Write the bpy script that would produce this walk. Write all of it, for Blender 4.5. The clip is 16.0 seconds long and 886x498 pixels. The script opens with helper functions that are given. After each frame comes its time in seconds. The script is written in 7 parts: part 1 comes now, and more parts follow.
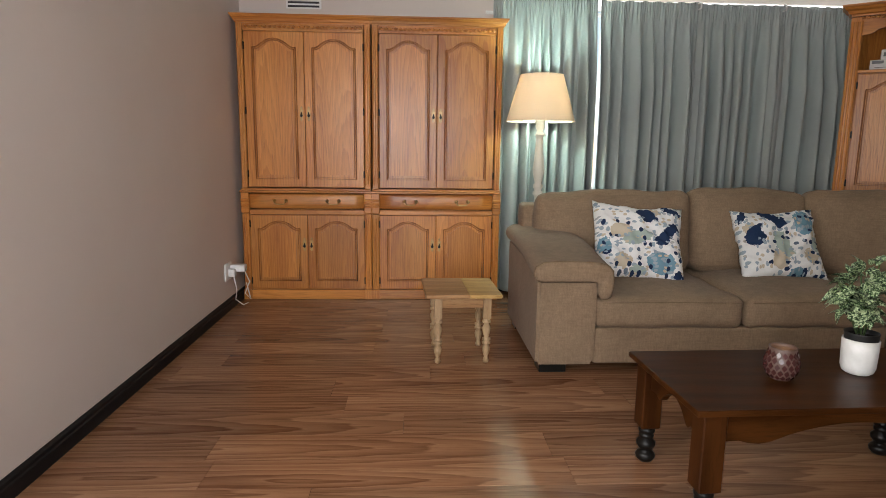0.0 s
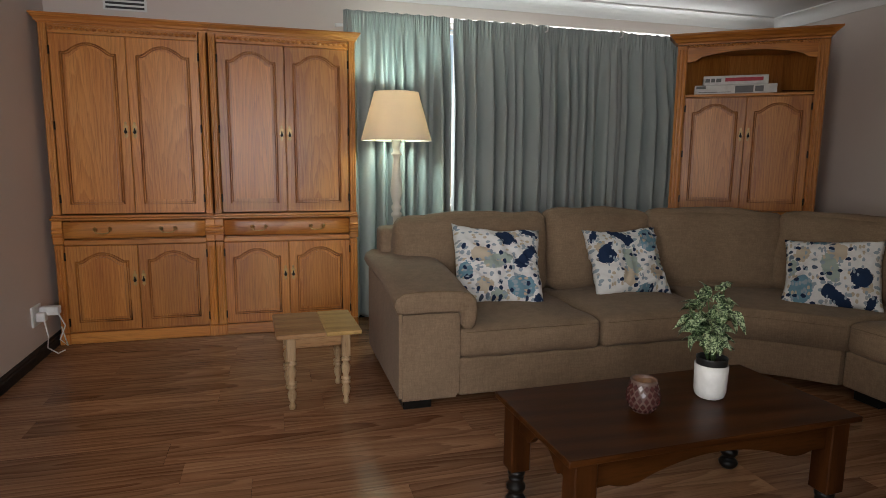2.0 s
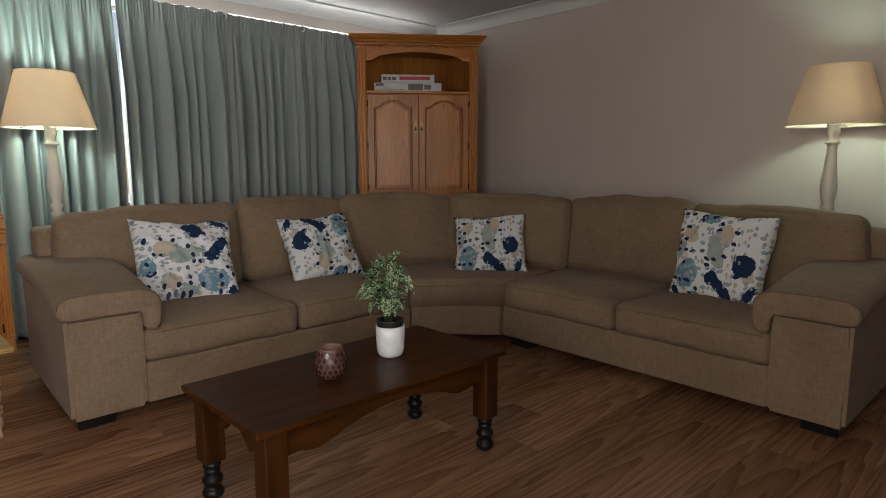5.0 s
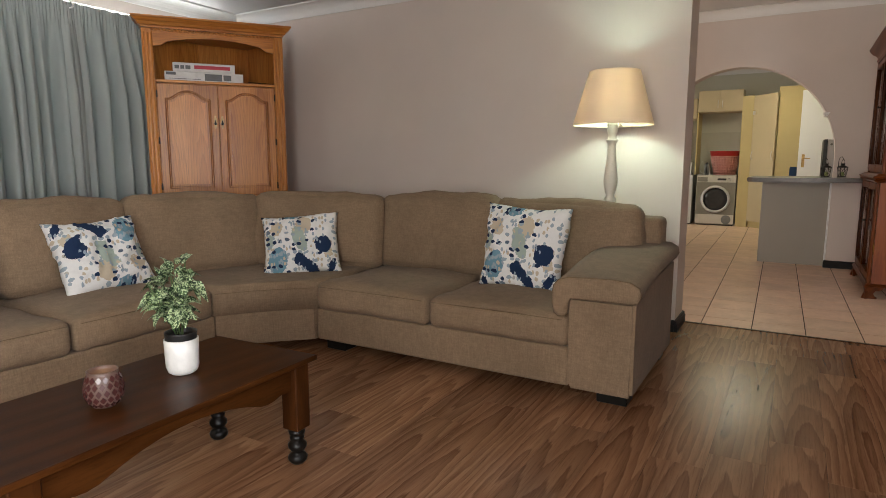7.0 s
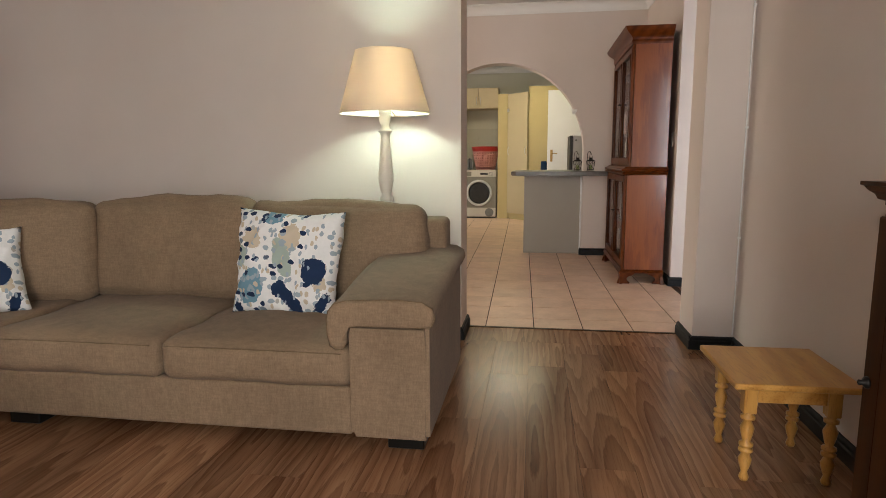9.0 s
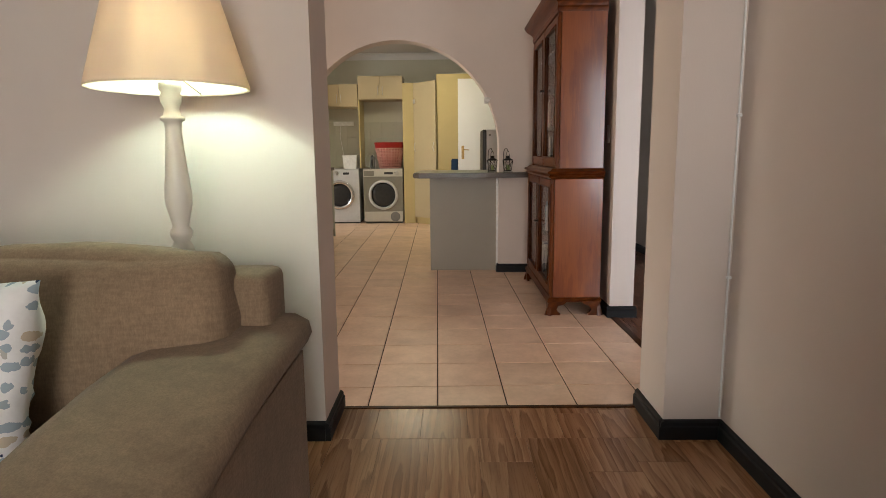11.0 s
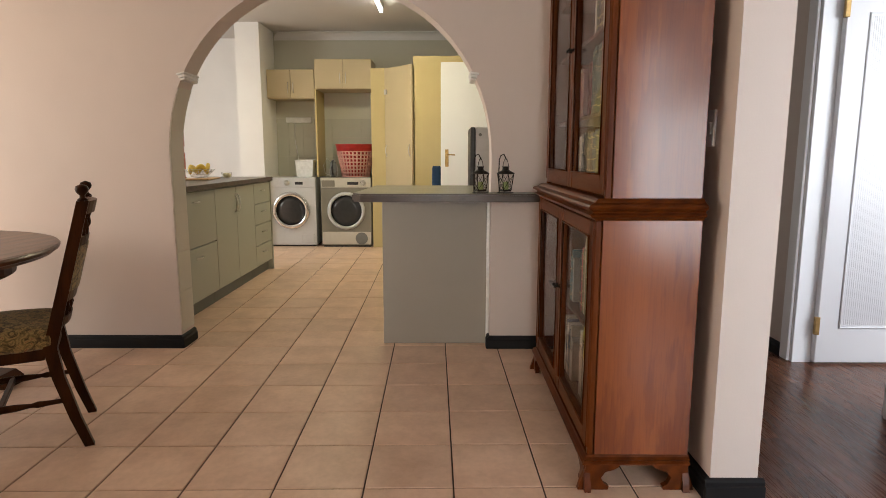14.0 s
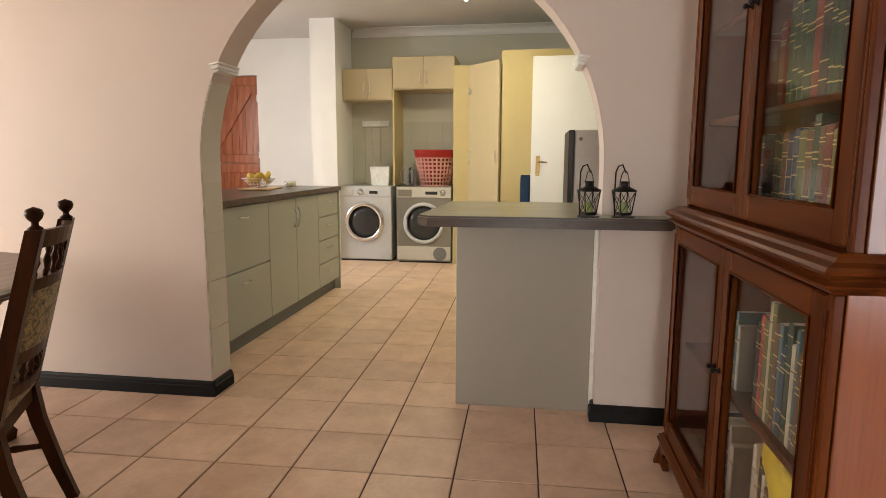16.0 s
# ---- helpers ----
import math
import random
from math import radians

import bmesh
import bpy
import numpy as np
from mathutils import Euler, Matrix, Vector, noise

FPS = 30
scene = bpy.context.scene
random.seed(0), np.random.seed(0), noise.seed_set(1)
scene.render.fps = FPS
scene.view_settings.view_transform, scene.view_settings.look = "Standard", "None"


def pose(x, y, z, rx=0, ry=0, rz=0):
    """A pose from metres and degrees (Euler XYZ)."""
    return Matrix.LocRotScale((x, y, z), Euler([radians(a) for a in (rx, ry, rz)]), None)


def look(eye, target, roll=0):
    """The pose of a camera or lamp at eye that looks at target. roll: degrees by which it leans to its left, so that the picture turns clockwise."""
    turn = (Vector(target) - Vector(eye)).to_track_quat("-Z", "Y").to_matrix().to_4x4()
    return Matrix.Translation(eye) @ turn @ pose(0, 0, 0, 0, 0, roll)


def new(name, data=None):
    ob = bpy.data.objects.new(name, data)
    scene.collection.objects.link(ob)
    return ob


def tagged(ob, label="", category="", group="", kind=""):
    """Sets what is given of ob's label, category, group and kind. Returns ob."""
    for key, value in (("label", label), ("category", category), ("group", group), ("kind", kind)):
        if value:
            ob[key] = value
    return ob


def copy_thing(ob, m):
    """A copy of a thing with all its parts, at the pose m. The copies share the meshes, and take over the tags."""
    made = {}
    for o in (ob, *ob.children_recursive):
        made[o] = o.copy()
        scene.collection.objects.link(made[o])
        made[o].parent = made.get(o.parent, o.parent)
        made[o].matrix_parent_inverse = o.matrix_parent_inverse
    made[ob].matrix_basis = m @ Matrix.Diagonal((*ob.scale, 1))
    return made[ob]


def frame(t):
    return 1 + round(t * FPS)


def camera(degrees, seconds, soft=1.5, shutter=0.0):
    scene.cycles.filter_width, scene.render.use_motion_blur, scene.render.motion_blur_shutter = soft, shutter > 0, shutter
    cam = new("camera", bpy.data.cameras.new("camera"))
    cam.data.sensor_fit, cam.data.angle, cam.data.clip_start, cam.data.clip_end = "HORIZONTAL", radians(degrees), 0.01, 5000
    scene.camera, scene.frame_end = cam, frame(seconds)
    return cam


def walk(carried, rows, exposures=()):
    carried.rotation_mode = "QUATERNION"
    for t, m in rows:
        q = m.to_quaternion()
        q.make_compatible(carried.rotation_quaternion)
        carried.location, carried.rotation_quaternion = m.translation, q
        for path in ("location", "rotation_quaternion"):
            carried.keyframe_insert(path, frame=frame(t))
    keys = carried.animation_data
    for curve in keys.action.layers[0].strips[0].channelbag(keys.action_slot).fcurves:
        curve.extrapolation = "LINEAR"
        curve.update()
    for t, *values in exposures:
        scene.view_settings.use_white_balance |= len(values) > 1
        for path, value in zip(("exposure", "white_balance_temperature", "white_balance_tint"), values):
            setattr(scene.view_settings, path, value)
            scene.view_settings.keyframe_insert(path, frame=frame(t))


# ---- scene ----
cam = camera(72.8, 16.0, 0.65)
PATH = [
    (0, (-0.077, -0.007, 1.126), (0.015, 1.964, 0.799), 0.7),
    (0.5, (-0.057, 0.143, 1.185), (0.03, 2.115, 0.865), 0.9),
    (1, (-0.072, 0.221, 1.24), (0.077, 2.192, 0.935), 1.1),
    (1.5, (-0.044, 0.223, 1.233), (0.278, 2.174, 0.935), 1.1),
    (2, (-0.012, 0.206, 1.196), (0.524, 2.11, 0.905), 0.6),
    (2.5, (0.018, 0.181, 1.166), (0.724, 2.03, 0.874), 0.6),
    (3, (0.034, 0.155, 1.142), (0.882, 1.943, 0.855), 0.3),
    (3.5, (0.041, 0.13, 1.139), (1.03, 1.844, 0.85), 0.3),
    (4, (0.048, 0.113, 1.136), (1.165, 1.746, 0.846), 0.1),
    (6.5, (0.091, 0.093, 1.117), (1.721, 1.216, 0.834), 0.1),
    (7, (0.17, 0.122, 1.1), (1.88, 1.118, 0.816), -0.0),
    (7.5, (0.306, 0.146, 1.078), (2.084, 1.016, 0.792), -0.1),
    (8, (0.441, 0.176, 1.068), (2.281, 0.904, 0.776), -0.2),
    (8.5, (0.596, 0.254, 1.074), (2.502, 0.786, 0.78), -0.1),
    (9, (0.741, 0.316, 1.088), (2.696, 0.613, 0.791), -0.3),
    (9.5, (0.967, 0.316, 1.104), (2.938, 0.468, 0.796), -0.4),
    (10, (1.279, 0.298, 1.112), (3.253, 0.37, 0.8), -0.7),
    (12.5, (3.105, 0.151, 1.139), (5.081, 0.156, 0.826), -0.4),
    (13, (3.431, 0.121, 1.147), (5.408, 0.118, 0.84), -0.1),
    (13.5, (3.798, 0.087, 1.138), (5.774, 0.087, 0.834), 0.1),
    (14, (4.128, 0.045, 1.147), (6.105, 0.056, 0.843), 0.0),
    (14.5, (4.462, 0.01, 1.175), (6.438, 0.027, 0.871), 0.1),
    (15, (4.713, 0.03, 1.163), (6.69, 0.094, 0.865), 0.4),
    (15.5, (4.909, 0.074, 1.171), (6.883, 0.22, 0.88), 0.2),
    (16, (4.959, 0.085, 1.17), (6.917, 0.375, 0.882), 0.2),
]
EXPOSURES = [(0.0, 0.0), (0.5, -0.12), (1.0, -0.42), (1.5, -0.55), (3.0, -0.70), (4.2, -0.70), (6.3, -0.1), (7.0, 0.4), (8.0, 0.7), (10.0, 0.62), (12.5, 0.6), (14.0, 0.9), (16.0, 1.12)]
walk(cam, [(t, look(eye, target, roll)) for t, eye, target, roll in PATH], EXPOSURES)

# ---- light ----
world = bpy.data.worlds.new("sky")
scene.world = world
world.use_nodes = True
wn = world.node_tree
sky = wn.nodes.new("ShaderNodeTexSky")
sky.sky_type, sky.sun_disc, sky.sun_elevation, sky.sun_rotation = "NISHITA", False, radians(48), radians(20)
wn.nodes["Background"].inputs["Strength"].default_value = 0.12
wn.links.new(sky.outputs[0], wn.nodes["Background"].inputs["Color"])
sun = new("sun", bpy.data.lights.new("sun", "SUN"))
sun.data.energy, sun.data.angle, sun.data.color = 2.5, radians(0.5), (1.0, 0.95, 0.88)
sun.matrix_world = look((0, 30, 33), (0, 0, 0))


def window_light(name, m, width, height, power, color, spread=180):
    ob = new(name, bpy.data.lights.new(name, "AREA"))
    ob.data.shape, ob.data.size, ob.data.size_y, ob.data.energy, ob.data.color = "RECTANGLE", width, height, power, color
    ob.matrix_world = m
    ob.data.spread = radians(spread)
    return ob


window_light("lounge_window_light", look((2.25, 4.87, 1.58), (2.25, 0, 1.58)), 3.2, 1.40, 150, (0.92, 0.97, 1.0))
window_light("garden_door_light", look((-0.25, -0.88, 1.35), (-0.6, 4.4, 1.15)), 1.3, 1.5, 38, (0.97, 0.97, 1.0), 105)
window_light("west_window_light", look((-1.44, 0.1, 1.35), (4.0, 0.7, 1.3)), 1.2, 1.4, 56, (1.0, 0.97, 0.93), 160)
window_light("dining_window_light", look((6.1, 4.85, 1.2), (6.1, 0, 1.2)), 2.5, 2.1, 58, (1.0, 0.88, 0.73))
window_light("kitchen_window_light", look((9.6, 4.95, 1.65), (9.6, 0, 1.2)), 2.4, 1.1, 40, (1.0, 0.98, 0.92))
window_light("bedroom_window_light", look((5.62, -3.4, 1.5), (9, -3.0, 1.2)), 1.4, 1.3, 36, (0.88, 0.93, 1.0))
window_light("hall_door_light", look((2.32, -1.5, 1.35), (8, -1.3, 1.2)), 0.75, 1.6, 34, (0.88, 0.94, 1.0))
# added lamp, source unseen: gives the bookcase side its pale sheen
window_light("hall_sheen_light", look((3.2, -2.02, 0.95), (4.6, 0.2, 0.95)), 1.2, 1.2, 31, (0.90, 0.95, 1.0))


def bulb_light(x, y, z, power, color, size=0.045):
    ob = new("bulb_light", bpy.data.lights.new("bulb_light", "POINT"))
    ob.data.energy, ob.data.color, ob.data.shadow_soft_size = power, color, size
    ob.location = (x, y, z)


LAMP_A, LAMP_B = (0.802, 4.30), (3.93, 1.11)
bulb_light(LAMP_A[0], LAMP_A[1], 1.535, 31, (0.70, 1.0, 0.90))
bulb_light(LAMP_B[0], LAMP_B[1], 1.48, 10.5, (0.72, 1.0, 0.82))
window_light("tube_light", pose(10.3, 0.75, 2.64), 0.06, 1.2, 15, (1.0, 0.90, 0.58)).rotation_euler = (0, 0, 0)


# ---- materials ----
def shader(name):
    m = bpy.data.materials.new(name)
    m.use_nodes = True
    return m, m.node_tree, m.node_tree.nodes["Principled BSDF"]


def set_in(node, **values):
    for key, v in values.items():
        node.inputs[key.replace("_", " ")].default_value = v
    return node


def coords(nt, scale=(1, 1, 1), random_shift=False, space="Object"):
    tc = nt.nodes.new("ShaderNodeTexCoord")
    mp = nt.nodes.new("ShaderNodeMapping")
    nt.links.new(tc.outputs[space], mp.inputs["Vector"])
    mp.inputs["Scale"].default_value = scale
    if random_shift:
        info = nt.nodes.new("ShaderNodeObjectInfo")
        mul = nt.nodes.new("ShaderNodeVectorMath")
        mul.operation = "SCALE"
        mul.inputs[0].default_value = (17.0, 29.0, 11.0)
        nt.links.new(info.outputs["Random"], mul.inputs["Scale"])
        nt.links.new(mul.outputs[0], mp.inputs["Location"])
    return mp.outputs[0]


def noise_tex(nt, vec, scale, detail=4, rough=0.55, distortion=0.0):
    n = nt.nodes.new("ShaderNodeTexNoise")
    set_in(n, Scale=scale, Detail=detail, Roughness=rough, Distortion=distortion)
    nt.links.new(vec, n.inputs["Vector"])
    return n.outputs["Fac"]


def ramp(nt, fac, stops):
    r = nt.nodes.new("ShaderNodeValToRGB")
    el = r.color_ramp.elements
    while len(el) < len(stops):
        el.new(0.5)
    for e, (p, c) in zip(el, stops):
        e.position, e.color = p, (*c, 1)
    nt.links.new(fac, r.inputs["Fac"])
    return r.outputs["Color"]


def mix_color(nt, fac, a, b, blend="MIX"):
    m = nt.nodes.new("ShaderNodeMix")
    m.data_type, m.blend_type = "RGBA", blend
    for value, k in ((fac, 0), (a, 6), (b, 7)):
        if isinstance(value, (int, float)):
            m.inputs[k].default_value = value
        elif isinstance(value, tuple):
            m.inputs[k].default_value = (*value, 1)
        else:
            nt.links.new(value, m.inputs[k])
    return m.outputs[2]


def bump(nt, bsdf, height, strength, distance):
    b = nt.nodes.new("ShaderNodeBump")
    set_in(b, Strength=strength, Distance=distance)
    nt.links.new(height, b.inputs["Height"])
    nt.links.new(b.outputs[0], bsdf.inputs["Normal"])


def rough_range(nt, bsdf, fac, lo, hi):
    m = nt.nodes.new("ShaderNodeMapRange")
    set_in(m, To_Min=lo, To_Max=hi)
    nt.links.new(fac, m.inputs["Value"])
    nt.links.new(m.outputs[0], bsdf.inputs["Roughness"])


def painted(name, color, rough=0.6, grain=90, depth=0.0006, vary=0.06, strength=0.35, spec=0.4):
    """Painted or plain surface: broad uneven tone, fine grain."""
    m, nt, b = shader(name)
    v = coords(nt)
    broad = noise_tex(nt, v, 1.7, 3)
    fine = noise_tex(nt, v, grain, 3)
    lo, hi = tuple(c * (1 - vary) for c in color), tuple(min(1, c * (1 + vary)) for c in color)
    nt.links.new(ramp(nt, broad, [(0.3, lo), (0.7, hi)]), b.inputs["Base Color"])
    rough_range(nt, b, broad, rough - 0.06, rough + 0.06)
    b.inputs["Specular IOR Level"].default_value = spec
    bump(nt, b, fine, strength, depth)
    return m


def wood(name, dark, mid, light, scale, rough=0.35, figure=1.0, coat=0.2, pores=0.5, spec=0.22):
    """Wood with its grain along the axis in which scale is small."""
    m, nt, b = shader(name)
    v = coords(nt, scale, True)
    bands = noise_tex(nt, v, 1.6, 5, 0.6, 1.2 * figure)
    w = nt.nodes.new("ShaderNodeTexWave")
    w.wave_type, w.bands_direction = "BANDS", "DIAGONAL"
    set_in(w, Scale=1.1, Distortion=5.0 * figure, Detail=3.0, Detail_Scale=0.8)
    nt.links.new(v, w.inputs["Vector"])
    fine = noise_tex(nt, coords(nt, tuple(s * 9 for s in scale), True), 2.2, 4, 0.7)
    c1 = ramp(nt, bands, [(0.28, dark), (0.5, mid), (0.72, light)])
    c2 = mix_color(nt, 0.35, c1, ramp(nt, w.outputs["Fac"], [(0.1, dark), (0.9, light)]))
    dk = ramp(nt, fine, [(0.32, tuple(x * 0.75 for x in dark)), (0.5, (1, 1, 1))])
    nt.links.new(mix_color(nt, pores, c2, dk, "MULTIPLY"), b.inputs["Base Color"])
    rough_range(nt, b, fine, rough - 0.08, rough + 0.1)
    b.inputs["Specular IOR Level"].default_value = spec
    b.inputs["Coat Weight"].default_value, b.inputs["Coat Roughness"].default_value = coat, 0.16
    bump(nt, b, fine, 0.25, 0.0006)
    return m


def flamed(name, along, dark, mid, light, period, fold, slope, rough=0.35, spec=0.3, coat=0.1, pores=0.5, spread=0.12, ring_mix=0.6, coat_rough=0.2, bumpy=0.0005):
    """Flat-sawn timber: growth rings cut at a shallow angle, so that they draw long arches along the board, with fine pores."""
    m, nt, b = shader(name)
    across, depth = {"x": (1, 2), "z": (0, 1)}[along]
    lengthwise = {"x": 0, "z": 2}[along]

    def calc(op, x, y=0.0):
        n = nt.nodes.new("ShaderNodeMath")
        n.operation = op
        for k, q in enumerate((x, y)):
            if isinstance(q, (int, float)):
                n.inputs[k].default_value = q
            else:
                nt.links.new(q, n.inputs[k])
        return n.outputs[0]

    tc, info, sep = nt.nodes.new("ShaderNodeTexCoord"), nt.nodes.new("ShaderNodeObjectInfo"), nt.nodes.new("ShaderNodeSeparateXYZ")
    nt.links.new(tc.outputs["Object"], sep.inputs[0])
    rand = info.outputs["Random"]
    stretch = [1.0, 1.0, 1.0]
    stretch[lengthwise] = 0.14
    slow = noise_tex(nt, coords(nt, tuple(stretch), True), 6.0, 3, 0.5)
    wavy = noise_tex(nt, coords(nt, tuple(stretch), True), 28.0, 3, 0.6)
    fine_s = [150.0, 150.0, 150.0]
    fine_s[lengthwise] = 5.0
    fine = noise_tex(nt, coords(nt, tuple(fine_s), True), 1.0, 4, 0.7)
    u = calc("SUBTRACT", calc("PINGPONG", calc("ADD", sep.outputs[across], calc("MULTIPLY", rand, 1.37)), fold), fold * 0.45)
    run = calc("MULTIPLY", calc("SUBTRACT", sep.outputs[lengthwise], calc("MULTIPLY", calc("FRACT", calc("MULTIPLY", rand, 7.3)), 1.3)), slope)
    d = calc("ADD", calc("ADD", run, calc("MULTIPLY", slow, spread)), 0.0)
    r = calc("SQRT", calc("ADD", calc("MULTIPLY", u, u), calc("MULTIPLY", d, d)))
    r = calc("ADD", r, calc("MULTIPLY", wavy, period * 0.9))
    saw = calc("FRACT", calc("DIVIDE", r, period))
    ring = ramp(nt, saw, [(0.0, light), (0.55, mid), (0.90, dark), (1.0, light)])
    broad = ramp(nt, slow, [(0.30, dark), (0.5, mid), (0.70, light)])
    c = mix_color(nt, ring_mix, broad, ring)
    pore = ramp(nt, fine, [(0.34, (0.52, 0.45, 0.38)), (0.50, (1.0, 1.0, 1.0)), (0.72, (1.12, 1.12, 1.12))])
    c = mix_color(nt, pores, c, pore, "MULTIPLY")
    tone = ramp(nt, rand, [(0.0, (0.80, 0.79, 0.78)), (0.5, (1.0, 0.98, 0.97)), (1.0, (1.12, 1.10, 1.08))])
    nt.links.new(mix_color(nt, 1.0, c, tone, "MULTIPLY"), b.inputs["Base Color"])
    rough_range(nt, b, fine, rough - 0.07, rough + 0.09)
    b.inputs["Specular IOR Level"].default_value = spec
    b.inputs["Coat Weight"].default_value, b.inputs["Coat Roughness"].default_value = coat, coat_rough
    bump(nt, b, fine, 0.25, bumpy)
    return m


def fabric(name, color, weave=330, depth=0.0016, vary=0.12):
    m, nt, b = shader(name)
    v = coords(nt)
    broad, mid_n, fine = noise_tex(nt, v, 3.0, 4), noise_tex(nt, v, 150, 3), noise_tex(nt, coords(nt, (1, 1, 0.35)), weave, 2)
    lo, hi = tuple(c * (1 - vary) for c in color), tuple(c * (1 + vary) for c in color)
    base = ramp(nt, broad, [(0.3, lo), (0.7, hi)])
    thread = ramp(nt, fine, [(0.33, (0.78, 0.77, 0.76)), (0.64, (1.10, 1.10, 1.10))])
    slub_a, slub_b = noise_tex(nt, coords(nt, (150, 150, 22)), 1.0, 2), noise_tex(nt, coords(nt, (22, 22, 150)), 1.0, 2)
    base = mix_color(nt, 0.6, base, thread, "MULTIPLY")
    for slub in (slub_a, slub_b):
        base = mix_color(nt, 0.3, base, ramp(nt, slub, [(0.36, (0.70, 0.69, 0.68)), (0.62, (1.12, 1.12, 1.12))]), "MULTIPLY")
    nt.links.new(base, b.inputs["Base Color"])
    set_in(b, Roughness=0.92, Sheen_Weight=0.06, Sheen_Roughness=0.5, Specular_IOR_Level=0.15)
    s = nt.nodes.new("ShaderNodeMath")
    nt.links.new(fine, s.inputs[0])
    nt.links.new(mid_n, s.inputs[1])
    bump(nt, b, s.outputs[0], 0.3, depth * 0.6)
    return m


def plain(name, color, rough=0.5, metal=0.0, vary=0.1):
    m, nt, b = shader(name)
    v = coords(nt)
    n = noise_tex(nt, v, 25, 4)
    nt.links.new(ramp(nt, n, [(0.3, tuple(c * (1 - vary) for c in color)), (0.7, tuple(min(1, c * (1 + vary)) for c in color))]), b.inputs["Base Color"])
    b.inputs["Metallic"].default_value = metal
    rough_range(nt, b, n, max(0.02, rough - 0.05), rough + 0.07)
    return m


def glowing(name, color, strength):
    m, nt, b = shader(name)
    b.inputs["Base Color"].default_value = (*color, 1)
    b.inputs["Emission Color"].default_value = (*color, 1)
    b.inputs["Emission Strength"].default_value = strength
    return m


def glass_mat(name, color=(1, 1, 1), rough=0.0):
    """Thin pane: mostly clear, with a real reflection."""
    m, nt, b = shader(name)
    nt.nodes.remove(b)
    out = nt.nodes["Material Output"]
    clear = nt.nodes.new("ShaderNodeBsdfTransparent")
    clear.inputs[0].default_value = (*color, 1)
    gloss = nt.nodes.new("ShaderNodeBsdfGlossy")
    gloss.inputs["Roughness"].default_value = 0.02 + rough
    lw = nt.nodes.new("ShaderNodeLayerWeight")
    lw.inputs["Blend"].default_value = 0.5
    p5 = nt.nodes.new("ShaderNodeMath")
    p5.operation = "POWER"
    p5.inputs[1].default_value = 4.0
    nt.links.new(lw.outputs["Facing"], p5.inputs[0])
    fr = nt.nodes.new("ShaderNodeMath")
    fr.operation = "MULTIPLY_ADD"
    fr.inputs[1].default_value, fr.inputs[2].default_value = 0.5, 0.02
    nt.links.new(p5.outputs[0], fr.inputs[0])
    mx = nt.nodes.new("ShaderNodeMixShader")
    nt.links.new(fr.outputs[0], mx.inputs[0])
    nt.links.new(clear.outputs[0], mx.inputs[1])
    nt.links.new(gloss.outputs[0], mx.inputs[2])
    nt.links.new(mx.outputs[0], out.inputs["Surface"])
    return m


def translucent_cloth(name, color, through_color, share, weave=300):
    m, nt, b = shader(name)
    v = coords(nt)
    fine = noise_tex(nt, v, weave, 2)
    broad = noise_tex(nt, v, 2.0, 3)
    col = ramp(nt, broad, [(0.3, tuple(c * 0.92 for c in color)), (0.7, tuple(c * 1.08 for c in color))])
    nt.links.new(col, b.inputs["Base Color"])
    set_in(b, Roughness=0.85, Specular_IOR_Level=0.2)
    bump(nt, b, fine, 0.3, 0.0006)
    tr = nt.nodes.new("ShaderNodeBsdfTranslucent")
    tr.inputs[0].default_value = (*through_color, 1)
    mx = nt.nodes.new("ShaderNodeMixShader")
    mx.inputs[0].default_value = share
    nt.links.new(b.outputs[0], mx.inputs[1])
    nt.links.new(tr.outputs[0], mx.inputs[2])
    nt.links.new(mx.outputs[0], nt.nodes["Material Output"].inputs["Surface"])
    return m


def tile_mat(name, lo, hi):
    m, nt, b = shader(name)
    v = coords(nt, (1, 1, 1), True)
    n1, n2 = noise_tex(nt, v, 5.0, 5, 0.6), noise_tex(nt, v, 42, 4)
    info = nt.nodes.new("ShaderNodeObjectInfo")
    c = ramp(nt, n1, [(0.3, lo), (0.72, hi)])
    c = mix_color(nt, 0.35, c, ramp(nt, n2, [(0.35, (0.82, 0.8, 0.78)), (0.6, (1, 1, 1))]), "MULTIPLY")
    tone = ramp(nt, info.outputs["Random"], [(0.0, (0.93, 0.92, 0.91)), (1.0, (1.05, 1.04, 1.03))])
    nt.links.new(mix_color(nt, 1.0, c, tone, "MULTIPLY"), b.inputs["Base Color"])
    rough_range(nt, b, n1, 0.28, 0.42)
    bump(nt, b, n2, 0.15, 0.0006)
    return m


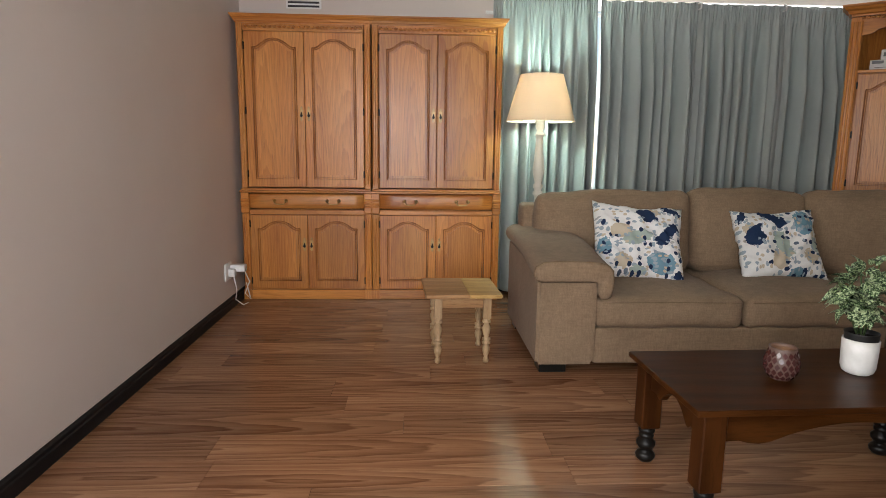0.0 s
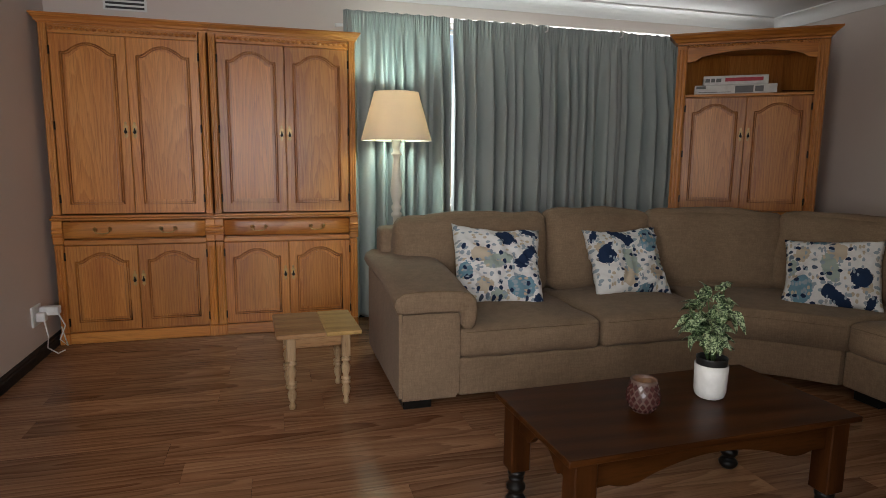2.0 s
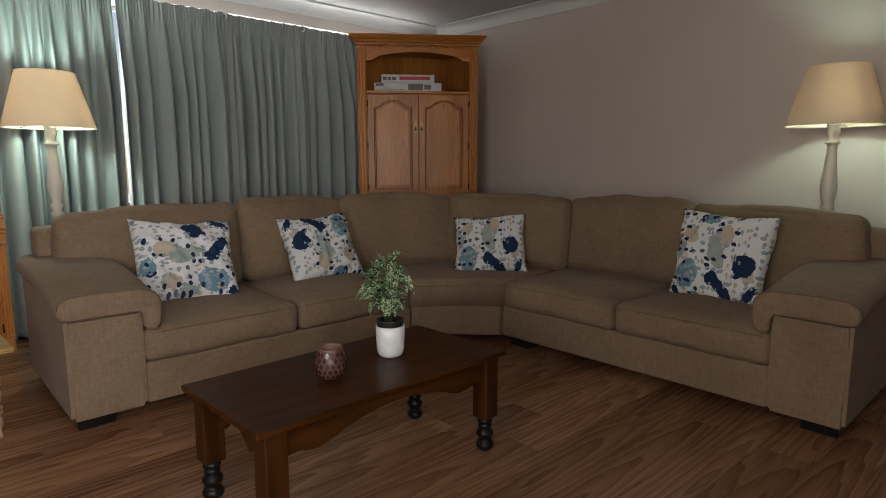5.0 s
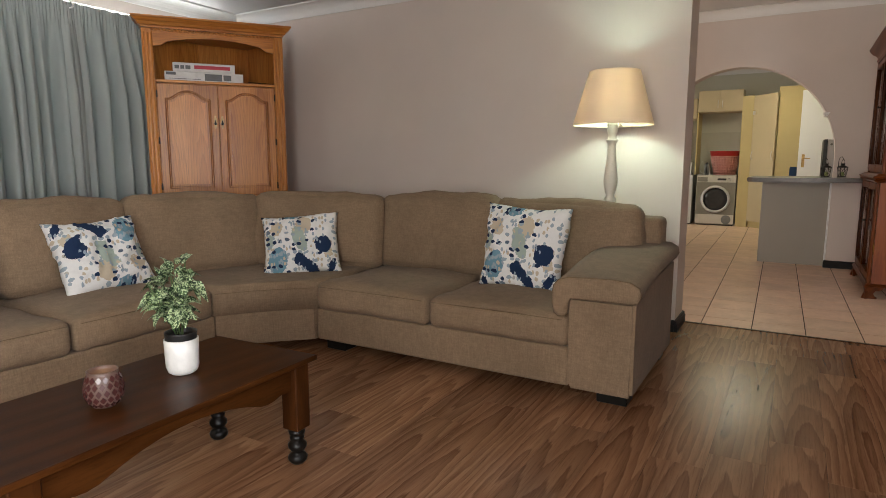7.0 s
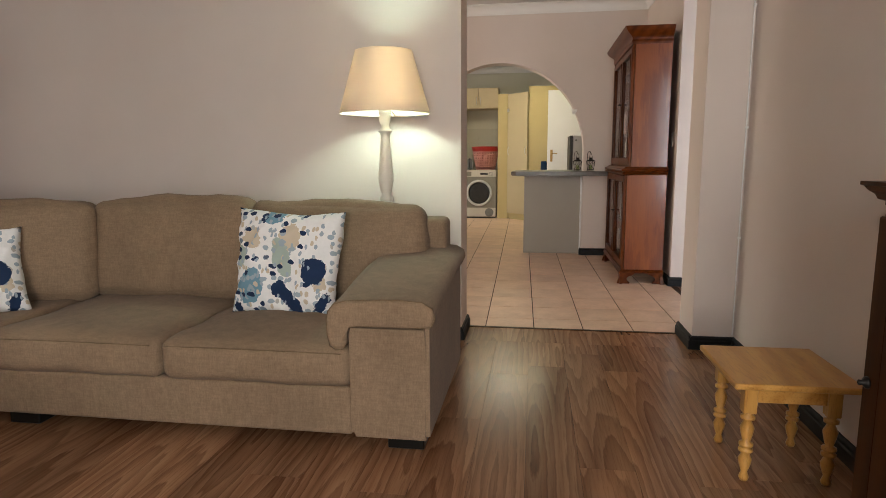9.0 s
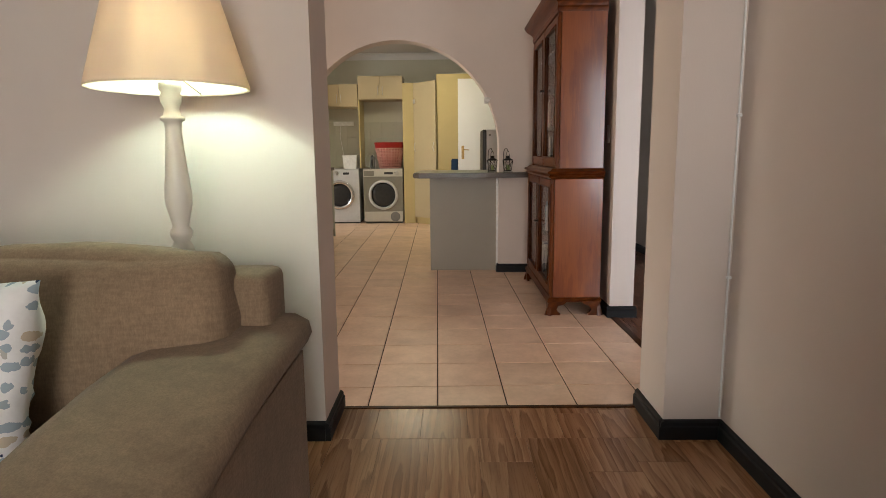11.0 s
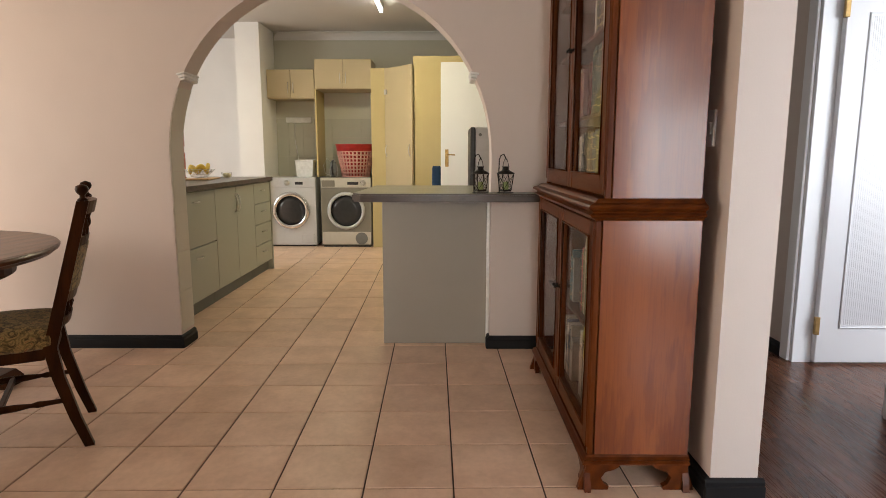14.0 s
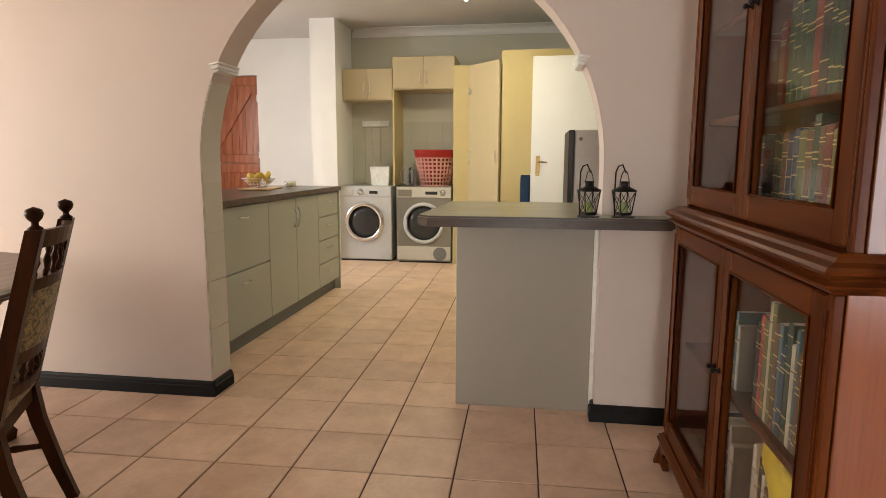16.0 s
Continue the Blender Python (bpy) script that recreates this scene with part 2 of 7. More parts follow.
def printed(name):
    """White cotton with painted navy, blue, grey-green and sand blots and many small dabs."""
    m, nt, b = shader(name)
    v = coords(nt)
    navy, blue, sage, sand, grey = (0.014, 0.030, 0.075), (0.15, 0.27, 0.34), (0.34, 0.40, 0.35), (0.52, 0.44, 0.33), (0.30, 0.36, 0.40)

    def math2(op, x, y):
        n = nt.nodes.new("ShaderNodeMath")
        n.operation = op
        for k, q in enumerate((x, y)):
            if isinstance(q, (int, float)):
                n.inputs[k].default_value = q
            else:
                nt.links.new(q, n.inputs[k])
        return n.outputs[0]

    def vec(op, x, y, scale=None):
        n = nt.nodes.new("ShaderNodeVectorMath")
        n.operation = op
        nt.links.new(x, n.inputs[0])
        if isinstance(y, tuple):
            n.inputs[1].default_value = y
        elif y is not None:
            nt.links.new(y, n.inputs[1])
        if scale is not None:
            n.inputs["Scale"].default_value = scale
        return n.outputs[0]

    wob = nt.nodes.new("ShaderNodeTexNoise")
    set_in(wob, Scale=70.0, Detail=4.0)
    nt.links.new(v, wob.inputs["Vector"])
    jag = vec("SCALE", vec("SUBTRACT", wob.outputs["Color"], (0.5, 0.5, 0.5)), None, 0.030)
    soft = vec("ADD", v, vec("SCALE", jag, None, 0.35))
    rough_v = vec("ADD", v, jag)
    flat = vec("MULTIPLY", rough_v, (1, 0, 1))

    def blot(cx, cz, rx, rz, turn):
        mp = nt.nodes.new("ShaderNodeMapping")
        mp.vector_type = "TEXTURE"
        mp.inputs["Location"].default_value = (cx, 0, cz)
        mp.inputs["Rotation"].default_value = (0, radians(turn), 0)
        mp.inputs["Scale"].default_value = (rx * 0.8, 1, rz * 0.8)
        nt.links.new(flat, mp.inputs["Vector"])
        n = nt.nodes.new("ShaderNodeVectorMath")
        n.operation = "LENGTH"
        nt.links.new(mp.outputs[0], n.inputs[0])
        return math2("LESS_THAN", n.outputs["Value"], 1.0)

    def dabs(scale, stretch, size, share, shift):
        vo = nt.nodes.new("ShaderNodeTexVoronoi")
        vo.voronoi_dimensions = "2D"
        vo.inputs["Scale"].default_value, vo.inputs["Randomness"].default_value = scale, 0.8
        turned = nt.nodes.new("ShaderNodeMapping")
        turned.inputs["Rotation"].default_value = (radians(90), 0, 0)
        nt.links.new(vec("ADD", vec("MULTIPLY", soft, stretch), (shift, 0, shift * 0.6)), turned.inputs["Vector"])
        nt.links.new(turned.outputs[0], vo.inputs["Vector"])
        sep = nt.nodes.new("ShaderNodeSeparateColor")
        nt.links.new(vo.outputs["Color"], sep.inputs[0])
        return math2("MULTIPLY", math2("LESS_THAN", vo.outputs["Distance"], size), math2("LESS_THAN", sep.outputs[1], share)), sep.outputs[0]

    col = mix_color(nt, noise_tex(nt, v, 70, 3), (0.68, 0.67, 0.65), (0.78, 0.77, 0.75))
    for cx, cz, rx, rz, turn, c in ((-0.11, 0.03, 0.075, 0.060, 10, sand), (-0.02, 0.0, 0.11, 0.05, -20, sage), (-0.10, -0.14, 0.06, 0.05, 0, sand), (0.11, -0.14, 0.100, 0.075, 15, blue), (-0.20, -0.06, 0.045, 0.065, 0, blue), (0.08, 0.17, 0.05, 0.03, 0, sand), (-0.02, -0.19, 0.06, 0.03, 0, sage)):
        col = mix_color(nt, blot(cx, cz, rx, rz, turn), col, c)
    f, pick = dabs(32, (1.0, 0.05, 1.5), 0.36, 0.42, 3.0)
    col = mix_color(nt, f, col, ramp(nt, pick, [(0.45, sand), (0.55, grey)]))
    f, pick = dabs(27, (1.15, 0.05, 0.9), 0.33, 0.42, 7.7)
    col = mix_color(nt, f, col, ramp(nt, pick, [(0.40, grey), (0.46, navy)]))
    for cx, cz, rx, rz, turn in ((0.03, 0.145, 0.070, 0.062, 0), (0.15, 0.04, 0.110, 0.038, -50), (0.115, -0.005, 0.050, 0.042, 20), (0.185, 0.075, 0.05, 0.03, 10), (0.175, 0.185, 0.075, 0.022, 25), (-0.19, -0.10, 0.03, 0.018, 0), (0.21, -0.20, 0.03, 0.03, 0)):
        col = mix_color(nt, blot(cx, cz, rx, rz, turn), col, navy)
    f, pick = dabs(34, (1.0, 0.05, 1.7), 0.34, 0.10, 1.3)
    col = mix_color(nt, f, col, grey)
    nt.links.new(col, b.inputs["Base Color"])
    set_in(b, Roughness=0.85, Specular_IOR_Level=0.2)
    bump(nt, b, noise_tex(nt, v, 11, 4), 0.45, 0.012)
    return m


M_WALL = painted("wall_paint", (0.60, 0.520, 0.472), 0.55, 140, 0.0008, 0.03)
M_WHITE_WALL = painted("white_wall_paint", (0.80, 0.79, 0.77), 0.6, 140, 0.0008, 0.03)
M_KITCHEN_WALL = painted("kitchen_wall_paint", (0.54, 0.53, 0.44), 0.6, 140, 0.0008, 0.03)
# ceiling white toned down: the poor light overhead is part of this colour
M_CEIL = painted("dimmed_ceiling_paint", (0.56, 0.545, 0.525), 0.75, 120, 0.0006, 0.03)
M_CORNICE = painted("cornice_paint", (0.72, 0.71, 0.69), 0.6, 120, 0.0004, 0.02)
M_SKIRT = plain("black_skirting", (0.006, 0.006, 0.007), 0.55)
M_SKIRT.node_tree.nodes["Principled BSDF"].inputs["Specular IOR Level"].default_value = 0.25
M_LAM = flamed("laminate_planks", "x", (0.105, 0.042, 0.019), (0.232, 0.112, 0.057), (0.355, 0.196, 0.108), 0.030, 0.17, 0.085, 0.21, 0.28, 0.0, 0.55, 0.10, 0.46)
M_LAM_DARK = flamed("dark_laminate_planks", "x", (0.050, 0.016, 0.008), (0.11, 0.039, 0.019), (0.18, 0.072, 0.036), 0.040, 0.17, 0.075, 0.27, 0.36, 0.0, 0.5, 0.20, 0.45)
M_TILE = tile_mat("terracotta_tile", (0.60, 0.405, 0.29), (0.80, 0.59, 0.45))
M_GROUT = painted("dark_grout", (0.06, 0.036, 0.026), 0.9, 200, 0.0006, 0.2)
M_UNDER = painted("underlay", (0.05, 0.03, 0.02), 0.9)
M_OAK = flamed("golden_oak", "z", (0.33, 0.100, 0.015), (0.50, 0.188, 0.034), (0.61, 0.268, 0.064), 0.017, 0.25, 0.055, 0.36, 0.32, 0.28, 0.62, 0.10, 0.36, 0.30)
M_OAK_H = flamed("golden_oak_level", "x", (0.33, 0.100, 0.015), (0.50, 0.188, 0.034), (0.61, 0.268, 0.064), 0.017, 0.25, 0.055, 0.36, 0.32, 0.28, 0.62, 0.10, 0.36, 0.30)
M_MAHOG = wood("mahogany", (0.042, 0.0075, 0.0012), (0.088, 0.020, 0.0028), (0.13, 0.034, 0.0055), (6.0, 6.0, 0.6), 0.32, 0.6, 0.0, 0.12, 0.10)
# same mahogany, glossier, with the light on the side panels raised into its colour
M_MAHOG_SIDE = flamed("polished_lit_mahogany", "z", (0.095, 0.017, 0.002), (0.165, 0.037, 0.004), (0.22, 0.056, 0.007), 0.05, 0.4, 0.04, 0.42, 0.22, 0.55, 0.30, 0.12, 0.35, 0.18)
M_MAHOG_H = wood("mahogany_level", (0.042, 0.0075, 0.0012), (0.086, 0.019, 0.0028), (0.125, 0.033, 0.0055), (0.6, 6.0, 6.0), 0.32, 0.6, 0.03, 0.12, 0.10)
M_DARK = wood("dark_stained_wood", (0.020, 0.0060, 0.0014), (0.042, 0.0130, 0.0030), (0.072, 0.0240, 0.0055), (0.7, 6.0, 6.0), 0.34, 0.7, 0.0, 0.35, 0.10)
M_DARK_V = wood("dark_stained_wood_upright", (0.020, 0.0060, 0.0016), (0.040, 0.0125, 0.0030), (0.068, 0.0225, 0.0055), (6.0, 6.0, 0.7), 0.34, 0.7, 0.04, 0.35, 0.12)
M_SOFA = fabric("taupe_linen", (0.240, 0.166, 0.106))
M_BLACK = plain("black_plastic", (0.012, 0.012, 0.012), 0.45)
M_FOOT = plain("black_lacquer", (0.008, 0.007, 0.006), 0.34)
M_FOOT.node_tree.nodes["Principled BSDF"].inputs["Specular IOR Level"].default_value = 0.22


# ---- building helpers ----
def link_mesh(name, bm, material, parent=None, label="", smooth=False):
    me = bpy.data.meshes.new(name)
    bmesh.ops.recalc_face_normals(bm, faces=bm.faces[:])
    bm.to_mesh(me)
    bm.free()
    for mt in (material if isinstance(material, (list, tuple)) else [material]):
        me.materials.append(mt)
    if smooth:
        for p in me.polygons:
            p.use_smooth = True
    ob = new(name, me)
    if parent is not None:
        ob.parent = parent
    if label:
        ob["label"] = label
    return ob


def part(name, bm, material, parent, label="", smooth=False):
    return link_mesh(name, bm, material, parent, label, smooth)


def thing(name, m, label, category, group=""):
    ob = new(name)
    ob.matrix_world = m
    ob.empty_display_size = 0.1
    return tagged(ob, label, category, group)


def add_box(bm, x0, x1, y0, y1, z0, z1, bevel=0.0, seg=1, m=None):
    r = bmesh.ops.create_cube(bm, size=1)
    vs = r["verts"]
    for v in vs:
        v.co = Vector(((x0 + x1) / 2 + v.co.x * (x1 - x0), (y0 + y1) / 2 + v.co.y * (y1 - y0), (z0 + z1) / 2 + v.co.z * (z1 - z0)))
    if bevel > 0:
        es = list({e for v in vs for e in v.link_edges})
        r = bmesh.ops.bevel(bm, geom=es, offset=bevel, segments=seg, profile=0.5, affect="EDGES")
        vs = list({v for f in r["faces"] for v in f.verts} | {v for v in vs if v.is_valid})
    if m is not None:
        bmesh.ops.transform(bm, matrix=m, verts=vs)
    return vs


def box(x0, x1, y0, y1, z0, z1, bevel=0.0, seg=1):
    bm = bmesh.new()
    add_box(bm, x0, x1, y0, y1, z0, z1, bevel, seg)
    return bm


def add_prism(bm, pts, d0, d1, axis="y"):
    """A polygon in the plane across the axis, given as pairs, from d0 to d1 along it."""
    def put(a, b, d):
        return (a, d, b) if axis == "y" else ((d, a, b) if axis == "x" else (a, b, d))
    lo = [bm.verts.new(put(a, b, d0)) for a, b in pts]
    hi = [bm.verts.new(put(a, b, d1)) for a, b in pts]
    n = len(pts)
    bm.faces.new(lo)
    bm.faces.new(hi[::-1])
    for i in range(n):
        bm.faces.new((lo[i], lo[(i + 1) % n], hi[(i + 1) % n], hi[i]))
    return lo + hi


def prism(pts, d0, d1, axis="y"):
    bm = bmesh.new()
    add_prism(bm, pts, d0, d1, axis)
    return bm


def add_lathe(bm, profile, seg=24, m=None, loop=False):
    """Rings (radius, height) turned about z, closed at both ends, or in a loop."""
    rings, made = [], []
    for r, z in profile:
        ring = [bm.verts.new((max(r, 1e-4) * math.cos(2 * math.pi * i / seg), max(r, 1e-4) * math.sin(2 * math.pi * i / seg), z)) for i in range(seg)]
        rings.append(ring)
        made += ring
    for a, b in zip(rings, rings[1:]):
        for i in range(seg):
            bm.faces.new((a[i], a[(i + 1) % seg], b[(i + 1) % seg], b[i]))
    if loop:
        for i in range(seg):
            bm.faces.new((rings[-1][i], rings[-1][(i + 1) % seg], rings[0][(i + 1) % seg], rings[0][i]))
    else:
        bm.faces.new(rings[0][::-1])
        bm.faces.new(rings[-1])
    if m is not None:
        bmesh.ops.transform(bm, matrix=m, verts=made)
    return made


def lathe(profile, seg=24, m=None, loop=False):
    bm = bmesh.new()
    add_lathe(bm, profile, seg, m, loop)
    return bm


def add_tube(bm, pts, r, seg=8, closed=False):
    """A round bar along points."""
    pts = [Vector(p) for p in pts]
    n, rings = len(pts), []
    for i, p in enumerate(pts):
        a = pts[(i - 1) % n] if closed or i else p
        b = pts[(i + 1) % n] if closed or i < n - 1 else p
        d = (b - a).normalized()
        side = d.cross(Vector((0, 0, 1)) if abs(d.z) < 0.9 else Vector((1, 0, 0))).normalized()
        up = side.cross(d)
        rings.append([bm.verts.new(p + r * (math.cos(2 * math.pi * k / seg) * side + math.sin(2 * math.pi * k / seg) * up)) for k in range(seg)])
    pairs = list(zip(rings, rings[1:])) + ([(rings[-1], rings[0])] if closed else [])
    for a, b in pairs:
        for k in range(seg):
            bm.faces.new((a[k], a[(k + 1) % seg], b[(k + 1) % seg], b[k]))
    if not closed:
        bm.faces.new(rings[0][::-1])
        bm.faces.new(rings[-1])


def tube(pts, r, seg=8, closed=False):
    bm = bmesh.new()
    add_tube(bm, pts, r, seg, closed)
    return bm


def soft_box(sx, sy, sz, r, puff=(0, 0, 0), n=10, wrinkle=0.0, seed=0.0):
    """A stuffed block round the origin: rounded edges, faces swollen by puff, slightly wrinkled."""
    bm = bmesh.new()
    bmesh.ops.create_cube(bm, size=2)
    bmesh.ops.subdivide_edges(bm, edges=bm.edges[:], cuts=n, use_grid_fill=True)
    half = Vector((sx / 2, sy / 2, sz / 2))
    for v in bm.verts:
        u = v.co.copy()
        # crowd the grid towards the edges, so that the rounding is smooth
        s = Vector([math.copysign(1 - (1 - abs(c)) ** 1.6, c) for c in u])
        p = Vector([s[i] * half[i] for i in range(3)])
        inner = Vector([max(-(half[i] - r), min(half[i] - r, p[i])) for i in range(3)])
        d = p - inner
        if d.length > 1e-6:
            p = inner + d.normalized() * r
        fx, fy, fz = (1 - s.x ** 2), (1 - s.y ** 2), (1 - s.z ** 2)
        p.x += puff[0] * s.x * fy * fz
        p.y += puff[1] * s.y * fx * fz
        p.z += puff[2] * s.z * fx * fy
        if wrinkle:
            q = p * 5 + Vector((seed, seed * 2.3, seed * 0.7))
            p += wrinkle * noise.noise_vector(q) + wrinkle * 0.5 * noise.noise_vector(q * 2.7)
        v.co = p
    return bm


def structure(name, bm, material, label, category="wall", smooth=False):
    return tagged(link_mesh(name, bm, material, None, "", smooth), label, category, "", "structure")


# ---- rooms ----
LX0, LX1, LY0, LY1, LH = -1.385, 4.253, -0.82, 4.72, 2.44
DX0, DX1, DY0, DY1, DH = 4.55, 7.645, -0.845, 4.70, 2.74
KX0, KX1, KH = 7.78, 12.35, 2.76
HY0, HY1 = -1.905, -1.005

floor_bed = structure("floor", box(-1.7, 13.6, -4.6, 5.1, -0.16, -0.012), M_UNDER, "dark bedding under planks and floor tiles", "floor")


def wall_with_hole(name, along, a0, a1, d0, d1, h, holes, material, label):
    """A wall along x or y from a0 to a1, d0 to d1 thick, with holes (a, b, z0, z1)."""
    bm = bmesh.new()
    cuts = sorted(holes)
    def put(a, b, z0, z1):
        if b - a > 1e-4 and z1 - z0 > 1e-4:
            if along == "x":
                add_box(bm, a, b, d0, d1, z0, z1)
            else:
                add_box(bm, d0, d1, a, b, z0, z1)
    at = a0
    for a, b, z0, z1 in cuts:
        put(at, a, 0, h)
        put(a, b, 0, z0)
        put(a, b, z1, h)
        at = b
    put(at, a1, 0, h)
    bmesh.ops.remove_doubles(bm, verts=bm.verts[:], dist=1e-4)
    return structure(name, bm, material, label)


wall_with_hole("wall_lounge_west", "y", LY0 - 0.2, LY1 + 0.25, LX0 - 0.2, LX0, LH, [(-0.55, 0.75, 0.6, 2.1)], M_WALL, "warm grey painted plaster lounge wall with a side window")
wall_with_hole("wall_lounge_north", "x", LX0, LX1, LY1, LY1 + 0.25, LH, [(0.62, 3.85, 0.85, 2.25)], M_WALL, "warm grey painted lounge wall with a wide window")
wall_with_hole("wall_lounge_south", "x", LX0, LX1, LY0 - 0.20, LY0, LH, [(-0.95, 0.45, 0.5, 2.15)], M_WALL, "warm grey painted lounge wall with a garden window")
structure("wall_lounge_east", box(LX1, DX0, 0.74, LY1 + 0.25, 0, DH), M_WALL, "warm grey painted wall between lounge and dining room")
structure("pier_south", box(LX1, DX0, -1.05, -0.592, 0, DH), M_WALL, "warm grey painted pier beside the wide opening")
structure("lintel", box(LX1, DX0, -0.592, 0.74, LH, DH), M_WALL, "painted lintel over the wide opening")
structure("ceiling_lounge", box(LX0 - 0.2, LX1, LY0 - 0.2, LY1 + 0.25, LH, LH + 0.15), M_CEIL, "painted lounge ceiling, its white dimmed for the weak light there", "ceiling")
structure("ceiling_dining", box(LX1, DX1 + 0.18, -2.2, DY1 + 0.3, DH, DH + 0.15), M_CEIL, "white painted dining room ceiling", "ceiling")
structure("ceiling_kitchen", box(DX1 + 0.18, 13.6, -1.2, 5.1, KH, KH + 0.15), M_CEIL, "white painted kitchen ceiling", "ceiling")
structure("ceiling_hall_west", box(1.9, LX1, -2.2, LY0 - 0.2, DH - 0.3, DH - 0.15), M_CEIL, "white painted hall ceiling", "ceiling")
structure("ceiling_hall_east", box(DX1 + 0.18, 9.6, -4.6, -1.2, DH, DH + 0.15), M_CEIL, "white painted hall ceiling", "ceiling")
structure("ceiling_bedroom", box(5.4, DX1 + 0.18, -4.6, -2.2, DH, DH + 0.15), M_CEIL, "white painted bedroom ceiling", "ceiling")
wall_with_hole("wall_dining_north", "x", DX0, DX1 + 0.18, DY1, DY1 + 0.25, DH, [(4.8, 7.4, 0.05, 2.35)], M_WALL, "painted dining room wall with a window")
structure("wall_dining_south", box(6.02, 9.4, HY1, DY0, 0, DH), M_WALL, "painted wall between dining room and hall")
# the low opening is added out of view, to hold the sheen lamp
wall_with_hole("wall_hall_south", "x", 2.1, 9.4, HY0 - 0.12, HY0, DH, [(2.55, 3.85, 0.3, 1.6), (6.66, 7.42, 0, 2.04)], M_WALL, "painted hall wall with a doorway and an unseen low opening added for light")
wall_with_hole("wall_hall_west", "y", HY0, LY0 - 0.2, 2.1, 2.25, DH, [(-1.88, -1.12, 0.5, 2.2)], M_WALL, "painted hall wall with a glazed entrance")
structure("wall_hall_east", box(9.4, 9.55, -4.6, DY0, 0, DH), M_WALL, "painted hall end wall")
wall_with_hole("wall_bedroom_west", "y", -4.6, HY0 - 0.12, 5.4, 5.55, DH, [(-4.15, -2.65, 0.8, 2.2)], M_WALL, "painted bedroom wall with a window")
structure("wall_bedroom_south", box(5.55, 9.4, -4.6, -4.45, 0, DH), M_WALL, "painted bedroom wall")

# arch wall between dining room and kitchen
ARCH_C, ARCH_R, ARCH_Z, ARCH_H = 0.717, 0.933, 1.160, 0.972
arc = [(ARCH_C + ARCH_R * math.cos(a), ARCH_Z + ARCH_H * math.sin(a)) for a in [math.pi * i / 40 for i in range(41)]]
bm = bmesh.new()
add_box(bm, DX1, DX1 + 0.18, ARCH_C + ARCH_R, DY1, 0, ARCH_Z)
add_box(bm, DX1, DX1 + 0.18, DY0, ARCH_C - ARCH_R, 0, ARCH_Z)
add_prism(bm, [(DY0, ARCH_Z), (ARCH_C - ARCH_R, ARCH_Z)] + arc[::-1][1:-1] + [(ARCH_C + ARCH_R, ARCH_Z), (DY1, ARCH_Z), (DY1, DH), (DY0, DH)], DX1, DX1 + 0.18, "x")
bmesh.ops.remove_doubles(bm, verts=bm.verts[:], dist=1e-4)
structure("wall_arch", bm, M_WALL, "painted plaster wall with a wide arched opening")

structure("wall_kitchen_far", box(KX1, KX1 + 0.2, -1.2, 2.325, 0, KH), M_KITCHEN_WALL, "grey-green painted kitchen wall")
structure("wall_kitchen_pier", box(11.72, KX1 + 0.2, 2.325, 2.62, 0, KH), M_WHITE_WALL, "white painted pier beside the laundry corner")
wall_with_hole("wall_kitchen_back", "y", 2.62, 5.1, 12.75, 12.95, KH, [(3.75, 4.58, 0, 2.30)], M_WHITE_WALL, "white painted kitchen wall with a stable door")
structure("wall_kitchen_south", box(KX0, 13.6, -1.2, -1.05, 0, KH), M_KITCHEN_WALL, "grey-green painted kitchen wall")
wall_with_hole("wall_kitchen_north", "x", KX0, 12.75, 4.85, 5.1, KH, [(8.3, 10.9, 1.05, 2.2)], M_WHITE_WALL, "white painted kitchen wall with a window")
structure("back_court", box(13.5, 13.6, 2.4, 5.1, 0, KH), M_WHITE_WALL, "plain wall behind the stable door")


def cornice(name, path, h, size, label):
    """A cove along wall lines at the ceiling; path points at the wall, walked with the room on the left."""
    prof = [(0.0, -size), (0.012, -size), (0.014, -size * 0.86)] + [(size * (0.86 - 0.72 * math.cos(a)), -size * (0.86 - 0.72 * math.sin(a))) for a in [math.radians(10 + 16 * i) for i in range(6)]] + [(size, -0.012), (size, 0.0), (0.0, 0.0)]
    bm = bmesh.new()
    for (x0, y0), (x1, y1) in zip(path, path[1:]):
        d = Vector((x1 - x0, y1 - y0, 0)).normalized()
        nrm = Vector((-d.y, d.x, 0))
        a, b = Vector((x0, y0, h)), Vector((x1, y1, h))
        rings = []
        for p, s in ((a, 1), (b, -1)):
            rings.append([bm.verts.new(p + nrm * u + Vector((0, 0, w)) + d * u * s) for u, w in prof])
        for i in range(len(prof) - 1):
            bm.faces.new((rings[0][i], rings[0][i + 1], rings[1][i + 1], rings[1][i]))
    return structure(name, bm, M_CORNICE, label, "cornice")


cornice("cornice_lounge", [(LX1, 0.74), (LX1, LY1), (LX0, LY1), (LX0, LY0), (LX1, LY0)], LH - 0.002, 0.10, "white plaster cove cornice of the lounge")
cornice("cornice_dining", [(6.02, DY0), (DX1, DY0), (DX1, DY1), (DX0, DY1)], DH - 0.002, 0.10, "white plaster cove cornice of the dining room")
cornice("cornice_kitchen", [(KX0, -1.05), (KX1, -1.05), (KX1, 2.325)], KH - 0.002, 0.10, "white plaster cove cornice of the kitchen")


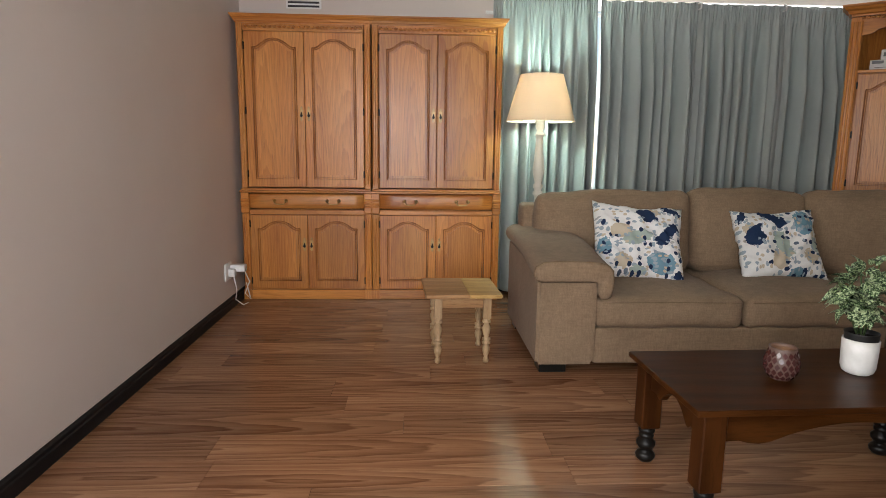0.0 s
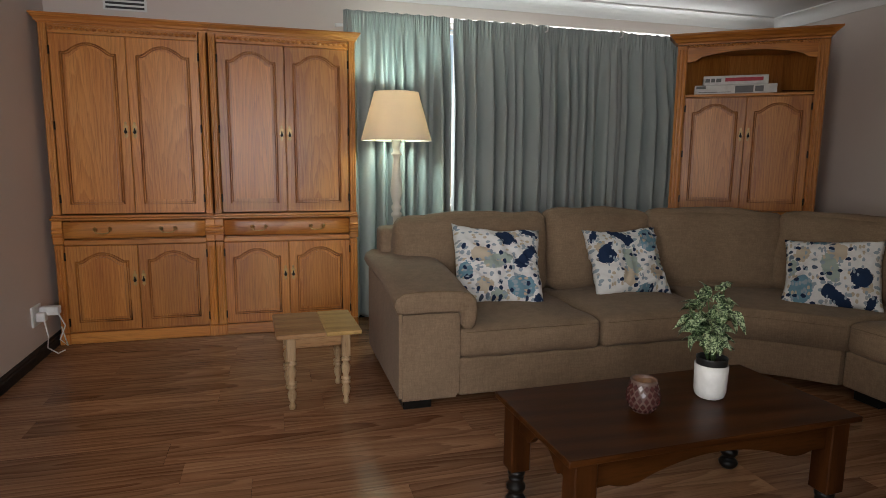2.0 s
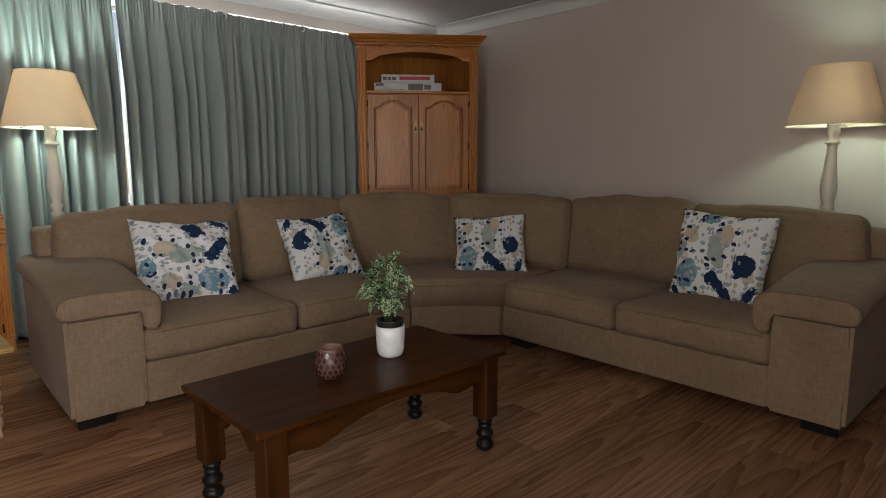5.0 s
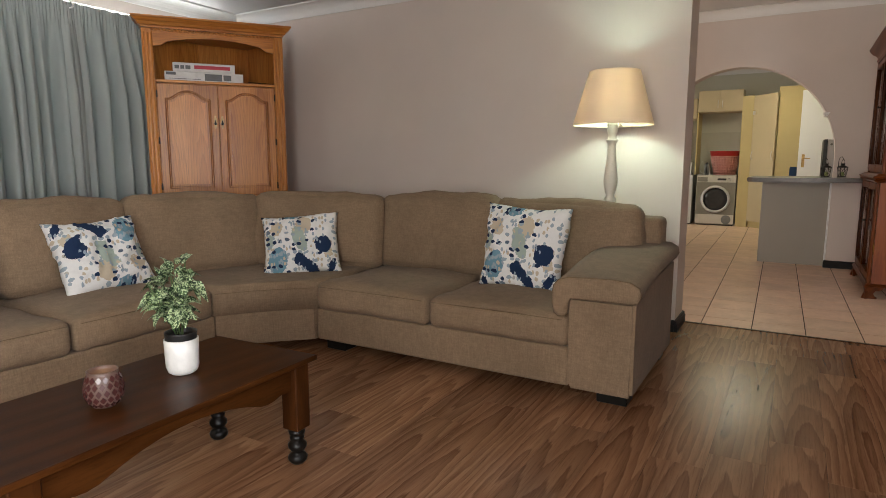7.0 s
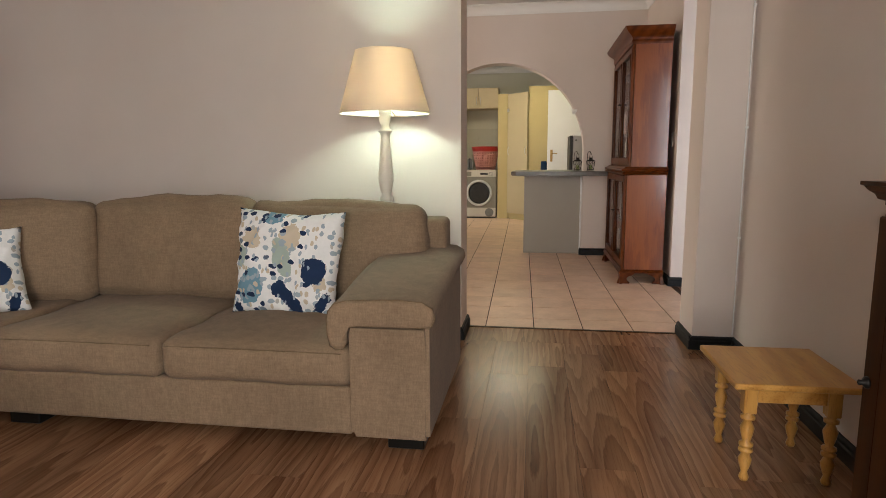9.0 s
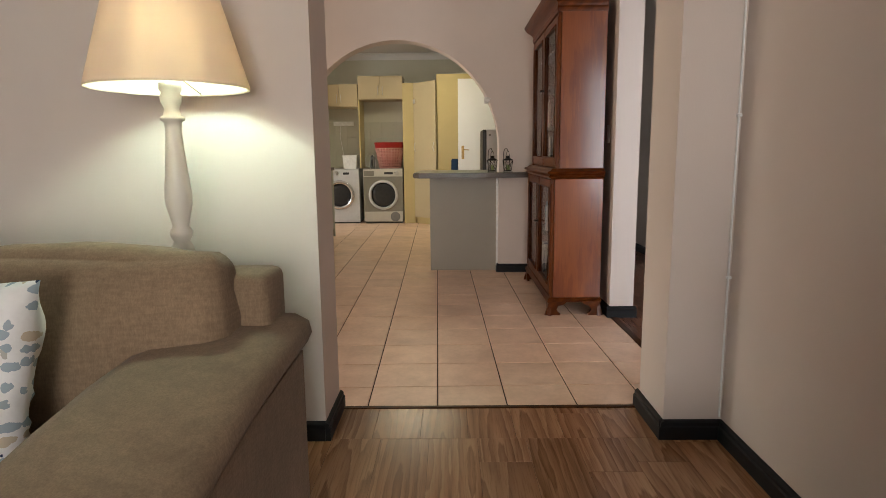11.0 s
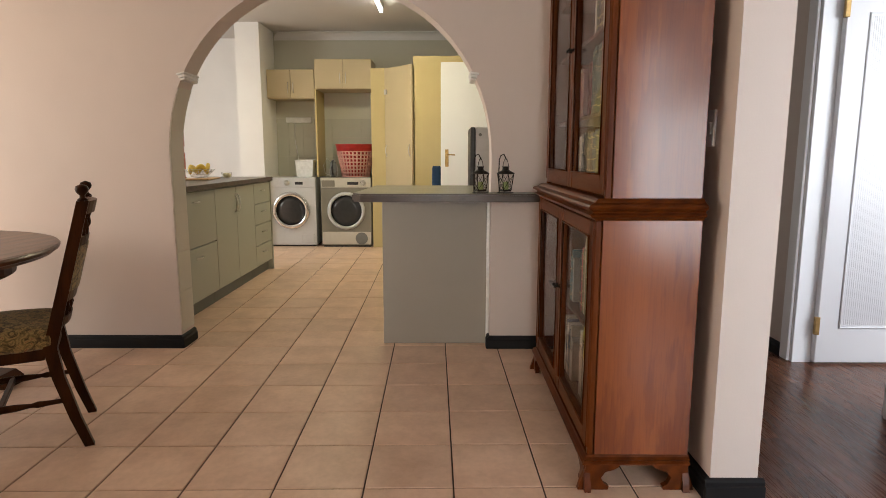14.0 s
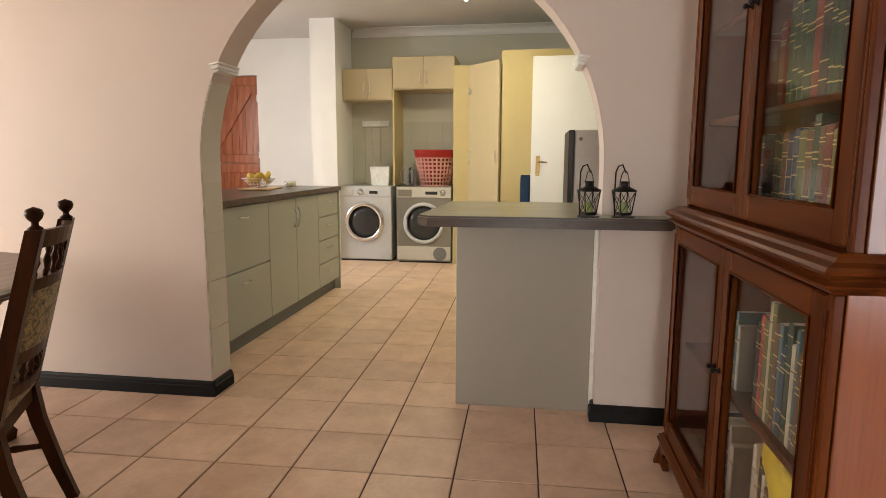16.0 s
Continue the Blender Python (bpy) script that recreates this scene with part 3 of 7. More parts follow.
def skirting(name, runs, label="black stepped wooden skirting board"):
    """Runs (x0, y0, x1, y1) along the wall, the room on the left."""
    prof = [(0.0, 0.0), (0.020, 0.0), (0.020, 0.050), (0.014, 0.055), (0.014, 0.067), (0.008, 0.074), (0.0, 0.077)]
    bm = bmesh.new()
    for x0, y0, x1, y1 in runs:
        d = Vector((x1 - x0, y1 - y0, 0)).normalized()
        nrm = Vector((-d.y, d.x, 0))
        rings = [[bm.verts.new(Vector((px, py, 0)) + nrm * (u + 0.001) + Vector((0, 0, w))) for u, w in prof] for px, py in ((x0, y0), (x1, y1))]
        k = len(prof)
        for i in range(k):
            bm.faces.new((rings[0][i], rings[0][(i + 1) % k], rings[1][(i + 1) % k], rings[1][i]))
        bm.faces.new(rings[0])
        bm.faces.new(rings[1][::-1])
    return structure(name, bm, M_SKIRT, label, "skirting board")


skirting("baseboard_lounge", [(LX0, LY1, LX0, LY0), (LX1, LY1, LX0, LY1), (LX1, 0.74, LX1, LY1), (LX0, LY0, LX1, LY0), (LX1, LY0, LX1, -0.572), (LX1 - 0.02, -0.592, DX0 + 0.02, -0.592), (DX0 + 0.02, 0.74, LX1 - 0.02, 0.74)])
skirting("baseboard_dining", [(DX1, ARCH_C + ARCH_R - 0.02, DX1, DY1), (DX1 + 0.18, ARCH_C + ARCH_R, DX1 - 0.02, ARCH_C + ARCH_R), (DX1, DY0, DX1, ARCH_C - ARCH_R + 0.02), (DX1 - 0.02, ARCH_C - ARCH_R, DX1 + 0.06, ARCH_C - ARCH_R), (6.02, DY0, DX1, DY0), (6.02, HY1 - 0.02, 6.02, DY0 + 0.02), (DX0, DY1, DX0, 0.76)])
skirting("baseboard_hall", [(2.25, HY0, 6.58, HY0), (7.50, HY0, 9.4, HY0), (9.4, HY1, 6.02, HY1)])

# ---- lounge things ----
M_BRASS = plain("aged_brass", (0.40, 0.26, 0.10), 0.40, 0.75, 0.4)
M_IRON = plain("dark_metal", (0.02, 0.018, 0.016), 0.4, 0.8)
M_OAK_LINE = wood("oak_moulding", (0.22, 0.068, 0.012), (0.35, 0.122, 0.022), (0.45, 0.175, 0.038), (6.0, 6.0, 0.7), 0.4, 0.8, 0.1, 0.5)
M_CREAM = painted("cream_gloss_paint", (0.66, 0.62, 0.54), 0.4, 60, 0.0006, 0.06)
M_SHADE = translucent_cloth("cream_lampshade", (0.74, 0.64, 0.53), (0.97, 0.74, 0.56), 0.27)
M_CURTAIN = translucent_cloth("teal_curtain", (0.37, 0.395, 0.38), (0.27, 0.33, 0.32), 0.13, 260)
M_PRINT = printed("printed_cotton")
M_PINE = wood("light_pine", (0.42, 0.24, 0.10), (0.56, 0.36, 0.17), (0.66, 0.46, 0.25), (0.7, 6.0, 6.0), 0.38, 0.7, 0.2, 0.4)
M_PINE_V = wood("light_pine_upright", (0.26, 0.16, 0.080), (0.38, 0.25, 0.135), (0.48, 0.34, 0.20), (6.0, 6.0, 0.7), 0.4, 0.7, 0.2, 0.4)
M_HONEY = wood("honey_pine", (0.38, 0.17, 0.035), (0.50, 0.25, 0.06), (0.58, 0.32, 0.09), (0.7, 6.0, 6.0), 0.3, 0.7, 0.35, 0.35)
M_HONEY_V = wood("honey_pine_upright", (0.38, 0.17, 0.035), (0.50, 0.25, 0.06), (0.58, 0.32, 0.09), (6.0, 6.0, 0.7), 0.3, 0.7, 0.35, 0.35)
M_CERAMIC = plain("white_ceramic", (0.72, 0.71, 0.68), 0.3)
M_SOIL = painted("dark_soil", (0.012, 0.010, 0.009), 0.95, 60, 0.006, 0.3, 1.0)
M_PLASTIC = plain("white_plastic", (0.72, 0.72, 0.70), 0.35)


def moved(bm, m):
    bmesh.ops.transform(bm, matrix=m, verts=bm.verts[:])
    return bm


def arch_line(w, h, side, low, top, rise, n=14):
    """Outline of an arched door panel in a door w wide and h high."""
    pts = [(side, low), (w - side, low), (w - side, h - top - rise)]
    for i in range(n + 1):
        s = 1 - i / n
        k = max(0.0, (min(s, 1 - s) - 0.11) / 0.39)
        z = h - top - rise * (1 - math.sin(k * math.pi / 2) ** 0.85)
        pts.append((side + s * (w - 2 * side), z))
    pts.append((side, h - top - rise))
    return pts


def inset_line(pts, w, h, side, low, top, rise, d):
    return arch_line(w, h, side + d, low + d, top + d * 0.9, rise)


def drop_handle(parent, x, y, z, scale=1.0):
    """Brass plate with a hanging drop, on a face towards -y."""
    hd = part("handle", prism([(x + a * scale, z + b * scale) for a, b in ((0, -0.042), (0.009, -0.030), (0.006, -0.018), (0.012, -0.004), (0.008, 0.010), (0.011, 0.022), (0.004, 0.030), (0.007, 0.038), (0, 0.046), (-0.007, 0.038), (-0.004, 0.030), (-0.011, 0.022), (-0.008, 0.010), (-0.012, -0.004), (-0.006, -0.018), (-0.009, -0.030))], y - 0.003, y, "y"), M_BRASS, parent, "aged brass drop handle")
    part("drop", lathe([(0.0, 0), (0.007, 0.004), (0.010, 0.012), (0.006, 0.022), (0.003, 0.032), (0.004, 0.036), (0, 0.038)], 12, pose(x, y - 0.010, z - 0.022)), M_IRON, hd)
    return hd


def bail_handle(parent, x, y, z, w=0.085):
    bm = bmesh.new()
    for s in (-1, 1):
        add_lathe(bm, [(0.014, 0), (0.012, 0.004), (0.007, 0.008), (0.006, 0.018), (0, 0.02)], 12, pose(x + s * w / 2, y, z, 90))
    add_tube(bm, [(x - w / 2, y - 0.014, z)] + [(x - w / 2 * math.cos(a) * 1.05, y - 0.016, z - 0.026 * math.sin(a) ** 0.6) for a in [math.pi * i / 10 for i in range(1, 10)]] + [(x + w / 2, y - 0.014, z)], 0.0038, 8)
    return part("handle", bm, M_BRASS, parent, "aged brass bail handle", True)


def panel_door(name, parent, x, y, z, w, h, hinge, material, rise=0.06, handle_z=0.5, handle=True):
    """An arched raised-panel door whose face looks along -y; hinge is 'l' or 'r'."""
    d = part(name, moved(box(0.0015, w - 0.0015, 0, 0.022, 0.0015, h - 0.0015, 0.003), pose(x, y, z)), material, parent)
    side, low, top = 0.058, 0.062, 0.05
    line = arch_line(w, h, side, low, top, rise)
    bm = bmesh.new()
    for off, r in ((0.0, 0.0052), (0.012, 0.0038)):
        add_tube(bm, [(x + a, y - 0.0015, z + b) for a, b in inset_line(line, w, h, side, low, top, rise, off)], r, 6, True)
    part("moulding", bm, M_OAK_LINE, d, "", True)
    field = inset_line(line, w, h, side, low, top, rise, 0.03)
    bm = bmesh.new()
    vs = add_prism(bm, [(x + a, z + b) for a, b in field], y - 0.006, y + 0.001, "y")
    part("raised_panel", bm, material, d)
    if handle:
        hx = x + (w - 0.026 if hinge == "l" else 0.026)
        drop_handle(d, hx, y, z + h * handle_z, 1.2)
    for k in ((0.09, 0.5, 0.91) if h > 0.8 else (0.12, 0.88)):
        part("hinge", lathe([(0.0055, 0), (0.0055, 0.048), (0.003, 0.052), (0.0, 0.054)], 10, pose(x + (0.001 if hinge == "l" else w - 0.001), y - 0.004, z + h * k - 0.027)), M_IRON, d, "dark metal hinge")
    return d


def crown_ring(x0, x1, y0, z0, z1, out, back):
    """A stepped crown moulding round the front and both sides of a case."""
    steps = [(0.0, 0.0), (0.012, 0.004), (0.016, 0.16), (0.30, 0.24), (0.42, 0.45), (0.70, 0.62), (0.86, 0.80), (1.0, 0.84), (1.0, 1.0)]
    bm = bmesh.new()
    rings = []
    for u, w in steps:
        o, z = out * u, z0 + (z1 - z0) * w
        rings.append([bm.verts.new(p) for p in ((x0 - o, back, z), (x0 - o, y0 - o, z), (x1 + o, y0 - o, z), (x1 + o, back, z))])
    for a, b in zip(rings, rings[1:]):
        for i in range(4):
            bm.faces.new((a[i], a[(i + 1) % 4], b[(i + 1) % 4], b[i]))
    bm.faces.new(rings[0])
    bm.faces.new(rings[-1])
    return bm


def beads(parent, x0, x1, y, z, r, step):
    """A row of carved beads along x."""
    n = max(1, round((x1 - x0) / step))
    bm = bmesh.new()
    bmesh.ops.create_icosphere(bm, subdivisions=1, radius=r, matrix=Matrix.Diagonal(((x1 - x0) / n / 2 / r * 0.98, 0.8, 1.0, 1)))
    first = part("bead", bm, M_OAK_H, parent, "", True)
    first.location = (x0 + 0.5 * (x1 - x0) / n, y, z)
    for i in range(1, n):
        ob = new("bead", first.data)
        ob.parent = parent
        ob.location = (x0 + (i + 0.5) * (x1 - x0) / n, y, z)


def fluted(x0, x1, y, z0, z1, grooves=2):
    """A pilaster with upright reeds."""
    bm = box(x0, x1, y, y + 0.02, z0, z1, 0.003)
    w = (x1 - x0) / (grooves + 1)
    for i in range(grooves + 1):
        c = x0 + (i + 0.5) * w
        add_tube(bm, [(c, y + 0.001, z0 + 0.03), (c, y + 0.001, z1 - 0.03)], w * 0.34, 8)
    return bm


def wall_unit(m, group):
    u = thing("wall_cabinet", m, "tall golden oak cabinet with arched doors and a drawer", "cabinet", group)
    W, D = 0.946, 0.262
    bm = bmesh.new()
    add_box(bm, 0.004, 0.024, 0.022, D, 0.07, 1.985)
    add_box(bm, W - 0.024, W - 0.004, 0.022, D, 0.07, 1.985)
    add_box(bm, 0.024, W - 0.024, D - 0.012, D, 0.07, 1.985)
    for z in (0.07, 0.655, 0.80, 1.955):
        add_box(bm, 0.024, W - 0.024, 0.024, D - 0.012, z, z + 0.02)
    part("body", bm, M_OAK, u)
    part("plinth", box(-0.006, W + 0.002, -0.012, D, 0.0, 0.072, 0.006, 2), M_OAK_H, u)
    part("plinth_block", box(-0.008, 0.055, -0.018, 0.02, 0.0, 0.074, 0.004), M_OAK, u)
    part("plinth_block", box(W - 0.055, W, -0.018, 0.02, 0.0, 0.074, 0.004), M_OAK, u)
    for x0, x1 in ((0.0, 0.052), (W - 0.052, W)):
        part("pilaster", fluted(x0, x1, -0.008, 0.074, 0.645), M_OAK, u)
        part("pilaster", fluted(x0 + 0.004, x1 - 0.004, 0.004, 0.832, 1.99), M_OAK, u)
        bm = box(x0 - 0.004, x1 + 0.004, -0.018, 0.02, 0.650, 0.800, 0.005)
        for k in range(3):
            add_tube(bm, [(x0 - 0.003, -0.019, 0.70 + 0.024 * k), (x1 + 0.003, -0.019, 0.70 + 0.024 * k)], 0.009, 8)
        part("corner_block", bm, M_OAK_H, u)
    bm = box(-0.01, W + 0.004, -0.026, D, 0.800, 0.816, 0.005, 2)
    add_box(bm, -0.002, W - 0.002, -0.012, D, 0.816, 0.832, 0.004)
    part("ledge", bm, M_OAK_H, u)
    part("rail", box(0.052, W - 0.052, 0.0, 0.022, 0.640, 0.672, 0.003), M_OAK_H, u)
    dr = part("drawer", moved(soft_box(W - 0.112, 0.034, 0.112, 0.012, (0, 0.006, 0), 4), pose(W / 2, 0.002, 0.738)), M_OAK_H, u, "", True)
    for s in (0.27, 0.73):
        bail_handle(dr, 0.056 + (W - 0.112) * s, -0.020, 0.742)
    w2 = (W - 0.104) / 2
    for i, hinge in enumerate("lr"):
        panel_door("door", u, 0.052 + i * w2, 0.0, 0.078, w2, 0.560, hinge, M_OAK, 0.055, 0.60)
        panel_door("door", u, 0.052 + i * w2, 0.008, 0.838, w2, 1.095, hinge, M_OAK, 0.06, 0.48)
    part("frieze", box(0.052, W - 0.052, 0.006, 0.026, 1.933, 1.992, 0.002), M_OAK_H, u)
    beads(u, 0.056, W - 0.056, 0.004, 1.962, 0.013, 0.034)
    part("crown", crown_ring(0.0, W, 0.002, 1.985, 2.044, 0.032, D), M_OAK_H, u)
    return u


unit = wall_unit(pose(-1.347, 4.452, 0), "pair of oak wall cabinets")
copy_thing(unit, pose(-0.397, 4.452, 0))


def corner_cabinet(m):
    u = thing("corner_cabinet", m, "golden oak corner cabinet with an open shelf above arched doors", "cabinet")
    H = 0.51
    plan = [(-H, 0.03), (H, 0.03), (H, 0.15), (0.30, 0.58), (-0.10, 0.46), (-H, 0.15)]
    bm = bmesh.new()
    for z0, z1 in ((0.0, 1.70), (2.07, 2.10)):
        add_prism(bm, plan, z0, z1, "z")
    back = [(H - 0.02, 0.15), (H, 0.15), (0.30, 0.58), (-0.10, 0.46), (-H, 0.15), (-H + 0.02, 0.15), (-0.11, 0.44), (0.29, 0.555)]
    add_prism(bm, back, 1.70, 2.07, "z")
    for s in (-1, 1):
        add_box(bm, min(s * H, s * (H - 0.02)), max(s * H, s * (H - 0.02)), 0.03, 0.15, 1.70, 2.07)
    part("body", bm, M_OAK, u)
    for x0, x1 in ((-H, -H + 0.075), (H - 0.075, H)):
        part("pilaster", fluted(x0, x1, 0.006, 0.84, 2.09), M_OAK, u)
    part("shelf_edge", box(-H + 0.075, H - 0.075, -0.006, 0.16, 1.700, 1.722, 0.005, 2), M_OAK_H, u)
    n, top, low = 18, 2.06, 1.985
    pts = [(-H + 0.075, 2.09), (-H + 0.075, low - 0.02)] + [(-H + 0.13 + (2 * H - 0.26) * i / n, low + 0.055 * math.sin(math.pi * i / n) ** 0.7 + (0.0 if 0 < i < n else -0.012)) for i in range(n + 1)] + [(H - 0.075, low - 0.02), (H - 0.075, 2.09)]
    part("valance", prism(pts, 0.008, 0.03, "y"), M_OAK_H, u, "arched oak rail over the open shelf")
    beads(u, -H + 0.06, H - 0.06, 0.004, 2.082, 0.011, 0.028)
    part("crown", crown_ring(-H, H, 0.004, 2.095, 2.172, 0.062, 0.15), M_OAK_H, u)
    bm = box(-H - 0.02, H + 0.02, -0.02, 0.15, 0.805, 0.822, 0.005, 2)
    add_box(bm, -H - 0.006, H + 0.006, -0.006, 0.15, 0.822, 0.838, 0.004)
    part("ledge", bm, M_OAK_H, u)
    w2 = H - 0.078
    for i, hinge in enumerate("lr"):
        panel_door("door", u, -w2 + i * w2, 0.004, 0.842, w2, 0.852, hinge, M_OAK, 0.06, 0.67)
        panel_door("door", u, -w2 + i * w2, 0.004, 0.10, w2, 0.68, hinge, M_OAK, 0.055, 0.60)
    return u


CORNER = Matrix.Translation((3.44, 4.06, 0)) @ Matrix(((0.8, 0.6, 0, 0), (-0.6, 0.8, 0, 0), (0, 0, 1, 0), (0, 0, 0, 1)))
corner_cabinet(CORNER)

# boxes on the open shelf
M_BOXWHITE = plain("printed_white_card", (0.62, 0.60, 0.58), 0.5)
M_RED_PRINT = plain("red_print", (0.45, 0.03, 0.05), 0.5)
M_GREY_PRINT = plain("grey_print", (0.12, 0.12, 0.12), 0.5)


def shelf_box(x0, x1, z0, z1, y0, y1, label, bars):
    bx = thing("game_box", CORNER @ pose((x0 + x1) / 2, (y0 + y1) / 2, z0), label, "box", "boxes on the oak shelf")
    w, d, h = x1 - x0, y1 - y0, z1 - z0
    part("carton", box(-w / 2, w / 2, -d / 2, d / 2, 0, h, 0.003), M_BOXWHITE, bx)
    for a, b, c, e, mt in bars:
        part("print", box(-w / 2 + a * w, -w / 2 + b * w, -d / 2 - 0.0012, -d / 2 + 0.002, c * h, e * h), mt, bx)


shelf_box(-0.37, 0.20, 1.724, 1.792, 0.035, 0.30, "white printed cardboard box lying flat on the shelf", [(0.02, 0.14, 0.6, 0.9, M_GREY_PRINT), (0.5, 0.72, 0.1, 0.85, M_GREY_PRINT), (0.74, 0.84, 0.2, 0.8, M_GREY_PRINT), (0.05, 0.45, 0.18, 0.24, M_GREY_PRINT)])
shelf_box(-0.31, 0.14, 1.794, 1.862, 0.05, 0.28, "white box with red lettering on top of another", [(0.34, 0.92, 0.35, 0.75, M_RED_PRINT), (0.03, 0.1, 0.3, 0.7, M_GREY_PRINT), (0.12, 0.18, 0.3, 0.7, M_GREY_PRINT), (0.2, 0.28, 0.3, 0.7, M_GREY_PRINT)])
rod = thing("thin_rod", CORNER @ pose(0.28, 0.1, 1.724), "thin dark rod lying on the oak shelf", "rod")
part("bar", tube([(-0.10, 0, 0.006), (0.16, 0.01, 0.006)], 0.004), M_IRON, rod)
part("bar", tube([(-0.04, -0.02, 0.016), (0.17, 0.0, 0.012)], 0.003), M_IRON, rod)


# curtains
def curtain(x0, x1, y, z0, z1, pleats, seed, label):
    rnd = random.Random(seed)
    ph = [rnd.uniform(0, 6.28) for _ in range(6)]
    c = thing("curtain", pose((x0 + x1) / 2, y, 0), label, "curtain", "curtains at the lounge window")
    cx = (x0 + x1) / 2
    nx, levels = int(pleats * 26), [z0, z0 + 0.03, 0.4, 0.8, 1.2, 1.6, 1.9, z1 - 0.16, z1 - 0.115, z1 - 0.09, z1 - 0.06, z1 - 0.03, z1]
    me_v, faces = [], []
    for z in levels:
        low = max(0.0, min(1.0, (z1 - 0.1 - z) / 0.5))
        for i in range(nx + 1):
            s = i / nx
            a = 2 * math.pi * pleats * (s + 0.016 * math.sin(11 * s + ph[0]) * (1 + low) + 0.007 * math.sin(29 * s + ph[5] + z * 0.8)) + ph[1]
            fold = int(a // (2 * math.pi))
            deep = 0.086 * (0.35 + 0.65 * ((fold * 0.618 + ph[2]) % 1.0)) + 0.006
            f = math.copysign(abs(math.sin(a)) ** 0.7, math.sin(a)) + 0.22 * math.sin(2 * a + ph[3])
            d = f * (deep * low + 0.010 * (1 - low)) + 0.012 * low * math.sin(2.3 * a * 0.31 + ph[4] + z)
            if z > z1 - 0.12:
                d += 0.007 * math.sin(a * 5 + ph[5])
            x = x0 + (x1 - x0) * s - cx + 0.012 * low * math.cos(a)
            me_v.append((x, d, z + (0.006 * math.sin(a) if z == z1 else 0)))
    for k in range(len(levels) - 1):
        for i in range(nx):
            p = k * (nx + 1) + i
            faces.append((p, p + 1, p + nx + 2, p + nx + 1))
    me = bpy.data.meshes.new("cloth")
    me.from_pydata(me_v, [], faces)
    me.materials.append(M_CURTAIN)
    for p in me.polygons:
        p.use_smooth = True
    ob = new("cloth", me)
    ob.parent = c
    so = ob.modifiers.new("thickness", "SOLIDIFY")
    so.thickness = 0.003
    return c


CURT = "teal-grey pleated curtain drawn across the lounge window"
curtain(0.49, 1.262, 4.615, 0.03, 2.232, 9, 1, CURT)
curtain(1.288, 2.07, 4.615, 0.03, 2.225, 8, 2, CURT)
curtain(2.0, 2.74, 4.63, 0.03, 2.222, 8, 3, CURT)
curtain(2.60, 4.12, 4.615, 0.03, 2.215, 16, 4, CURT)
rail = thing("curtain_rail", pose(2.3, 4.695, 2.14), "white curtain rail fixed above the lounge window", "rail")
part("rail", box(-1.86, 1.86, -0.008, 0.008, -0.012, 0.012, 0.003), M_PLASTIC, rail)
for x in (-1.4, 0.0, 1.4):
    part("bracket", box(x - 0.01, x + 0.01, 0.006, 0.025, -0.006, 0.006, 0.002), M_PLASTIC, rail)
for x in (2.02, 2.665):
    hk = thing("curtain_hook", pose(x, 4.575, 2.205), "white plastic hook at the curtain heading", "hook", "curtain hooks")
    part("hook", tube([(0, 0.03, -0.03), (0, -0.01, -0.03), (0, -0.014, -0.01), (0, 0.0, 0.012), (0, 0.03, 0.012)], 0.006), M_PLASTIC, hk)

# lounge window behind the curtains
win = tagged(new("window_1"), "white framed lounge window behind the curtains", "window", "", "structure")
win.location = (0, LY1, 0)
for x0, x1, z0, z1 in ((0.62, 0.67, 0.85, 2.25), (3.80, 3.85, 0.85, 2.25), (0.67, 3.80, 0.85, 0.90), (0.67, 3.80, 2.21, 2.25), (1.66, 1.71, 0.90, 2.21), (2.72, 2.77, 0.90, 2.21)):
    part("window_frame", box(x0, x1, 0.16, 0.21, z0, z1, 0.004), M_PLASTIC, win)

# ---- corner sofa ----
SO = Vector((0.53, 2.865, 0))
sofa = thing("corner_sofa", Matrix.Translation(SO), "large taupe fabric corner sofa with padded arms", "sofa")
M_SEAM = fabric("sofa_piping", (0.17, 0.115, 0.066))


def to_sofa(bm):
    return moved(bm, Matrix.Translation(-SO))


SWAP = Matrix(((0, 1, 0, 2.785), (1, 0, 0, 0.68), (0, 0, 1, 0), (0, 0, 0, 1)))
HOME = Matrix.Translation((0.53, 2.865, 0))


def sweep_sections(sections):
    """Skin between closed sections of equal point count."""
    bm = bmesh.new()
    rings = [[bm.verts.new(p) for p in sec] for sec in sections]
    k = len(rings[0])
    for a, b in zip(rings, rings[1:]):
        for i in range(k):
            bm.faces.new((a[i], a[(i + 1) % k], b[(i + 1) % k], b[i]))
    bm.faces.new(rings[0])
    bm.faces.new(rings[-1][::-1])
    return bm


PAD = [(0.02, 0.495), (-0.012, 0.500), (-0.026, 0.530), (-0.018, 0.566), (0.02, 0.588), (0.10, 0.594), (0.20, 0.592), (0.30, 0.586), (0.345, 0.572), (0.366, 0.545), (0.372, 0.505), (0.370, 0.455), (0.362, 0.418), (0.340, 0.402), (0.312, 0.406), (0.300, 0.425), (0.298, 0.46), (0.290, 0.488), (0.25, 0.495), (0.12, 0.495)]


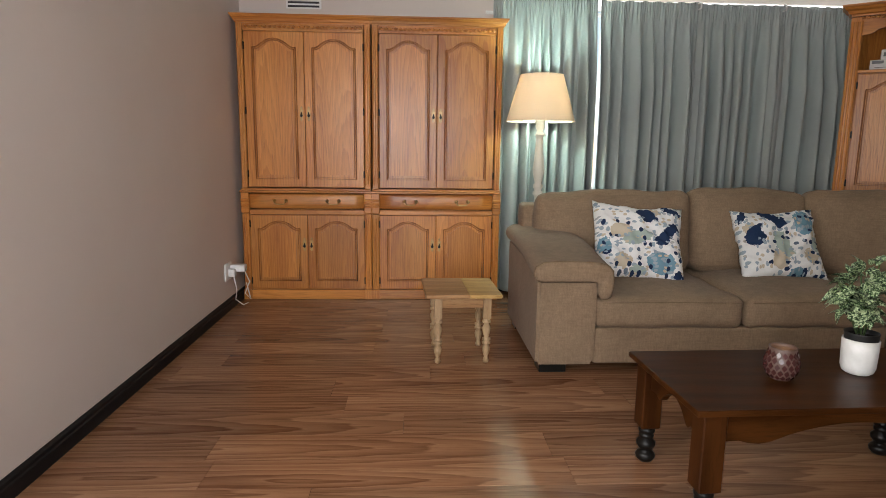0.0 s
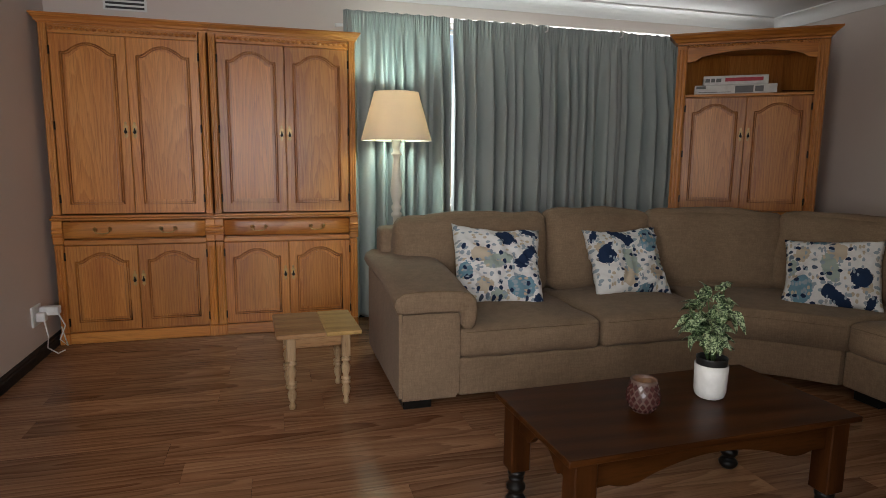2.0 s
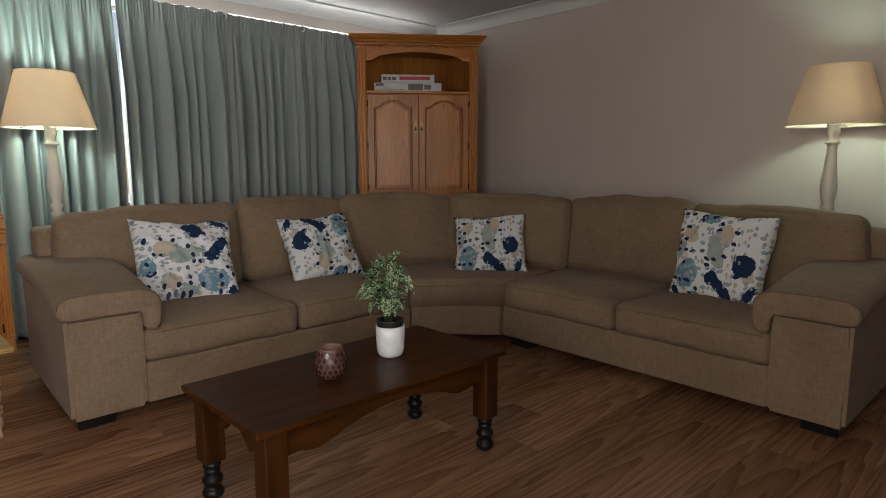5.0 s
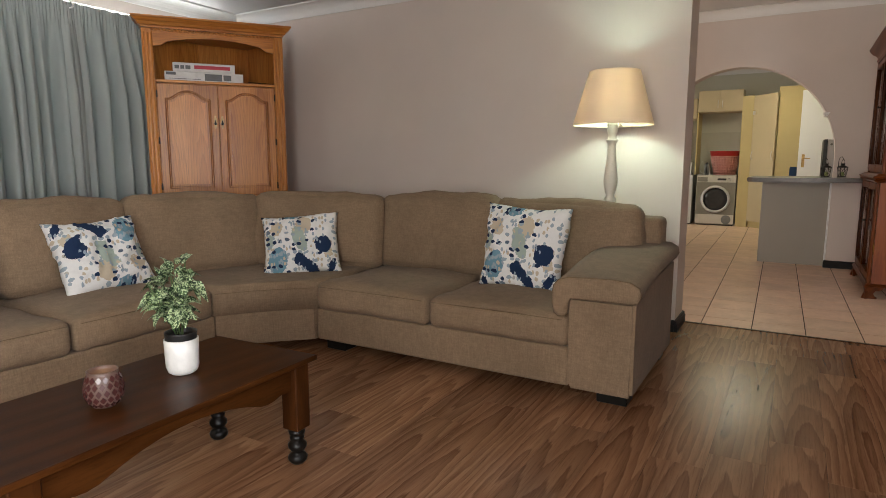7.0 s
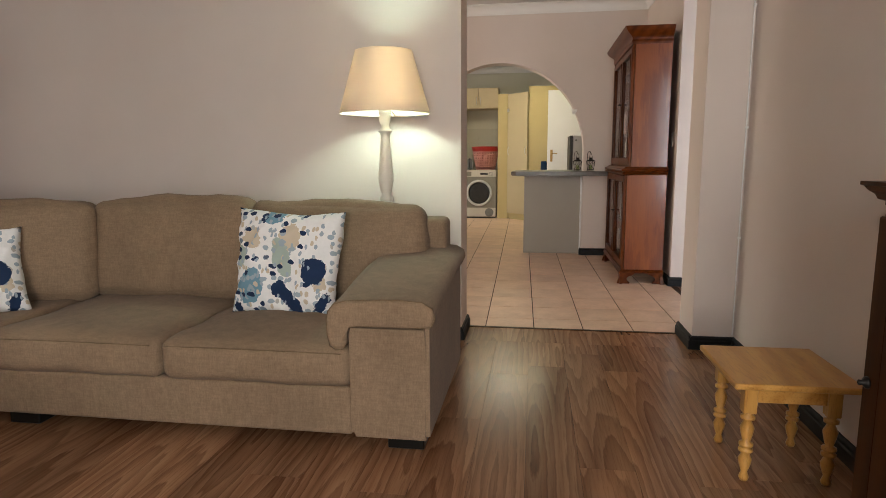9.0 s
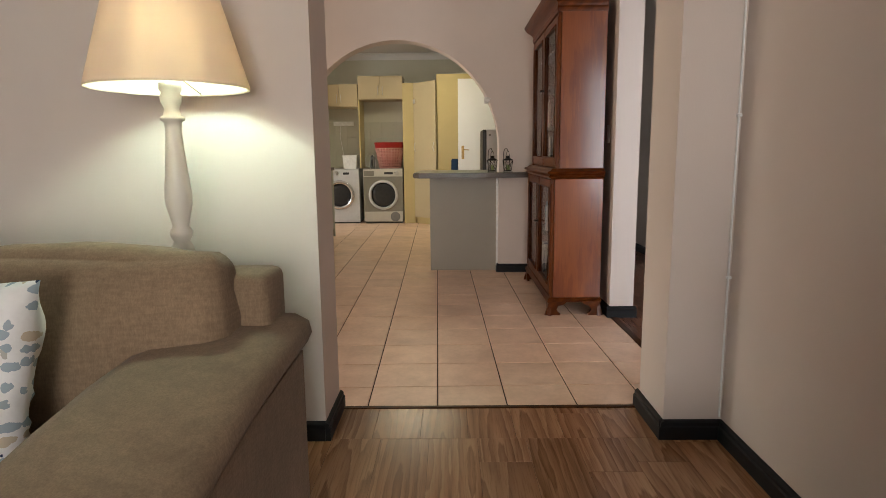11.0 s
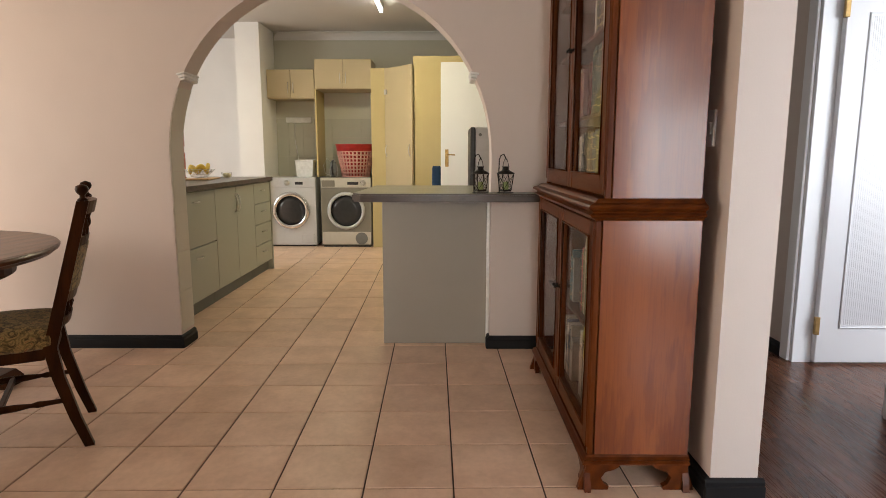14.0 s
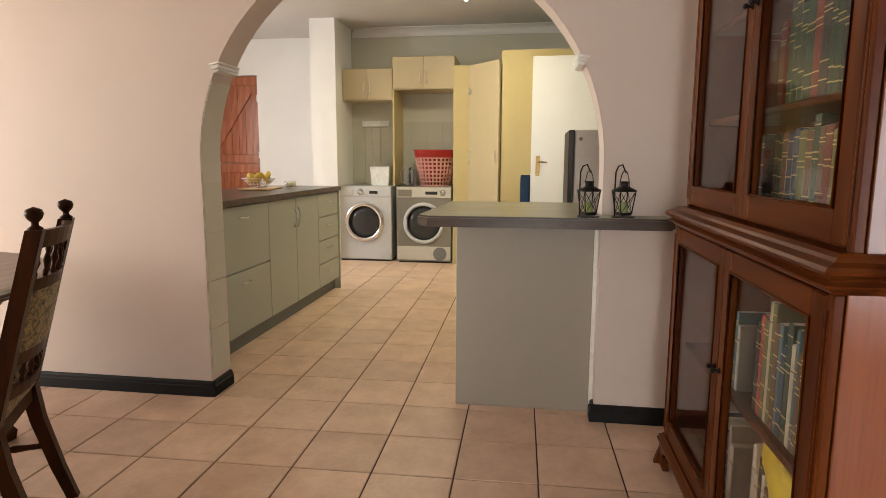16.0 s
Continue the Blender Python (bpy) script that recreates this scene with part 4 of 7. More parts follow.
def sofa_wing(m, cushions, seats):
    """One straight wing with its arm, in wing axes: u along from the arm's outer side, v from the front to the back."""
    def add(name, bm, label="", smooth=True, mat=M_SOFA):
        return part(name, to_sofa(moved(bm, m)), mat, sofa, label, smooth)
    # arm: a slightly tapering block with its padded top
    arm = bmesh.new()
    for u0, u1 in ((0.0, 0.30),):
        add_prism(arm, [(0.0, 0.055), (0.012, 0.30), (0.0, 0.497), (0.12, 0.512), (0.4, 0.540), (0.95, 0.565), (0.95, 0.055)], u0, u1, "x")
    bmesh.ops.bevel(arm, geom=arm.edges[:], offset=0.016, segments=4, affect="EDGES")
    a = add("arm", arm, "", False)
    cu = sum(p[0] for p in PAD) / len(PAD)
    cz = 0.53
    secs = []
    for v, dz, k in ((-0.028, 0.0, 0.80), (-0.026, 0.0, 0.93), (-0.018, 0.0, 0.99), (0.0, 0.002, 1.0), (0.10, 0.012, 1.0), (0.25, 0.036, 1.0), (0.45, 0.058, 1.0), (0.70, 0.068, 1.0), (0.90, 0.070, 1.0), (0.955, 0.068, 0.98), (0.972, 0.062, 0.9), (0.978, 0.058, 0.75)):
        secs.append([(cu + (u - cu) * (1 - (1 - k) * 0.35), v, cz + (z - cz) * k + dz) for u, z in PAD])
    pad = part("arm_pad", to_sofa(moved(sweep_sections(secs), m)), M_SOFA, a, "", True)
    ring = [(cu + (u - cu) * 1.004, -0.019, cz + (z - cz) * 1.0) for u, z in PAD]
    part("piping", to_sofa(moved(tube(ring, 0.0022, 6, True), m)), M_SEAM, pad, "", True)
    end = seats[-1]
    add("base", box(0.30, end, 0.022, 0.93, 0.055, 0.245, 0.014, 3), "", False)
    add("back_frame", box(0.055, end, 0.80, 0.99, 0.055, 0.80, 0.03, 3))
    for u0, u1 in zip(seats, seats[1:]):
        c = add("seat_cushion", moved(soft_box(u1 - u0 - 0.004, 0.80, 0.165, 0.042, (0.004, 0.014, 0.030), 14, 0.011, u0 * 7), pose((u0 + u1) / 2, 0.405, 0.322)))
        edge = [(u0 + 0.03 + (u1 - u0 - 0.06) * i / 12, 0.006 - 0.012 * math.sin(math.pi * i / 12), 0.378 + 0.006 * math.sin(math.pi * i / 12)) for i in range(13)]
        part("piping", to_sofa(moved(tube(edge, 0.0022, 6), m)), M_SEAM, c, "", True)
    for i, (u0, u1, hgt) in enumerate(cushions):
        add("back_cushion", moved(soft_box(u1 - u0 - 0.004, 0.19, hgt, 0.06, (0.006, 0.034, 0.024), 16, 0.014, 3.0 + i * 5 + u0), pose((u0 + u1) / 2, 0.755, 0.40 + hgt / 2, -9, (i % 2) * 1.6 - 0.8)))
    for u in (0.10, end - 0.12):
        add("foot", box(u - 0.07, u + 0.07, 0.05, 0.17, 0.0, 0.056, 0.004), "black block foot", False, M_FOOT)
        add("foot", box(u - 0.07, u + 0.07, 0.80, 0.92, 0.0, 0.056, 0.004), "black block foot", False, M_FOOT)


sofa_wing(HOME, [(0.12, 1.07, 0.475), (1.07, 1.80, 0.49)], [0.30, 1.07, 1.84])
sofa_wing(SWAP, [(0.14, 1.01, 0.475), (1.01, 1.86, 0.49)], [0.30, 1.07, 1.85])

# the curved corner of the sofa
front = [(2.380, 2.895), (2.442, 2.857), (2.532, 2.795), (2.630, 2.714), (2.719, 2.622), (2.795, 2.540)]
behind = [(3.790, 2.540), (3.790, 2.835), (3.450, 3.535), (2.692, 3.861), (2.380, 3.860)]
bm = prism(front + behind, 0.055, 0.245, "z")
part("corner_base", to_sofa(bm), M_SOFA, sofa)
bm = bmesh.new()
vs = add_prism(bm, [(x - 0.012, y - 0.016) for x, y in front] + [(3.530, 2.545), (3.430, 2.985), (3.180, 3.335), (2.398, 3.651)], 0.245, 0.415, "z")
es = [e for e in bm.edges if abs(e.verts[0].co.z - e.verts[1].co.z) < 1e-4 and e.verts[0].co.z > 0.4]
bmesh.ops.bevel(bm, geom=es, offset=0.045, segments=5, profile=0.6, affect="EDGES")
corner_seat = part("seat_cushion", to_sofa(bm), M_SOFA, sofa, "", True)
part("piping", to_sofa(tube([(x - 0.014, y - 0.018, 0.372) for x, y in front], 0.0022, 6)), M_SEAM, corner_seat, "", True)
bm = prism([(2.380, 3.690), (2.910, 3.565), (3.230, 3.365), (3.450, 3.035), (3.610, 2.540)] + [(3.790, 2.540), (3.790, 2.835), (3.450, 3.535), (2.692, 3.861), (2.380, 3.860)], 0.24, 0.80, "z")
part("back_frame", to_sofa(bm), M_SOFA, sofa)
for cx, cy, yaw, w, sd in ((2.725, 3.47, -19, 0.87, 11.0), (3.285, 2.915, -66, 0.90, 17.0)):
    part("back_cushion", to_sofa(moved(soft_box(w, 0.19, 0.485, 0.06, (0.006, 0.045, 0.024), 16, 0.014, sd), pose(cx, cy, 0, 0, 0, yaw) @ pose(0, 0, 0.645, -9, 0.8))), M_SOFA, sofa, "", True)


# ---- scatter cushions ----
def pillow(name, m, width, height, thick, label):
    p = thing(name, m, label, "cushion", "scatter cushions on the sofa")
    n, bm = 30, bmesh.new()
    grids = []
    for side in (1, -1):
        g = []
        for i in range(n + 1):
            row = []
            for j in range(n + 1):
                a, b = 2 * i / n - 1, 2 * j / n - 1
                full = ((1 - a ** 4) * (1 - b ** 4)) ** 0.55
                x = a * width / 2 * (1 - 0.085 * (1 - b * b))
                z = b * height / 2 * (1 - 0.085 * (1 - a * a))
                y = side * (thick / 2 * full + 0.003)
                q = Vector((x, y, z)) * 7 + Vector((width * 31, thick * 57, 0))
                w = noise.noise_vector(q)
                crease = 1 - abs(noise.noise(Vector((x * 5 + width * 40, y * 3, z * 13 + x * 6))))
                crease2 = 1 - abs(noise.noise(Vector((x * 15 + 9, y * 3, z * 7 - x * 5 + width * 23))))
                y += side * full ** 0.5 * (0.030 * crease ** 5 + 0.022 * crease2 ** 5 - 0.020)
                row.append(bm.verts.new((x + 0.010 * w.x, y + 0.014 * w.y * full, z + 0.010 * w.z)))
            g.append(row)
        grids.append(g)
    for g, s in zip(grids, (1, -1)):
        for i in range(n):
            for j in range(n):
                f = (g[i][j], g[i + 1][j], g[i + 1][j + 1], g[i][j + 1])
                bm.faces.new(f if s > 0 else f[::-1])
    bmesh.ops.remove_doubles(bm, verts=bm.verts[:], dist=0.0075)
    part("cover", bm, M_PRINT, p, "", True)
    return p


PL = "white cotton cushion printed with navy blots"
pillow("scatter_cushion", pose(1.192, 3.342, 0.612, -31, 4.6, -4.8), 0.53, 0.478, 0.17, PL + ", leaning on the sofa back")
pillow("scatter_cushion", pose(2.038, 3.378, 0.597, -31, -2.6, -5.3) @ pose(0, 0, 0, 0, -90), 0.442, 0.486, 0.16, PL + ", tilted")
pillow("scatter_cushion", pose(3.030, 2.845, 0.576, -24, -4.6, -53.4) @ pose(0, 0, 0, 0, 90), 0.415, 0.50, 0.16, PL + ", in the sofa corner")
pillow("scatter_cushion", pose(3.240, 1.390, 0.634, -11, 2.4, -91) @ pose(0, 0, 0, 0, 90), 0.476, 0.50, 0.17, PL + ", beside the padded arm")


# ---- coffee table ----
def coffee_table(m):
    t = thing("coffee_table", m, "dark stained wooden coffee table with turned black feet", "table")
    L, W, H = 1.055, 0.52, 0.402
    part("tabletop", box(-L / 2, L / 2, -W / 2, W / 2, H - 0.02, H, 0.004, 2), M_DARK, t)
    lx, ly = L / 2 - 0.066, W / 2 - 0.052
    for sx in (-1, 1):
        for sy in (-1, 1):
            leg = part("leg", box(sx * lx - 0.036, sx * lx + 0.036, sy * ly - 0.036, sy * ly + 0.036, 0.135, H - 0.02, 0.004), M_DARK_V, t)
            prof = [(0.0, 0.0), (0.024, 0.0), (0.034, 0.012), (0.036, 0.024), (0.028, 0.036), (0.018, 0.042), (0.026, 0.050), (0.034, 0.062), (0.034, 0.074), (0.022, 0.088), (0.027, 0.096), (0.027, 0.104), (0.022, 0.108), (0.030, 0.116), (0.030, 0.126), (0.026, 0.130), (0.030, 0.137), (0.0, 0.137)]
            part("foot", lathe(prof, 20, pose(sx * lx, sy * ly, 0)), M_FOOT, leg, "turned black foot", True)
    def apron(half):
        n = 24
        pts = [(-half, H - 0.02), (-half, H - 0.115)]
        for i in range(n + 1):
            s = i / n
            x = -half + 0.05 + (2 * half - 0.10) * s
            arch = 0.048 * math.sin(math.pi * max(0, min(1, (s - 0.16) / 0.68))) ** 0.8 if 0.16 < s < 0.84 else -0.012 * math.sin(math.pi * min(1, (0.16 - abs(s - (0 if s < 0.5 else 1))) / 0.16 if abs(s - round(s)) < 0.16 else 0))
            pts.append((x, H - 0.112 + arch))
        pts += [(half, H - 0.115), (half, H - 0.02)]
        return pts
    for sy in (-1, 1):
        part("apron", prism(apron(lx - 0.036), sy * ly - 0.012, sy * ly + 0.012, "y"), M_DARK, t)
    for sx in (-1, 1):
        part("apron", prism(apron(ly - 0.036), sx * lx - 0.012, sx * lx + 0.012, "x"), M_DARK, t)
    return t


TABLE = pose(1.245, 1.838, 0, 0, 0, 1.8)
coffee_table(TABLE)


# ---- stools ----
def stool(m, top_mat, leg_mat, label, size, two_tone=None, H=0.388):
    s = thing("stool", m, label, "stool", "small wooden stools")
    a, b = size[0] / 2, size[1] / 2
    if two_tone:
        part("seat", box(-a, 0.03, -b, b, H - 0.022, H, 0.006, 2), top_mat, s)
        part("seat", box(0.03, a, -b, b, H - 0.022, H, 0.006, 2), two_tone, s, "paler board of the seat")
    else:
        part("seat", box(-a, a, -b, b, H - 0.022, H, 0.007, 3), top_mat, s)
    lx, ly = a - 0.07, b - 0.07
    prof = [(0.0, 0.0), (0.013, 0.0), (0.017, 0.012), (0.010, 0.032), (0.018, 0.055), (0.022, 0.078), (0.012, 0.100), (0.023, 0.105), (0.023, 0.114), (0.012, 0.119), (0.023, 0.125), (0.023, 0.134), (0.012, 0.140), (0.019, 0.165), (0.023, 0.190), (0.012, 0.216), (0.023, 0.221), (0.023, 0.231), (0.013, 0.236), (0.022, 0.246), (0.0, 0.246)]
    for sx in (-1, 1):
        for sy in (-1, 1):
            g = part("leg", lathe(prof, 16, pose(sx * lx, sy * ly, 0)), leg_mat, s, "", True)
            part("leg_block", box(sx * lx - 0.021, sx * lx + 0.021, sy * ly - 0.021, sy * ly + 0.021, 0.243, H - 0.022, 0.003), leg_mat, g)
    for sy in (-1, 1):
        part("rail", box(-lx + 0.02, lx - 0.02, sy * ly - 0.009, sy * ly + 0.009, H - 0.085, H - 0.022, 0.002), top_mat, s)
    for sx in (-1, 1):
        part("rail", box(sx * lx - 0.009, sx * lx + 0.009, -ly + 0.02, ly - 0.02, H - 0.085, H - 0.022, 0.002), top_mat, s)
    return s


M_WORN = wood("worn_tan_wood", (0.25, 0.125, 0.050), (0.35, 0.190, 0.085), (0.44, 0.265, 0.130), (0.7, 6.0, 6.0), 0.42, 0.8, 0.05, 0.55)
M_WORN_PALE = wood("worn_straw_wood", (0.33, 0.19, 0.060), (0.44, 0.27, 0.095), (0.52, 0.35, 0.14), (0.7, 6.0, 6.0), 0.42, 0.8, 0.05, 0.5)
stool(pose(0.168, 3.207, 0, 0, 0, 2.5), M_WORN, M_PINE_V, "small two-tone wooden stool with turned pale legs", (0.40, 0.42), M_WORN_PALE)
stool(pose(2.925, -0.535, 0, 0, 0, 0.5), M_HONEY, M_HONEY_V, "small honey-coloured pine stool with turned legs", (0.42, 0.40), None, 0.365)


# ---- standing lamps ----
def standing_lamp(x, y):
    l = thing("floor_lamp", pose(x, y, 0), "lit standing lamp with a white turned stem and cream shade", "lamp", "standing lamps behind the sofa")
    prof = [(0.0, 0.0), (0.14, 0.0), (0.145, 0.02), (0.12, 0.035), (0.05, 0.05), (0.03, 0.08), (0.026, 0.3), (0.034, 0.5), (0.028, 0.70), (0.022, 0.80), (0.036, 0.815), (0.036, 0.83), (0.024, 0.845), (0.034, 0.865), (0.036, 0.88), (0.024, 0.895), (0.03, 0.92), (0.041, 0.97), (0.042, 1.0), (0.034, 1.07), (0.027, 1.15), (0.024, 1.20), (0.026, 1.225), (0.037, 1.232), (0.037, 1.240), (0.026, 1.246), (0.022, 1.268), (0.030, 1.285), (0.033, 1.30), (0.028, 1.315), (0.034, 1.325), (0.034, 1.345), (0.018, 1.35), (0.016, 1.37), (0.0, 1.37)]
    part("stem", lathe(prof, 28), M_CREAM, l, "", True)
    n, bm = 48, bmesh.new()
    rings = []
    for r, z in ((0.236, 1.326), (0.238, 1.326), (0.239, 1.333), (0.152, 1.640), (0.151, 1.647), (0.149, 1.647), (0.148, 1.640), (0.2355, 1.333)):
        rings.append([bm.verts.new((r * math.cos(2 * math.pi * i / n), r * math.sin(2 * math.pi * i / n), z)) for i in range(n)])
    for a, b in zip(rings, rings[1:] + rings[:1]):
        for i in range(n):
            bm.faces.new((a[i], a[(i + 1) % n], b[(i + 1) % n], b[i]))
    sh = part("shade", bm, M_SHADE, l, "cream fabric lampshade", True)
    bm = bmesh.new()
    for k in range(3):
        a = 2 * math.pi * k / 3
        add_tube(bm, [(0, 0, 1.385), (0.235 * math.cos(a), 0.235 * math.sin(a), 1.333)], 0.002, 6)
    part("spider", bm, M_BRASS, sh, "wire shade carrier", True)
    part("bulb", lathe([(0.012, 1.37), (0.014, 1.40), (0.03, 1.43), (0.034, 1.455), (0.024, 1.485), (0, 1.495)], 16), M_BULB, l, "glowing light bulb", True).visible_shadow = False


M_BULB = glowing("lit_bulb", (0.95, 1.0, 0.92), 12)
standing_lamp(*LAMP_A)
standing_lamp(*LAMP_B)

# ---- plant, candle glass ----
TZ = 0.402
pot = thing("potted_plant", pose(1.411, 1.858, TZ) @ Matrix.Diagonal((0.93, 0.93, 1.20, 1)), "small variegated plant in a white ceramic pot", "plant")
part("pot", lathe([(0.0, 0.0), (0.040, 0.0), (0.050, 0.006), (0.056, 0.02), (0.058, 0.06), (0.059, 0.098), (0.056, 0.099), (0.054, 0.094), (0.052, 0.085), (0.0, 0.085)], 32), M_CERAMIC, pot, "white ceramic pot", True)
part("inner_pot", lathe([(0.050, 0.086), (0.0525, 0.092), (0.055, 0.114), (0.056, 0.118), (0.053, 0.118), (0.051, 0.104), (0.049, 0.088)], 32, None, True), M_BLACK, pot, "black plastic inner pot", True)
part("soil", lathe([(0.0, 0.098), (0.053, 0.098), (0.053, 0.105), (0.03, 0.108), (0.0, 0.109)], 20), M_SOIL, pot)


def leaf_mat():
    m, nt, b = shader("variegated_leaf")
    v = coords(nt, (1, 1, 1), True)
    n = noise_tex(nt, v, 120, 3, 0.6, 1.0)
    nt.links.new(ramp(nt, n, [(0.45, (0.012, 0.036, 0.012)), (0.49, (0.05, 0.12, 0.03)), (0.55, (0.50, 0.60, 0.36))]), b.inputs["Base Color"])
    set_in(b, Roughness=0.45)
    bump(nt, b, n, 0.3, 0.002)
    return m


M_LEAF, M_STEM = leaf_mat(), plain("green_stem", (0.06, 0.11, 0.03), 0.6)
rnd = random.Random(12)


def leaf_mesh(length, width, droop):
    bm = bmesh.new()
    n, rows_l = 7, []
    for i in range(n + 1):
        s = i / n
        w = width * math.sin(math.pi * min(1, s * 0.93 + 0.05)) ** 0.75 * (1.15 - 0.5 * s)
        z = -droop * length * s * s + 0.06 * length * math.sin(math.pi * s)
        rows_l.append([bm.verts.new((length * s, k * w / 2, z + (0.16 * w * (1 if k else 0)) + 0.05 * w * math.sin(9 * s + 3 * k))) for k in (-1, -0.5, 0, 0.5, 1)])
    for a, b in zip(rows_l, rows_l[1:]):
        for k in range(4):
            bm.faces.new((a[k], a[k + 1], b[k + 1], b[k]))
    return bm


for i in range(9):
    a, lean = rnd.uniform(0, 6.28), rnd.uniform(0.2, 0.75)
    hgt = rnd.uniform(0.10, 0.22)
    d = Vector((math.cos(a) * lean, math.sin(a) * lean, 1)).normalized()
    tip = Vector((0.012 * math.cos(a), 0.012 * math.sin(a), 0.10)) + d * hgt
    part("stem", tube([(0.012 * math.cos(a), 0.012 * math.sin(a), 0.10), tip * 0.5 + Vector((0, 0, 0.06)), tip], 0.0022, 6), M_STEM, pot, "", True)
    for k in range(12):
        s = rnd.uniform(0.35, 1.0)
        base = Vector((0, 0, 0.10)) + d * hgt * s + Vector((rnd.uniform(-1, 1), rnd.uniform(-1, 1), rnd.uniform(-0.5, 1))) * 0.014
        L = rnd.uniform(0.046, 0.076)
        m = Matrix.Translation(base) @ pose(0, 0, 0, rnd.uniform(-30, 30), rnd.uniform(-55, 25), rnd.uniform(0, 360))
        part("leaf", moved(leaf_mesh(L, L * rnd.uniform(0.6, 0.8), rnd.uniform(0.1, 0.6)), m), M_LEAF, pot, "", True)

M_AMETHYST = plain("purple_mosaic_glass", (0.060, 0.018, 0.017), 0.12)
M_GROUTDARK = plain("dark_mosaic_grout", (0.11, 0.065, 0.050), 0.5)
votive = thing("candle_holder", pose(1.116, 1.811, TZ) @ Matrix.Diagonal((0.95, 0.95, 1.14, 1)), "purple mosaic glass holder with a lit tealight", "candle holder")
part("bowl", lathe([(0.0, 0.0), (0.032, 0.0), (0.046, 0.014), (0.053, 0.040), (0.051, 0.062), (0.043, 0.084), (0.045, 0.094), (0.041, 0.094), (0.040, 0.084), (0.047, 0.060), (0.048, 0.04), (0.040, 0.016), (0.0, 0.010)], 32), M_GROUTDARK, votive, "", True)
for ring in range(5):
    for k in range(16):
        a = 2 * math.pi * (k + 0.5 * (ring % 2)) / 16
        r, z = ((0.0415, 0.012), (0.0505, 0.026), (0.0545, 0.043), (0.0515, 0.060), (0.0465, 0.076))[ring]
        tiltr = (40, 20, 0, -18, -25)[ring]
        bm = prism([(0, -0.0095), (0.0082, 0), (0, 0.0095), (-0.0082, 0)], -0.0022, 0.0012, "y")
        part("mosaic_piece", moved(bm, pose(0, 0, 0, 0, 0, math.degrees(a) + 90) @ pose(0, -r, z, tiltr)), M_AMETHYST, votive)
part("tealight", lathe([(0.0, 0.012), (0.034, 0.012), (0.036, 0.05), (0.034, 0.052), (0.0, 0.050)], 20), M_CERAMIC, votive, "white wax candle", True)
part("flame", lathe([(0.0, 0.052), (0.004, 0.058), (0.0045, 0.064), (0.002, 0.073), (0, 0.079)], 10), glowing("candle_flame", (1.0, 0.62, 0.25), 18), votive, "small yellow flame", True)

# ---- socket with plug, wall vent ----
sock = thing("wall_socket", pose(LX0, 4.16, 0.27), "white double wall socket with plug and adapter", "socket")
part("plate", box(0, 0.012, -0.07, 0.07, -0.06, 0.06, 0.004, 2), M_PLASTIC, sock)
part("plug", box(0.012, 0.06, -0.035, 0.02, -0.035, 0.02, 0.008, 2), M_PLASTIC, sock, "white plug")
part("adapter", box(0.02, 0.12, 0.0, 0.06, -0.005, 0.045, 0.006, 2), M_PLASTIC, sock, "white power adapter")
part("cable", tube([(0.05, -0.02, -0.03), (0.07, -0.03, -0.12), (0.05, 0.0, -0.20), (0.09, 0.04, -0.25), (0.12, 0.07, -0.24)], 0.004), M_PLASTIC, sock, "white cable", True)
part("cable", tube([(0.11, 0.03, 0.0), (0.14, 0.04, -0.08), (0.10, 0.06, -0.17), (0.13, 0.09, -0.22), (0.10, 0.10, -0.10)], 0.004), M_PLASTIC, sock, "white cable", True)

vent = thing("wall_vent", pose(-0.91, LY1, 2.185), "small slotted air vent high on the lounge wall", "vent")
part("grille", box(-0.13, 0.13, -0.006, 0.0, -0.045, 0.045, 0.002), M_CORNICE, vent)
# no openings are cut: black bars stand for the shade in the slots
for k in range(3):
    part("slot", box(-0.115, 0.115, -0.008, -0.004, -0.034 + 0.027 * k, -0.020 + 0.027 * k), M_BLACK, vent, "black bar drawn for the shade inside a slot")

# ---- dark cabinet by the south wall ----
tv = thing("dark_cabinet", pose(1.82, -0.66, 0), "dark wooden cabinet with a moulded top against the wall", "cabinet")
part("body", box(-0.48, 0.48, -0.155, 0.155, 0.06, 0.985, 0.004), M_DARK_V, tv)
part("plinth", box(-0.49, 0.49, -0.155, 0.165, 0.0, 0.07, 0.004), M_DARK, tv)
part("top", moved(crown_ring(-0.48, 0.48, -0.155, 0.975, 1.03, 0.04, 0.155), Matrix.Rotation(math.pi, 4, "Z")), M_DARK, tv)
for s in (-1, 1):
    d = part("door", box(s * 0.235 - 0.228, s * 0.235 + 0.228, 0.155, 0.175, 0.09, 0.95, 0.004), M_DARK_V, tv)
    part("raised_panel", box(s * 0.235 - 0.15, s * 0.235 + 0.15, 0.175, 0.183, 0.18, 0.86, 0.006), M_DARK_V, d)
    bm = lathe([(0.016, 0), (0.014, 0.006), (0.006, 0.012), (0.007, 0.02), (0, 0.024)], 12, pose(s * 0.44, 0.175, 0.55, -90))
    part("handle", bm, M_IRON, d, "dark iron pull", True)
cable = thing("wall_cable", pose(LX1 - 0.006, LY0 + 0.012, 0.09), "thin white cable running up the wall corner", "cable")
part("cord", tube([(0, 0, 0), (0.0, 0, 1.0), (0, 0, 2.24)], 0.004), M_PLASTIC, cable)
for z in (0.55, 1.15, 1.78):
    part("clip", box(-0.006, 0.008, -0.011, 0.006, z, z + 0.012, 0.002), M_PLASTIC, cable)

